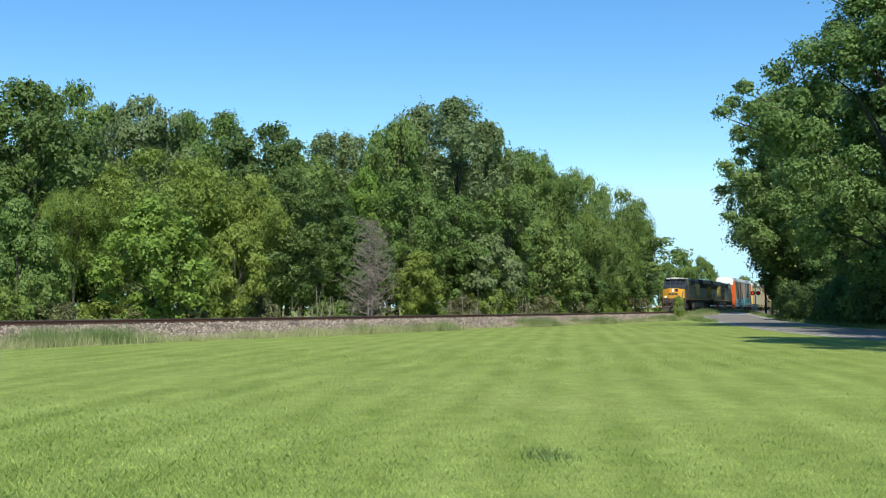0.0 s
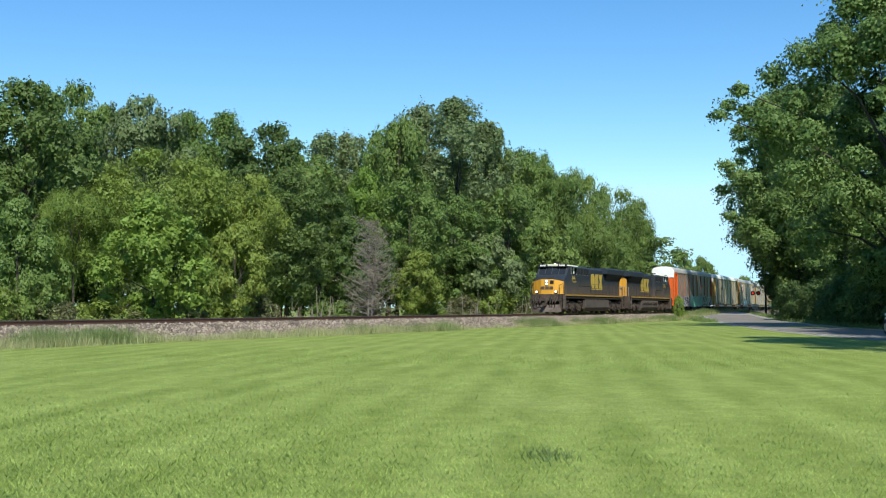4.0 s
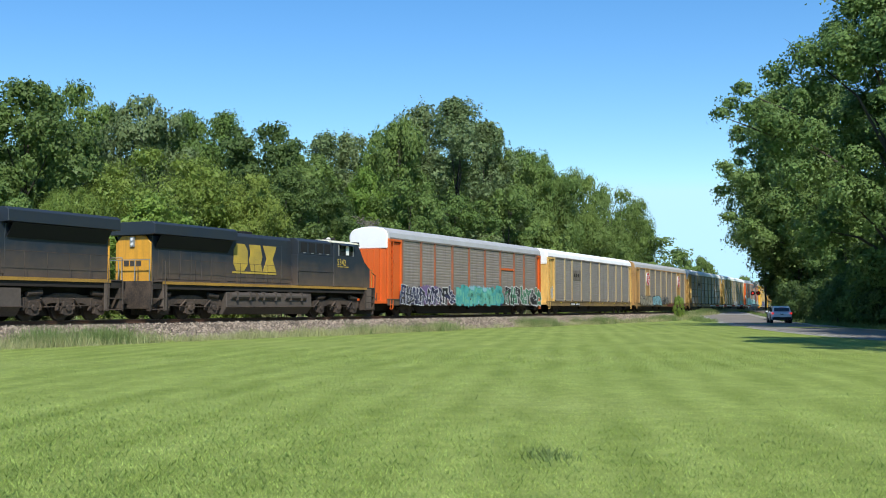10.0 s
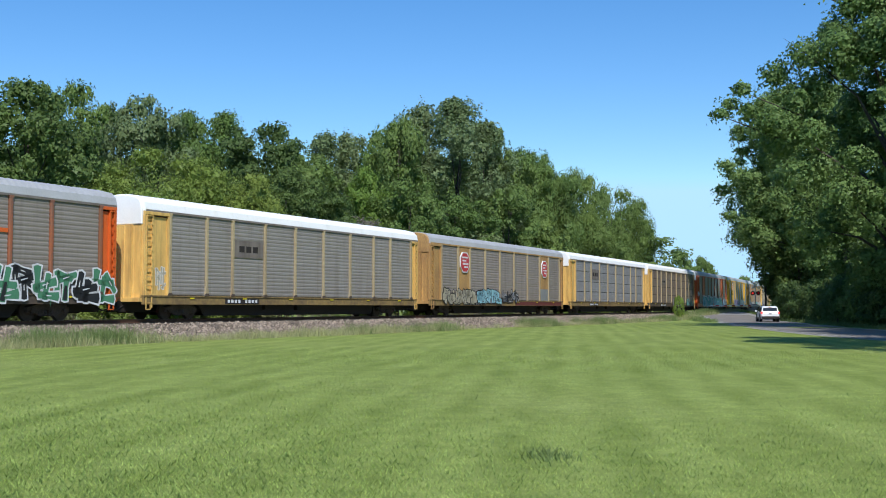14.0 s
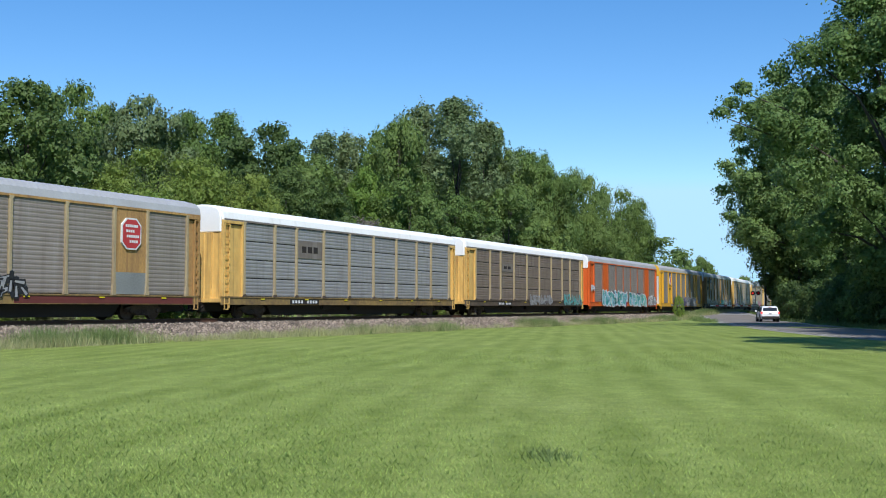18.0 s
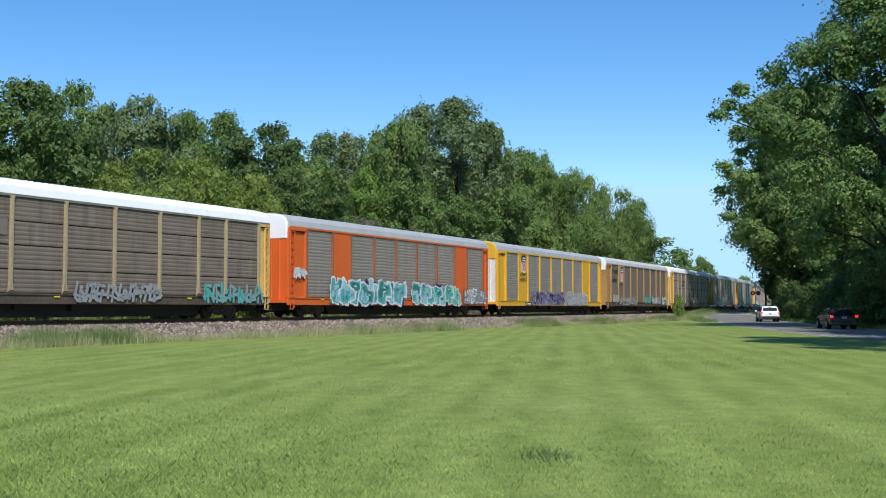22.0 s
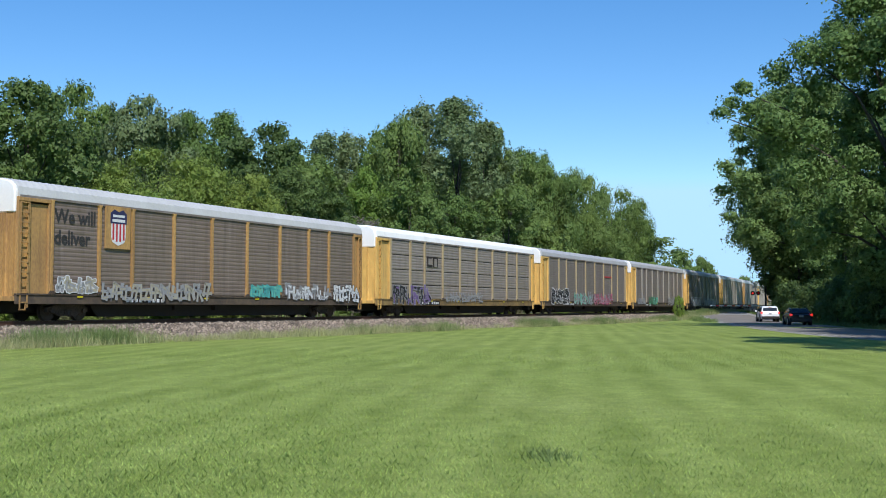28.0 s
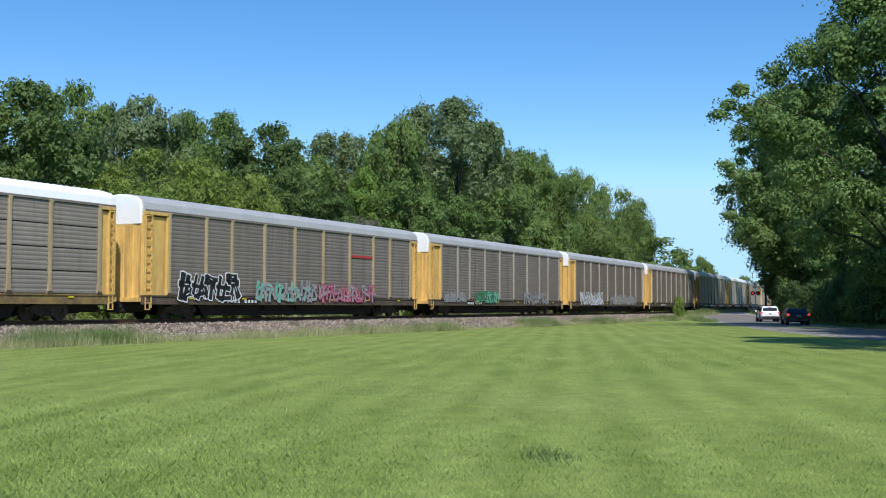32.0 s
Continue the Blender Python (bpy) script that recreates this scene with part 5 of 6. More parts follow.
emblem(c, ux(22.95), 3.9, 1.25, HUE["red"], HUE["white"], 0.25, "red cut-cornered badge with a white rim", 1.15)
for u, w in ((6.58, 1.0), (22.95, 0.8)):
    bars = Form()
    for k, (x0, x1) in enumerate(((-0.50, 0.42), (-0.44, 0.10), (-0.40, 0.52), (-0.16, 0.46))):
        z = 4.26 - 0.235 * k
        x = x0
        while x < x1:
            bars.box(ux(u + x * w), ux(u + (x + 0.13) * w), -1.597, -1.58, z - 0.06, z + 0.06)
            x += 0.17
    tagged(part("emblem_bar", bars, HUE["white"], c, "white illegible lettering"), kind="stuff")
part("sill_band", Form().box(ux(16.4), ux(27.3), -1.526, -1.51, 0.74, 1.04), HUE["maroon"], c, "faded red section of the sill")
part("patch", Form().box(ux(21.98), ux(23.98), -1.507, -1.495, 1.16, 2.15), GALV, c, "bare grey repair patch")
glyphs(c, -1.58, ux(3.0), ux(8.4), 0.8, 1.95, ["cream", "cream"], "black", 5, fat=0.30)
glyphs(c, -1.58, ux(8.9), ux(13.2), 0.85, 2.0, ["sky", "sky"], "black", 6, fat=0.30, cloud=("sky", "silver"))
glyphs(c, -1.58, ux(13.7), ux(16.8), 0.95, 2.05, ["silver", "black"], "black", 7)
c = put_car(3, rack_car(3, "yellow", "blue", "white", lined=True, label="yellow car carrier with blue-grey panels and a white roof"))
plaque(c, ux(7.75), ux(10.25), 3.35, 4.35, 3)
c = put_car(4, rack_car(4, "yellow", "brown", "white", lined=True, sill="filth", label="faded yellow car carrier with brown-grey panels and a white roof"))
plaque(c, ux(7.9), ux(10.2), 3.45, 4.1, 2)
glyphs(c, -1.58, ux(13.6), ux(18.9), 0.8, 1.75, ["silver", "silver"], "silver", 8, fat=0.12)
glyphs(c, -1.58, ux(22.2), ux(27.0), 0.8, 1.8, ["teal", "silver"], "teal", 9, fat=0.14)
c = put_car(5, rack_car(5, "orange", "grey", "grey", "orange", post_col="faint", label="bright orange car carrier with grey panels and blue graffiti"))
glyphs(c, -1.58, ux(5.2), ux(14.2), 0.72, 2.3, ["teal", "sky", "teal"], "white", 10, fat=0.34, cloud=("green", "navy", "black", "blue"))
glyphs(c, -1.58, ux(15.6), ux(22.6), 0.72, 2.2, ["teal", "sky", "mint"], "white", 12, fat=0.34, cloud=("maroon", "navy", "black"))
glyphs(c, -1.58, ux(23.4), ux(27.2), 0.8, 2.0, ["silver", "white"], "black", 13, fat=0.2, cloud=("white", "white"))
glyphs(c, -1.58, ux(1.4), ux(2.7), 2.2, 2.8, ["white"], "white", 14)
c = put_car(6, rack_car(6, "bright", "clean", "grey", "up", end_top="same", doors=DIRTYWHITE, label="bright yellow car carrier with a shield badge and graffiti"))
shield(c, ux(6.6), 4.18, 0.86)
words("BUILDING", c, ux(5.70), -1.552, 3.18, 0.42, BLACK, 0.85, "black painted words")
words("AMERICA", c, ux(5.70), -1.552, 2.75, 0.42, BLACK, 0.9, "black painted words")
glyphs(c, -1.58, ux(8.4), ux(16.2), 0.75, 2.0, ["purple", "navy"], "silver", 15, fat=0.24, cloud=("silver", "silver", "purple"))
glyphs(c, -1.58, ux(16.6), ux(22.8), 0.75, 2.0, ["silver", "silver"], "white", 16, fat=0.2, cloud=("purple", "silver", "silver"))
c = put_car(7, rack_car(7, "rust", "brown", "dull", sill="filth", post_col="rust", label="rust-stained yellow car carrier with painted words and a shield badge"))
shield(c, ux(6.6), 4.12, 0.90, "rust")
words("We will", c, ux(2.95), -1.505, 4.12, 0.86, FADED, 0.86, "dark painted words", 0.022)
words("deliver", c, ux(2.95), -1.505, 3.22, 0.86, FADED, 0.86, "dark painted words", 0.022)
glyphs(c, -1.58, ux(3.0), ux(5.2), 1.15, 1.9, ["silver", "cream"], "white", 17)
glyphs(c, -1.58, ux(5.6), ux(13.0), 0.85, 1.75, ["silver", "cream"], "silver", 18, fat=0.14)
glyphs(c, -1.58, ux(16.4), ux(19.2), 1.1, 1.8, ["teal", "mint"], "teal", 19)
glyphs(c, -1.58, ux(19.6), ux(24.0), 1.0, 1.9, ["silver", "white"], "silver", 20)
glyphs(c, -1.58, ux(24.4), ux(27.2), 0.9, 2.0, ["white"], "black", 21)
c = put_car(8, rack_car(8, "yellow", "grey", "white", lined=True, label="yellow car carrier with grey panels and a white roof"))
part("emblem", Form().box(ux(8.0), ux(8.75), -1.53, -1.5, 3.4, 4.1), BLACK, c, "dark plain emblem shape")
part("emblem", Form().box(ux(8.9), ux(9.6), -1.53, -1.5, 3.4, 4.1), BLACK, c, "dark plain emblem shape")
part("emblem_gap", Form().box(ux(8.14), ux(8.75), -1.532, -1.5, 3.54, 3.96).box(ux(9.04), ux(9.46), -1.532, -1.5, 3.4, 3.96), PANEL["grey"], c)
glyphs(c, -1.58, ux(3.0), ux(8.2), 0.75, 2.1, ["black", "purple"], "silver", 22, fat=0.18)
glyphs(c, -1.58, ux(10.8), ux(17.0), 0.95, 1.7, ["silver", "silver"], "silver", 23, fat=0.08)
c = put_car(9, rack_car(9, "yellow", "dark", "grey", sill="filth", label="yellow car carrier with dark grey panels and graffiti"))
glyphs(c, -1.58, ux(3.5), ux(8.0), 0.85, 2.3, ["black", "black"], "white", 24, fat=0.26)
glyphs(c, -1.58, ux(9.6), ux(15.2), 0.85, 2.1, ["mint", "silver"], "silver", 25, fat=0.16)
glyphs(c, -1.58, ux(15.6), ux(22.0), 0.85, 2.0, ["silver", "pink"], "magenta", 26, fat=0.18)
part("warning_stripe", Form().box(ux(19.2), ux(21.8), -1.53, -1.50, 3.62, 3.76), HUE["red"], c, "red stripe")
c = put_car(10, rack_car(10, "yellow", "dark", "grey", sill="filth", post_col="silver", label="yellow car carrier with dark grey panels and small graffiti"))
glyphs(c, -1.58, ux(8.6), ux(12.6), 0.9, 1.9, ["green", "mint"], "green", 27)
glyphs(c, -1.58, ux(3.2), ux(6.6), 0.95, 1.7, ["silver"], "silver", 28)
glyphs(c, -1.58, ux(18.2), ux(23.8), 0.8, 1.9, ["silver", "silver"], "silver", 29, fat=0.12)
c = put_car(11, rack_car(11, "yellow", "brown", "grey", sill="filth", post_col="silver", label="yellow car carrier with brown-grey panels and pale graffiti"))
glyphs(c, -1.58, ux(4.0), ux(11.0), 0.85, 2.1, ["white", "silver"], "white", 30)
glyphs(c, -1.58, ux(14.0), ux(24.0), 0.85, 1.9, ["silver", "cream"], "silver", 31)
for k, (fc, pn, rf, lab) in enumerate((("yellow", "brown", "grey", "yellow car carrier with brown-grey panels"), ("rust", "brown", "dull", "rusty car carrier with brown panels"),
                                       ("yellow", "grey", "white", "yellow car carrier with grey panels and a white roof"), ("rust", "brown", "grey", "rust-stained car carrier with brown-grey panels"),
                                       ("yellow", "brown", "white", "yellow car carrier with brown panels and a white roof"), ("orange", "grey", "grey", "orange-framed car carrier with grey panels"),
                                       ("yellow", "brown", "grey", "yellow car carrier with brown-grey panels"))):
    put_car(12 + k, rack_car(12 + k, fc, pn, rf, sill="filth", post_col="silver", label=lab))


# ---- locomotives ----
def six_wheel_bogie(parent, x):
    f = Form()
    for s in (-1, 1):
        y0, y1 = sorted((s * 0.98, s * 1.18))
        f.prism([(-2.55, 0.62), (-2.55, 0.92), (-1.9, 1.10), (-1.3, 0.98), (-0.6, 1.16), (0.6, 1.16), (1.3, 0.98), (1.9, 1.10), (2.55, 0.92), (2.55, 0.62), (1.5, 0.56), (0.9, 0.74), (-0.9, 0.74), (-1.5, 0.56)], y0, y1)
        for d in (-1.85, 0, 1.85):
            f.prism([(d - 0.32, 0.30), (d - 0.22, 0.82), (d + 0.22, 0.82), (d + 0.32, 0.30), (d + 0.12, 0.22), (d - 0.12, 0.22)], *sorted((s * 1.08, s * 1.26)))
            f.tube((d, s * 1.2, 0.54), (d, s * 1.34, 0.54), 0.16, 0.13, n=12)
            f.tube((d - 0.45, s * 1.1, 0.42), (d - 0.45, s * 1.1, 0.95), 0.10, n=8).tube((d + 0.45, s * 1.1, 0.42), (d + 0.45, s * 1.1, 0.95), 0.10, n=8)
            f.tube((d + 0.3, s * 1.3, 0.95), (d + 0.75, s * 1.24, 0.55), 0.05, n=6)
        f.tube((-2.2, s * 1.2, 1.12), (-1.4, s * 1.2, 1.2), 0.12, n=8).tube((1.4, s * 1.2, 1.2), (2.2, s * 1.2, 1.12), 0.12, n=8)
        f.tube((-2.4, s * 1.28, 0.55), (2.4, s * 1.28, 0.68), 0.025, n=5)
    f.box(-2.3, 2.3, -0.9, 0.9, 0.7, 1.1).box(-2.2, 2.2, -0.5, 0.5, 0.2, 0.72)
    b = part("bogie", once("bogie6", lambda: f.mesh("bogie", 0.012)), GRIME, parent, "grimy six-wheel bogie frame", at=(x, 0, 0))
    for d in (-1.85, 0, 1.85):
        wheelset(b, d, 0.53)


def locomotive(lead, label):
    """A wide-cab freight diesel; u runs back from the front coupler."""
    g = thing("locomotive", pose(0, 0, 0), label, "locomotive", "locomotives at the head of the train")
    L = lambda u: u - LOCO / 2
    P = lambda n, f, m, lab="", bev=0.015: part(n, f, m, g, lab, bev)
    # The second, deep box is added to darken the open gap underneath.
    P("frame", Form().box(L(0.9), L(21.5), -1.45, 1.45, 1.42, 1.74).box(L(2.0), L(20.5), -0.5, 0.5, 0.22, 1.45), BLACK, "black steel frame with an added dark filler block below")
    P("walkway", Form().box(L(0.9), L(21.5), -1.50, 1.50, 1.74, 1.80), GRIME, "dusty walkway deck")
    for y in (-1.512, 1.512):
        P("sill_stripe", Form().box(L(1.9), L(20.7), y - 0.012, y + 0.012, 1.66, 1.80), DIMGOLD, "dirty yellow stripe along the sill", 0)
    P("fuel_tank", Form().prism([(-1.42, 1.36), (-1.46, 0.60), (-1.15, 0.20), (1.15, 0.20), (1.46, 0.60), (1.42, 1.36)], L(8.0), L(15.8), "x"), TANKP, "dusty brown fuel tank", 0.03)
    P("air_tank", Form().tube((L(10.2), -1.28, 1.30), (L(14.6), -1.28, 1.30), 0.15, n=10), GRIME, "air reservoir")
    for a in (8.7, 11.2, 13.5):
        P("air_tank", Form().tube((L(a), 1.40, 1.16), (L(a + 2.0), 1.40, 1.16), 0.19, n=12).box(L(a + 0.4), L(a + 0.5), 1.2, 1.6, 0.94, 1.40).box(L(a + 1.5), L(a + 1.6), 1.2, 1.6, 0.94, 1.40), TANKP, "air reservoir under the walkway", 0)
    P("pipe_run", Form().tube((L(7.9), 1.55, 0.62), (L(16.0), 1.55, 0.58), 0.03, n=6).tube((L(7.9), -1.55, 0.56), (L(16.0), -1.55, 0.60), 0.03, n=6), GRIME, "pipe along the fuel tank", 0)
    P("tank_end", Form().box(L(7.55), L(8.0), -1.2, -0.7, 0.5, 1.3).box(L(7.62), L(7.9), -1.36, -1.2, 0.45, 0.8).tube((L(7.7), -1.3, 0.9), (L(7.7), -1.3, 1.35), 0.08), GRIME)
    six_wheel_bogie(g, L(4.9))
    six_wheel_bogie(g, L(18.45))
    # nose and cab
    rim = [(1.50, -1.47, 2.98), (1.05, -0.55, 3.18), (1.05, 0.55, 3.18), (1.50, 1.47, 2.98), (1.58, 1.47, 2.98), (1.58, -1.47, 2.98)]
    P("nose_front", Form().add([(L(u), y, 1.80) for u, y, z in rim] + [(L(u), y, z) for u, y, z in rim],
                               [(0, 1, 7, 6), (1, 2, 8, 7), (2, 3, 9, 8), (3, 4, 10, 9), (4, 5, 11, 10), (5, 0, 6, 11), (6, 7, 8, 9, 10, 11), (5, 4, 3, 2, 1, 0)]), GOLD if lead else NAVY, "orange-yellow nose" if lead else "dark blue nose", 0.012)
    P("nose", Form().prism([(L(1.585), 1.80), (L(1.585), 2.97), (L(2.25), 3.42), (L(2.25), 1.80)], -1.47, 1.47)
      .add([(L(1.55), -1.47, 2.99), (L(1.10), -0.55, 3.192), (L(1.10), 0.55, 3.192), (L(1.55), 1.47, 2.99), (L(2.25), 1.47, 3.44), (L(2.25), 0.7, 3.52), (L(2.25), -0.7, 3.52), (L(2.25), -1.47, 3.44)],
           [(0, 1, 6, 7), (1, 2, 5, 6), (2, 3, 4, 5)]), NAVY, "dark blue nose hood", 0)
    for s in (-1, 1):
        P("step_well", Form().box(L(1.32), L(2.06), s * 1.475 - 0.02, s * 1.475 + 0.02, 0.42, 1.72), PLOW, "dusty step well panel", 0.01)
        P("side_grab", Form().tube((L(1.42), s * 1.52, 1.8), (L(1.36), s * 1.56, 2.85), 0.022, n=6).tube((L(1.36), s * 1.56, 2.85), (L(1.55), s * 1.49, 2.95), 0.022, n=6), DIMGOLD, "bent yellow grab rail", 0)
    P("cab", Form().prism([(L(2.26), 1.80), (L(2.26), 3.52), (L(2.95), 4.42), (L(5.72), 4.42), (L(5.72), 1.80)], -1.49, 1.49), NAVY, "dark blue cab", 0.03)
    P("cab_roof", Form().prism([(-1.5, 4.42), (-1.36, 4.53), (-0.8, 4.62), (0.8, 4.62), (1.36, 4.53), (1.5, 4.42)], L(2.8), L(5.85), "x"), CREAM, "pale cab roof", 0.02)
    for y0, y1 in ((-1.28, -0.70), (-0.62, 0.0), (0.06, 0.62), (0.70, 1.28)):
        q = 0.02
        P("windscreen", Form().add([(L(2.36) - q, y0, 3.65), (L(2.36) - q, y1, 3.65), (L(2.86) - q, y1, 4.30), (L(2.86) - q, y0, 4.30), (L(2.36) + q, y0, 3.65), (L(2.36) + q, y1, 3.65), (L(2.86) + q, y1, 4.30), (L(2.86) + q, y0, 4.30)],
                                   [(0, 1, 2, 3), (7, 6, 5, 4), (0, 4, 5, 1), (1, 5, 6, 2), (2, 6, 7, 3), (3, 7, 4, 0)]), GLASS, "dark windscreen pane", 0)
    for y in (-1.34, -0.66, 0.03, 0.66, 1.34):
        P("windscreen_frame", Form().tube((L(2.33), y, 3.62), (L(2.86), y, 4.33), 0.03, n=5), NAVY, "dark windscreen frame", 0)
    P("brow", Form().prism([(L(2.70), 4.34), (L(2.70), 4.40), (L(3.0), 4.46), (L(3.0), 4.34)], -1.44, 1.44), NAVY, "dark brow over the windscreen", 0)
    for s in (-1, 1):
        for a, b in ((3.62, 4.36), (4.44, 5.16)):
            w = P("cab_window", Form().box(L(a), L(b), s * 1.50 - 0.012, s * 1.50 + 0.012, 3.72, 4.30), GLASS, "dark side window", 0)
        for u in (3.54, 5.16):
            P("window_frame", Form().box(L(u), L(u + 0.07), s * 1.505 - 0.02, s * 1.505 + 0.02, 3.66, 4.36), GALV, "bright window frame", 0)
        P("sunshade", Form().box(L(4.1), L(4.42), s * 1.53 - 0.01, s * 1.53 + 0.01, 3.72, 4.28), WHITE, "pale window shade", 0)
        P("window_awning", Form().prism([(s * 1.50, 4.40), (s * 1.72, 4.30), (s * 1.72, 4.27), (s * 1.50, 4.34)], L(3.55), L(5.25), "x"), NAVY, "dark window awning", 0)
        P("cab_step", Form().box(L(1.0), L(2.0), *sorted((s * 1.30, s * 1.50)), 0.45, 0.50).box(L(1.05), L(1.95), *sorted((s * 1.34, s * 1.50)), 0.85, 0.90).box(L(1.05), L(1.95), *sorted((s * 1.34, s * 1.50)), 1.25, 1.30)
          .box(L(1.95), L(2.12), *sorted((s * 1.10, s * 1.50)), 0.40, 1.75).box(L(0.95), L(1.02), *sorted((s * 1.28, s * 1.50)), 0.40, 1.75), GRIME, "boarding steps", 0)
        P("rear_step", Form().box(L(20.6), L(21.5), *sorted((s * 1.30, s * 1.50)), 0.45, 0.50).box(L(20.6), L(21.5), *sorted((s * 1.34, s * 1.50)), 0.95, 1.0).box(L(20.5), L(20.6), *sorted((s * 1.1, s * 1.50)), 0.40, 1.75)
          .box(L(21.45), L(21.52), *sorted((s * 1.28, s * 1.50)), 0.40, 1.75), GRIME, "boarding steps", 0)
    for y in (-0.95, 0.95):
        P("number_board", Form().box(L(2.58), L(2.95), y - 0.40, y + 0.40, 4.36, 4.60), BLACK, "black number board", 0.01)
        bar = Form()
        for i in range(3):
            bar.box(L(2.565), L(2.578), y - 0.29 + i * 0.2, y - 0.12 + i * 0.2, 4.41, 4.56)
        P("number_bar", bar, HUE["white"], "white board figures", 0)
    # head of the locomotive: lamps, plow, coupler, rails
    P("headlight", Form().box(L(0.99), L(1.06), -0.16, 0.16, 2.62, 3.12), GALV, "headlight housing", 0)
    hl = LAMP if lead else GALV
    for z in (2.75, 2.98):
        P("headlight_lens", Form().tube((L(0.975), 0, z), (L(1.0), 0, z), 0.075, n=12), hl, "headlight lens", 0)
    P("nose_door", Form().box(L(1.03), L(1.075), -0.66, -0.32, 2.72, 3.05), BLACK_AND_SHADE, "dark nose hatch", 0)
    em = Form()
    for i in range(3):
        em.box(L(1.02), L(1.07), -0.62 + i * 0.42, -0.26 + i * 0.42, 2.24, 2.50)
    P("nose_emblem", em, NAVY, "dark blue plain emblem shapes", 0)
    for y in (-0.92, 0.92):
        P("ditch_light", Form().tube((L(0.86), y, 2.02), (L(1.08), y, 2.02), 0.13, n=12).box(L(0.95), L(1.1), y - 0.1, y + 0.1, 1.8, 1.95), GRIME, "ditch light housing", 0)
        P("ditch_lens", Form().tube((L(0.84), y, 2.02), (L(0.86), y, 2.02), 0.085, n=12), hl, "ditch light lens", 0)
    P("pilot", Form().box(L(0.80), L(0.98), -1.42, 1.42, 1.15, 1.80), GRIME, "grimy end sheet")
    P("plow", Form().add([(L(0.35), 0, 0.14), (L(0.95), -1.42, 0.14), (L(0.95), 1.42, 0.14), (L(0.75), 0, 0.80), (L(1.02), -1.46, 0.86), (L(1.02), 1.46, 0.86), (L(1.1), -1.42, 0.14), (L(1.1), 1.42, 0.14)],
                         [(0, 3, 4, 1), (0, 2, 5, 3), (1, 4, 6), (2, 7, 5), (4, 3, 5, 7, 6), (0, 1, 6, 7, 2)]), PLOW, "scraped steel snowplow", 0)
    for u0, u1, nm in ((0.02, 0.9, "coupler"), (21.4, 22.42, "coupler")):
        P(nm, Form().box(L(u0), L(u1), -0.14, 0.14, 0.72, 1.0), GRIME, "steel coupler")
    for y in (-1.1, -0.8, -0.55, 0.5, 0.75, 1.05):
        P("brake_hose", Form().tube((L(0.72), y, 1.5), (L(0.5), y * 0.9, 0.95), 0.035, n=6).tube((L(0.5), y * 0.9, 0.95), (L(0.66), y * 0.8, 0.6), 0.035, n=6), GRIME, "rubber brake hose", 0)
    for i, y in enumerate((-1.2, -0.95, -0.4, -0.25, 0.28, 0.62, 0.9, 1.2)):
        d = 0.09 + 0.04 * (i % 3)
        P("control_cable", Form().tube((L(0.78), y, 1.62), (L(0.78 - d), y + 0.1, 1.25), 0.026, n=6).tube((L(0.78 - d), y + 0.1, 1.25), (L(0.76 - d), y + 0.26, 1.0), 0.026, n=6).tube((L(0.76 - d), y + 0.26, 1.0), (L(0.79), y + 0.38, 1.5), 0.026, n=6), TANKP, "dusty looped cable", 0)
    for y in (-1.35, -0.5, 0.5, 1.35):
        rail = Form().tube((L(0.7), y, 1.0), (L(0.62), y, 2.6 if abs(y) > 1 else 1.8), 0.03, n=6)
        if abs(y) > 1:
            rail.tube((L(0.62), y, 2.6), (L(1.3), y / 1.35 * 1.47, 2.75), 0.025, n=6)
        P("grab_rail", rail, GRIME, "thin front handrail", 0)
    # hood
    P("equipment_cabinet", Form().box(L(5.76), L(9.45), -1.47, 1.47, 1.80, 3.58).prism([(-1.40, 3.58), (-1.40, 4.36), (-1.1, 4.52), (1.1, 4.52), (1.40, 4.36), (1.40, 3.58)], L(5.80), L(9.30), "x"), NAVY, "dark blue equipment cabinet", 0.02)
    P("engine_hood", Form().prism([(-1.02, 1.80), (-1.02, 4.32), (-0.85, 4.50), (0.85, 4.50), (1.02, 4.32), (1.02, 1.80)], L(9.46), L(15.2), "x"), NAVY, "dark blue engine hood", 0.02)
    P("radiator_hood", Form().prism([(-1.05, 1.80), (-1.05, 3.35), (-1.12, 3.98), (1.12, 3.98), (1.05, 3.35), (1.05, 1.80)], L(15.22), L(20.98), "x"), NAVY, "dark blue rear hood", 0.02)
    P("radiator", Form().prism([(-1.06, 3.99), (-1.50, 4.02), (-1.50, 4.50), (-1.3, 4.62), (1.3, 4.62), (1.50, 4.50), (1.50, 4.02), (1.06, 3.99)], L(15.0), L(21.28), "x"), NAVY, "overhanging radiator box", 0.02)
    for s in (-1, 1):
        # The overhang's shadow on the hood, drawn as a near-black slanted sheet.
        P("radiator_screen", Form().prism([(s * 1.10, 3.40), (s * 1.46, 3.99), (s * 1.44, 4.0), (s * 1.08, 3.42)], L(15.3), L(20.8), "x"), BLACK_AND_SHADE, "near-black sheet painted as shade under the radiator overhang", 0)
        for i in range(4):
            P("grille", Form().box(L(6.0 + i * 0.82), L(6.62 + i * 0.82), s * 1.405 - 0.015, s * 1.405 + 0.015, 3.72, 4.28), BLACK_AND_SHADE, "dark grille", 0)
            P("hatch_catch", Form().box(L(6.18 + i * 0.82), L(6.40 + i * 0.82), s * 1.43 - 0.015, s * 1.43 + 0.015, 3.66, 3.71), GALV, "bright catch", 0)
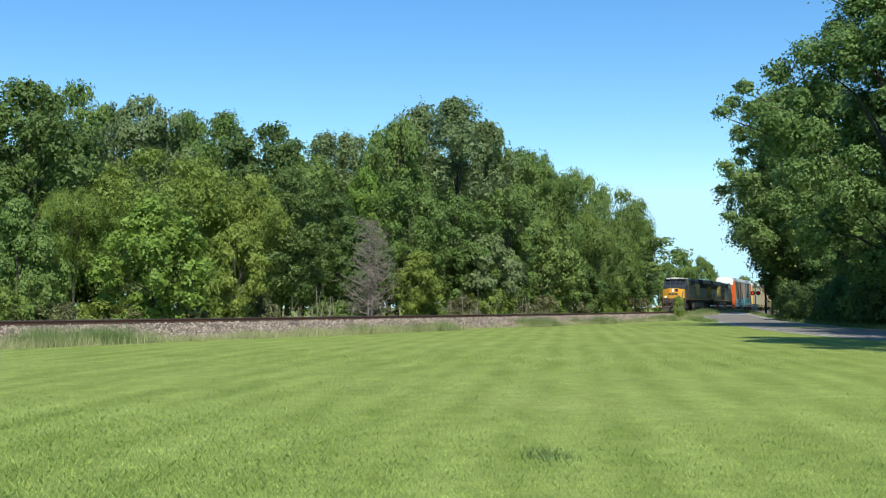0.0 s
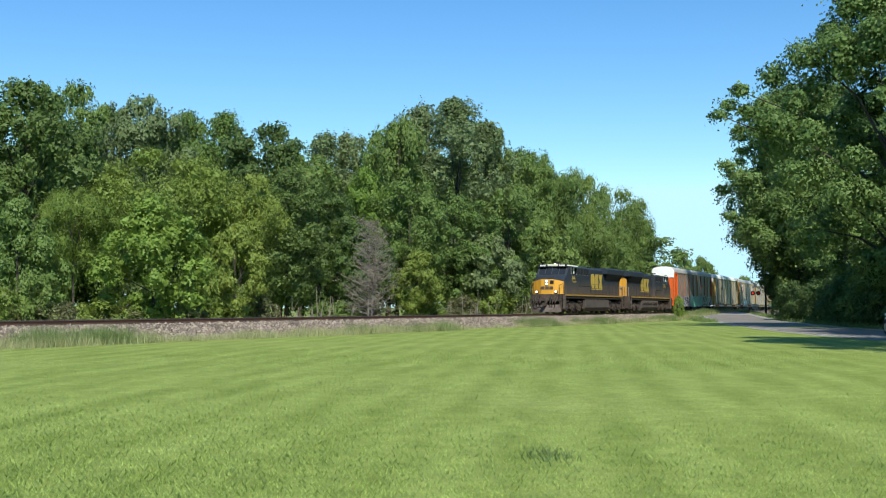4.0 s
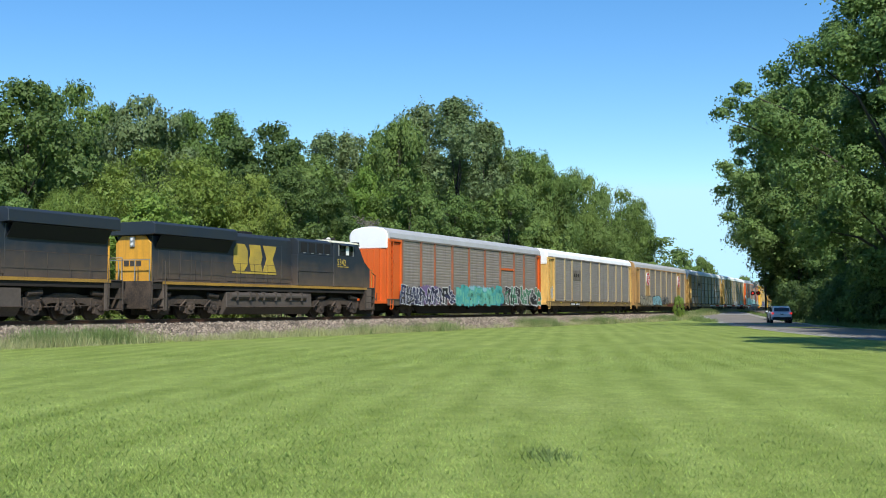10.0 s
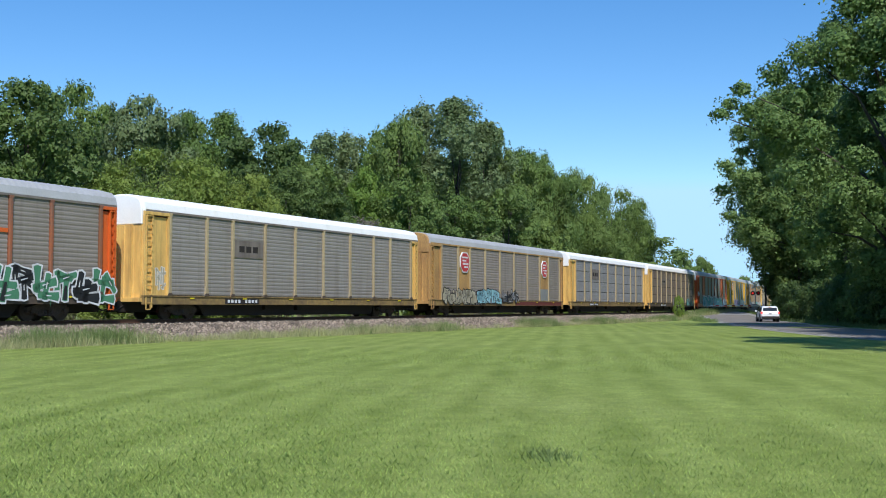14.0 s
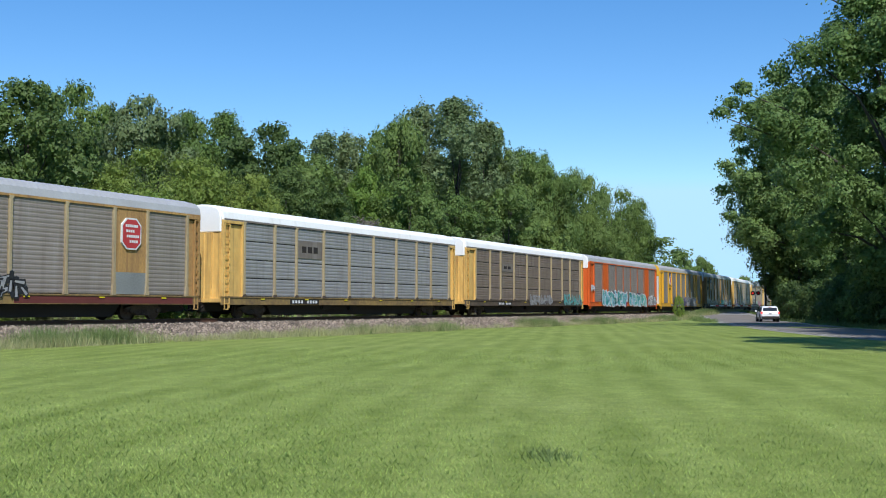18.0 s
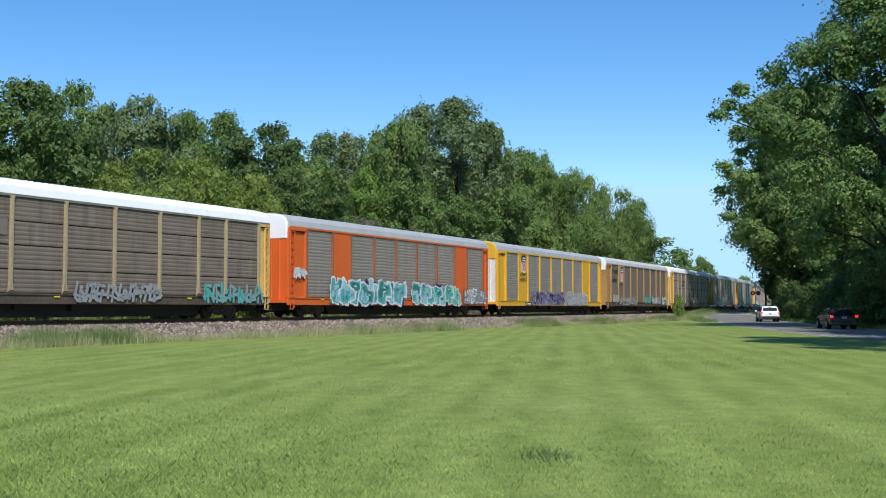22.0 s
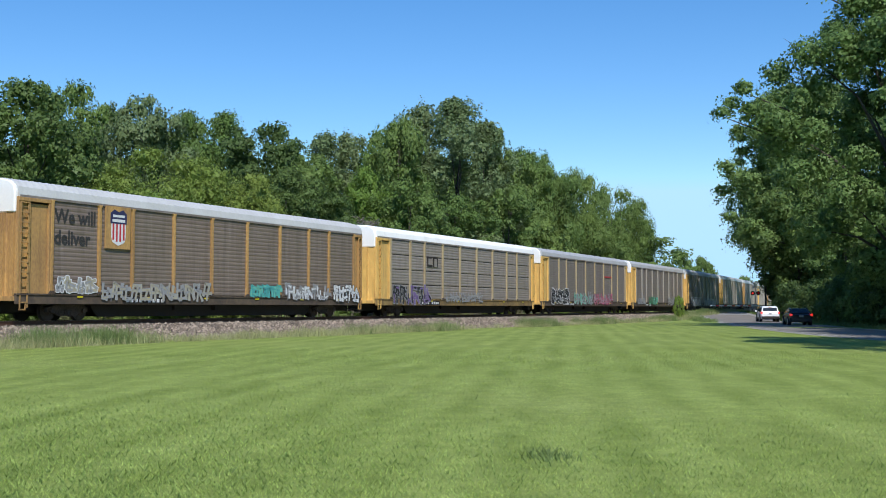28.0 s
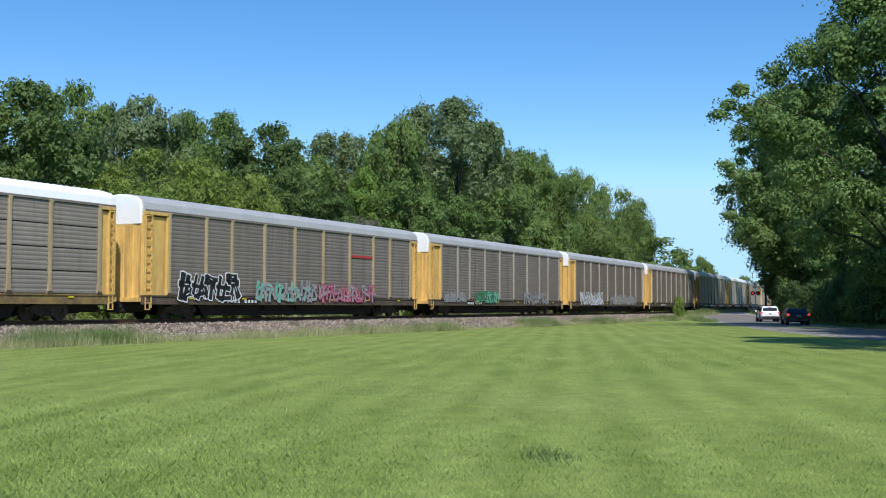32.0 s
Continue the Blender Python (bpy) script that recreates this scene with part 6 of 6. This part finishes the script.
        for u in (9.7, 10.5, 11.3, 12.1, 12.9, 13.7, 14.5, 15.8, 16.6, 17.4, 18.2, 19.0, 19.8):
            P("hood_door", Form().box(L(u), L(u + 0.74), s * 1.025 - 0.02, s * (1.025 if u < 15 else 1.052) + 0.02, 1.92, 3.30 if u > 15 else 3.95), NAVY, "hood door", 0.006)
        P("cab_seam", Form().box(L(5.0), L(9.3), s * 1.475 - 0.008, s * 1.475 + 0.008, 2.60, 2.64).box(L(9.40), L(9.44), s * 1.475 - 0.012, s * 1.475 + 0.012, 1.95, 2.6), BLACK_AND_SHADE, "dark panel seam", 0)
        st = Form()
        for u in [9.9 + i * 1.2 for i in range(10)]:
            st.tube((L(u), s * 1.46, 1.80), (L(u), s * 1.46, 2.85), 0.010, n=5)
        st.tube((L(9.9), s * 1.46, 2.85), (L(20.7), s * 1.46, 2.85), 0.010, n=5)
        P("handrail", st, GRIME, "thin walkway handrail", 0)
        # big plain emblem shapes along the hood
        for i in range(3):
            a = 10.95 + i * 1.30
            y = s * 1.05
            q = ([(0.3, 2.5), (0, 2.85), (0, 3.58), (0.3, 3.92), (0.98, 3.92), (1.2, 3.6), (1.2, 2.82), (0.98, 2.5)],
                 [(0.0, 2.5), (0.12, 2.95), (0.0, 3.3), (0.2, 3.92), (1.18, 3.92), (1.06, 3.46), (1.18, 3.1), (1.0, 2.5)],
                 [(0, 2.5), (0.36, 3.2), (0, 3.92), (1.25, 3.92), (0.9, 3.2), (1.25, 2.5)])[i if s < 0 else 2 - i]
            P("side_emblem", Form().prism([(L(a + p), z) for p, z in q], y - 0.014, y + 0.014), LOGO, "faded yellow plain emblem shapes", 0)
        P("emblem_band", Form().box(L(10.95), L(14.85), s * 1.05 - 0.013, s * 1.05 + 0.013, 2.36, 2.46), LOGO, "faded yellow band", 0)
    P("rear_end", Form().prism([(-1.08, 1.80), (-1.08, 3.62), (-0.72, 3.97), (0.72, 3.97), (1.08, 3.62), (1.08, 1.80)], L(20.99), L(21.09), "x"), GOLD, "orange-yellow rear end", 0.02)
    P("rear_headlight", Form().box(L(21.09), L(21.17), -0.14, 0.14, 3.45, 3.92), GALV, "rear headlight housing", 0)
    for z in (3.57, 3.80):
        P("rear_lens", Form().tube((L(21.17), 0, z), (L(21.19), 0, z), 0.075, n=12), CARWHITE, "rear headlight lens", 0)
    em2 = Form()
    for i in range(3):
        em2.box(L(21.08), L(21.10), -0.55 + i * 0.38, -0.24 + i * 0.38, 2.52, 2.78)
    P("rear_emblem", em2, NAVY, "dark blue plain emblem shapes", 0)
    for s in (-1, 1):
        P("rear_well", Form().box(L(20.35), L(20.62), s * 1.475 - 0.02, s * 1.475 + 0.02, 0.42, 1.72).box(L(20.62), L(20.66), *sorted((s * 0.7, s * 1.49)), 0.6, 1.74), PLOW, "dusty step well panel", 0.01)
        P("rear_grab", Form().tube((L(20.5), s * 1.52, 1.0), (L(20.55), s * 1.54, 2.75), 0.017, n=6).tube((L(21.45), s * 1.52, 0.7), (L(21.40), s * 1.50, 2.75), 0.017, n=6)
          .tube((L(21.45), s * 0.62, 1.0), (L(21.38), s * 0.60, 2.75), 0.017, n=6), TANKP, "dusty bent grab rails", 0)
    P("rear_rail", Form().tube((L(21.5), -1.4, 1.8), (L(21.5), -1.4, 2.8), 0.025, n=5).tube((L(21.5), 1.4, 1.8), (L(21.5), 1.4, 2.8), 0.025, n=5).tube((L(21.5), -1.4, 2.8), (L(21.5), 1.4, 2.8), 0.025, n=5)
      .tube((L(21.5), -0.5, 1.8), (L(21.5), -0.5, 2.8), 0.025, n=5).tube((L(21.5), 0.5, 1.8), (L(21.5), 0.5, 2.8), 0.025, n=5), GALV, "rear handrail", 0)
    P("rear_pilot", Form().box(L(21.3), L(21.55), -1.45, 1.45, 0.5, 1.75), GRIME, "grimy rear end sheet")
    P("exhaust", Form().box(L(12.3), L(13.1), -0.4, 0.4, 4.5, 4.68), BLACK_AND_SHADE, "exhaust stack")
    P("horn", Form().tube((L(4.0), -0.3, 4.8), (L(3.5), -0.3, 4.82), 0.03, 0.07, n=8).tube((L(4.0), 0, 4.8), (L(3.4), 0, 4.82), 0.03, 0.08, n=8).box(L(3.9), L(4.1), -0.35, 0.1, 4.70, 4.82), BLACK, "air horn", 0)
    P("antenna_dome", Form().tube((L(4.8), 0.5, 4.70), (L(4.8), 0.5, 4.80), 0.14, 0.08, n=10), WHITE, "white dome", 0)
    if lead:
        words("844", g, L(3.92), -1.494, 3.12, 0.62, LOGO, 0.95, "yellow painted number", 0.01)
        P("number_underline", Form().box(L(3.95), L(5.2), -1.50, -1.492, 2.98, 3.03).box(L(4.1), L(4.9), -1.50, -1.492, 2.90, 2.93), LOGO, "", 0)
    else:
        num = words("5342", g, L(5.35), 1.494, 3.10, 0.52, LOGO, 0.95, "yellow painted number", 0.008)
        num.matrix_basis = pose(L(5.35), 1.494, 3.10, 90, 0, 180) @ Matrix.Diagonal((0.95, 1, 1, 1))
        P("number_underline", Form().box(L(4.1), L(5.3), 1.492, 1.50, 2.98, 3.03), LOGO, "", 0)
    return g


train.insert(0, (locomotive(True, "dark blue diesel locomotive with a yellow nose and lit lamps"), NOSE, LOCO, 4.9))
second = locomotive(False, "dark blue diesel locomotive coupled facing backwards, yellow end leading")
train.insert(1, (second, NOSE + LOCO, LOCO, 4.9))


# ---- level crossing ----
def signal(x, y, z, turn, arm, label):
    """A crossing signal mast with two lamps, a crossbuck and a lowered gate arm."""
    t = thing("crossing_signal", pose(x, y, z, 0, 0, turn), label, "railway signal", "crossing signals")
    part("mast", Form().tube((0, 0, 0), (0, 0, 4.3), 0.06, n=10).box(-0.25, 0.25, -0.25, 0.25, -0.25, 0.08), GALV, t, "galvanised mast")
    part("lamp_arm", Form().box(-0.55, 0.55, -0.05, 0.05, 2.66, 2.74), BLACK, t, bevel=0.005)
    for s in (-1, 1):
        lamp = part("lamp_hood", Form().tube((s * 0.38, -0.06, 2.7), (s * 0.38, -0.09, 2.7), 0.30, n=16).tube((s * 0.38, -0.05, 2.7), (s * 0.38, 0.14, 2.7), 0.17, 0.12, n=12), BLACK, t, "black lamp disc")
        part("lamp_lens", Form().tube((s * 0.38, -0.092, 2.7), (s * 0.38, -0.12, 2.7), 0.13, 0.12, n=14), REDLIGHT if s < 0 else REDLENS, lamp, "lit red lens" if s < 0 else "dim red lens")
    for a in (45, -45):
        b = part("crossbuck_board", Form().box(-0.60, 0.60, -0.09 if a > 0 else -0.115, -0.065 if a > 0 else -0.09, -0.11, 0.11), WHITE, t, "white crossbuck board", bevel=0.005)
        b.matrix_basis = pose(0, 0, 3.75, 0, a, 0)
    part("gate_machine", Form().box(-0.3, 0.3, 0.1, 0.6, 0.6, 1.25), GALV, t, "grey gate machine box", bevel=0.02)
    g = part("gate_arm", Form().prism([(0.4, 0.93), (0.4, 1.13), (-arm, 1.08), (-arm, 0.98)], -0.22, -0.19), WHITE, t, "white gate arm, lowered")
    for i in range(5):
        u = -0.7 - i * (arm - 0.8) / 5
        part("gate_band", Form().prism([(u, 0.955), (u, 1.10), (u - 0.42, 1.10), (u - 0.42, 0.955)], -0.224, -0.186), REDPAINT, g, "red band")
    return t


signal(41.6, 145.5, road_rise(145.5) - 0.1, 3, 6.2, "railway crossing signal with lit red lamps and a lowered gate")
signal(31.8, 188.0, road_rise(188) - 0.1, 183, 6.0, "far crossing signal with its lowered white gate")


# ---- road vehicles ----
def vehicle(suv, paint, label, lit):
    """A car seen from behind; x forward, origin on the road under its middle."""
    c = thing("car", pose(0, 0, 0), label, "car", "cars waiting at the crossing")
    Lh, W, H, wb, r = (2.28, 0.93, 1.56, 1.34, 0.35) if suv else (2.38, 0.91, 1.40, 1.36, 0.33)
    belt, low = (0.98, 0.28) if suv else (0.92, 0.24)

    def loft(rows):
        v, f = [], []
        for x, hw, z0, z1, tuck in rows:
            v += [(x, -hw + tuck, z0), (x, -hw, (z0 + z1) * 0.5), (x, -hw + tuck * 0.8, z1), (x, hw - tuck * 0.8, z1), (x, hw, (z0 + z1) * 0.5), (x, hw - tuck, z0)]
        n = len(rows)
        f = [(6 * i + j, 6 * (i + 1) + j, 6 * (i + 1) + (j + 1) % 6, 6 * i + (j + 1) % 6) for i in range(n - 1) for j in range(6)]
        f += [tuple(range(6)), tuple(6 * (n - 1) + j for j in range(5, -1, -1))]
        return Form().add(v, f)
    hood = 0.93 if suv else 0.86
    part("body", loft([(-Lh, W - 0.12, low + 0.16, belt - 0.12, 0.05), (-Lh + 0.10, W - 0.04, low + 0.04, belt - 0.02, 0.05), (-Lh + 0.7, W, low, belt, 0.05), (0, W, low, belt, 0.05), (0.85, W, low, belt - 0.02, 0.05),
                       (1.6, W - 0.02, low, hood, 0.07), (Lh - 0.25, W - 0.08, low + 0.02, hood - 0.14, 0.09), (Lh, W - 0.25, low + 0.12, hood - 0.34, 0.10)]), paint, c, "", 0.03, smooth=False)
    if suv:
        top = [(-Lh + 0.06, W - 0.12, belt - 0.02), (-Lh + 0.32, W - 0.22, H - 0.10), (-Lh + 0.62, W - 0.24, H - 0.01), (0.0, W - 0.24, H), (0.35, W - 0.25, H - 0.05), (1.15, W - 0.14, belt - 0.03)]
    else:
        top = [(-Lh + 0.5, W - 0.10, belt - 0.02), (-Lh + 1.15, W - 0.24, H - 0.06), (-Lh + 1.5, W - 0.26, H), (-0.1, W - 0.26, H), (0.3, W - 0.27, H - 0.05), (1.2, W - 0.12, belt - 0.03)]
    v, k = [], len(top)
    for x, hw, z in top:
        v += [(x, -hw, z), (x, hw, z)]
    f = [(2 * i, 2 * i + 1, 2 * i + 3, 2 * i + 2) for i in range(k - 1)]
    v += [(top[0][0], -(W - 0.06), belt - 0.06), (top[0][0], W - 0.06, belt - 0.06), (top[-1][0], -(W - 0.06), belt - 0.06), (top[-1][0], W - 0.06, belt - 0.06)]
    n = 2 * k
    f += [tuple([n] + [2 * i for i in range(k)] + [n + 2]), tuple([n + 1] + [2 * i + 1 for i in range(k)] + [n + 3]), (n, n + 1, n + 3, n + 2)]
    part("cabin", Form().add(v, f), paint, c, "", 0.03)

    def pane(pts, name, lab):
        a, b, d = (Vector(pts[i]) for i in range(3))
        nrm = (b - a).cross(d - a).normalized()
        if nrm.dot(Vector((sum(p[0] for p in pts) / len(pts) * 0.4, sum(p[1] for p in pts) / len(pts), 0.3))) < 0:
            nrm = -nrm
        m = len(pts)
        q = [Vector(p) + nrm * 0.035 for p in pts] + [Vector(p) - nrm * 0.01 for p in pts]
        part(name, Form().add(q, [tuple(range(m)), tuple(range(2 * m - 1, m - 1, -1))] + [(i, (i + 1) % m, m + (i + 1) % m, m + i) for i in range(m)]), GLASS, c, lab)
    (xa, wa, za), (xb, wb2, zb) = top[0], top[1]
    q0, q1 = (0.22, 0.86) if suv else (0.12, 0.90)
    mixp = lambda s, t, e: (xa + (xb - xa) * t, s * (wa + (wb2 - wa) * t - e), za + (zb - za) * t)
    pane([mixp(-1, q0, 0.10), mixp(1, q0, 0.10), mixp(1, q1, 0.08), mixp(-1, q1, 0.08)], "rear_window", "dark rear window")
    (xa2, wa2, za2), (xb2, wb3, zb2) = top[-1], top[-2]
    pane([(xa2 - 0.06, -wa2 + 0.1, za2 + 0.06), (xa2 - 0.06, wa2 - 0.1, za2 + 0.06), (xb2 + 0.06, wb3 - 0.08, zb2 - 0.03), (xb2 + 0.06, -wb3 + 0.08, zb2 - 0.03)], "windscreen", "dark windscreen")
    for s in (-1, 1):
        yb, yt = W - 0.08, top[3][1]
        z0, z1 = belt + 0.03, H - 0.14
        ym = lambda z: s * (yb + (yt - yb) * (z - belt) / (H - belt))
        for a0, a1, b0, b1 in (((-Lh + 0.55, -0.72, -Lh + 0.75, -0.72), (-0.64, 0.22, -0.64, 0.22), (0.30, 0.98, 0.30, 0.42)) if suv else ((-Lh + 1.0, -0.55, -Lh + 1.35, -0.55), (-0.47, 0.30, -0.47, 0.28), (0.38, 0.98, 0.36, 0.42))):
            pane([(a0, ym(z0), z0), (a1, ym(z0), z0), (b1, ym(z1), z1), (b0, ym(z1), z1)], "side_window", "dark side window")
        tl = [(-Lh + 0.02, s * (W - 0.24), belt - 0.16), (-Lh + 0.06, s * (W - 0.05), belt - 0.17), (-Lh + 0.10, s * (W - 0.04), belt + 0.02), (-Lh + 0.05, s * (W - 0.24), belt - 0.03)]
        q = [Vector(p) + Vector((-0.05, s * 0.02, 0)) for p in tl] + [Vector(p) + Vector((0.10, -s * 0.02, 0)) for p in tl]
        part("tail_light", Form().add(q, [(0, 1, 2, 3), (7, 6, 5, 4), (0, 4, 5, 1), (1, 5, 6, 2), (2, 6, 7, 3), (3, 7, 4, 0)]), REDLIGHT if lit else REDLENS, c, "glowing red tail light" if lit else "red tail light")
        part("mirror", Form().box(0.82, 0.98, *sorted((s * (W - 0.02), s * (W + 0.18))), belt, belt + 0.14), paint, c, "door mirror", 0.02)
        if suv:
            part("roof_rail", Form().box(-Lh + 0.8, 0.1, *sorted((s * (W - 0.30), s * (W - 0.26))), H, H + 0.05), BLACK, c, "black roof rail", 0.008)
            part("wheel_arch", Form().box(-Lh + 0.2, Lh - 0.3, *sorted((s * (W - 0.02), s * (W + 0.012))), low - 0.02, low + 0.14), BLACK, c, "black lower cladding", 0.01)
        for x in (-wb, wb):
            arch = part("wheel_well", Form().tube((x, s * (W - 0.24), r + 0.03), (x, s * (W + 0.006), r + 0.03), r + 0.07, n=18), BLACK_AND_SHADE, c, "dark wheel well")
            w = part("wheel", once(("tyre", r), lambda: Form().tube((0, -0.11, 0), (0, 0.11, 0), r, n=22).mesh("wheel", 0.02)), TYRE, c, "black tyre")
            w.matrix_parent_inverse = Matrix.Translation((x, s * (W - 0.085), r))
            part("rim", once(("rim", r), lambda: Form().tube((0, -0.117, 0), (0, 0.117, 0), r * 0.62, n=14).box(-r * 0.6, r * 0.6, -0.122, 0.122, -0.03, 0.03).box(-0.03, 0.03, -0.122, 0.122, -r * 0.6, r * 0.6).mesh("rim")), RIM, w, "alloy rim")
            car_wheels.append((w, c, r))
    part("bumper", Form().box(-Lh - 0.04, -Lh + 0.25, -W + 0.10, W - 0.10, low + 0.04, low + 0.28), BLACK if suv else paint, c, "rear bumper", 0.03)
    pl = part("number_plate", Form().box(-Lh - 0.035, -Lh + 0.02, -0.16, 0.16, belt - 0.24, belt - 0.10), DIRTYWHITE, c, "plain number plate")
    part("plate_bar", Form().box(-Lh - 0.039, -Lh - 0.03, -0.12, 0.12, belt - 0.20, belt - 0.14), HUE["navy"], pl, "illegible bar")
    part("high_brake_light", Form().box(top[1][0] - 0.06, top[1][0] + 0.02, -0.16, 0.16, H - 0.13, H - 0.105), REDLENS, c, "high brake light")
    return c


car_wheels = []
suv = vehicle(True, CARWHITE, "white sport utility car stopped on the road before the crossing", True)
sedan = vehicle(False, CARDARK, "dark sedan with glowing brake lights waiting behind a white car", True)


def lane(y):
    return road_mid(y) + 1.62


def on_lane(y):
    """Pose of a car whose middle is at y in the right lane."""
    dx = (road_mid(y + 1.3) - road_mid(y - 1.3)) / 2.6
    return pose(lane(y), y, road_rise(y) + 0.012, 0, 0, 90 - math.degrees(math.atan(dx)))


def bearing_y(px):
    """Where along the lane a bearing (as across the picture's width) meets it."""
    lo, hi = 25.0, 150.0
    for _ in range(50):
        m = (lo + hi) / 2
        if 784 + lane(m) / m * 1932 > px:
            lo = m
        else:
            hi = m
    return lo


# ---- what moves ----
KNOT = (-1.00, 49.45, 100.65, 152.1653, 203.4973, 255.0129, 306.1667, 356.7630, 406.6760)


def run(t):
    """Metres that the train has come at t seconds."""
    d = [(KNOT[min(i + 1, 8)] - KNOT[max(i - 1, 0)]) / (4.0 * (min(i + 1, 8) - max(i - 1, 0))) for i in range(9)]
    k = min(7, int(t // 4))
    u = (t - 4 * k) / 4
    return ((2 * u ** 3 - 3 * u ** 2 + 1) * KNOT[k] + (u ** 3 - 2 * u ** 2 + u) * 4 * d[k]
            + (-2 * u ** 3 + 3 * u ** 2) * KNOT[k + 1] + (u ** 3 - u ** 2) * 4 * d[k + 1])


def share_keys(source, others):
    act, slot = source.animation_data.action, source.animation_data.action_slot
    for ob in others:
        ob.rotation_mode = "QUATERNION"
        ad = ob.animation_data_create()
        ad.action = act
        ad.action_slot = slot


def motions():
    times = [i * 1.0 for i in range(33)]
    for i, (c, place, length, pivot) in enumerate(train):
        rows = []
        for t in times:
            a, b = place + pivot - run(t), place + length - pivot - run(t)
            p, q = line_at(a), line_at(b)
            h = math.degrees(math.atan2(q[1] - p[1], q[0] - p[0]))
            rows.append((t, pose((p[0] + q[0]) / 2, (p[1] + q[1]) / 2, RAIL, 0, 0, h + (180 if i == 1 else 0))))
        walk(c, rows)
    # wheels roll on the rails
    fast = [i / 30 for i in range(961)]
    for r in sorted({w[1] for w in wheels}):
        for back in (False, True):
            mine = [w[0] for w in wheels if w[1] == r and (w[0].parent.parent is second) == back]
            if mine:
                walk(mine[0], [(t, pose(0, 0, 0, 0, (1 if back else -1) * math.degrees(run(t) / r), 0)) for t in fast])
                share_keys(mine[0], mine[1:])
    # the white car slows down and stops before the crossing; the dark one comes up behind it
    stops = []
    for c, seen in ((suv, ((5.5, 1514), (6, 1490), (6.5, 1467), (7, 1449), (7.5, 1433), (8, 1418), (8.5, 1404), (9, 1394), (9.5, 1386), (10, 1377.5), (10.5, 1369.5), (11, 1362.5), (11.5, 1358.5), (12, 1357))),
                    (sedan, ((20, 1558), (20.5, 1534), (21, 1511), (21.5, 1493), (22, 1478), (22.5, 1466), (23, 1454), (23.5, 1447), (24, 1440), (24.5, 1434), (25.5, 1424), (27.5, 1411.5), (28, 1409), (29, 1406), (29.5, 1405)))):
        ys = [(t, bearing_y(px)) for t, px in seen]
        v0 = (ys[2][1] - ys[0][1]) / (ys[2][0] - ys[0][0])
        first = [(t, ys[0][1] - v0 * (ys[0][0] - t)) for t in [k * 0.5 for k in range(int(ys[0][0] * 2))]]
        rows = [(t, y) for t, y in first + ys] + [(ys[-1][0] + 0.5, ys[-1][1]), (32.0, ys[-1][1])]
        walk(c, [(t, on_lane(y)) for t, y in rows])
        tt, yy2 = [q[0] for q in rows], [q[1] for q in rows]
        mine = [(w, r) for w, owner, r in car_wheels if owner is c]
        turn = [(t, pose(0, 0, 0, 0, math.degrees(float(np.interp(t, tt, yy2)) / mine[0][1]), 0)) for t in fast]
        walk(mine[0][0], turn)
        share_keys(mine[0][0], [w for w, r in mine[1:]])
    # the roadside crowns rock a little in the wind
    for i, tr in enumerate(swaying):
        crown = [o for o in tr.children if o.name.startswith("crown")][0]
        walk(crown, [(t, pose(0, 0, 0, 0.35 * math.sin(t * 0.9 + i), 0.45 * math.sin(t * 0.7 + 2 * i), 0.5 * math.sin(t * 0.5 + i))) for t in [k * 0.8 for k in range(41)]])


motions()
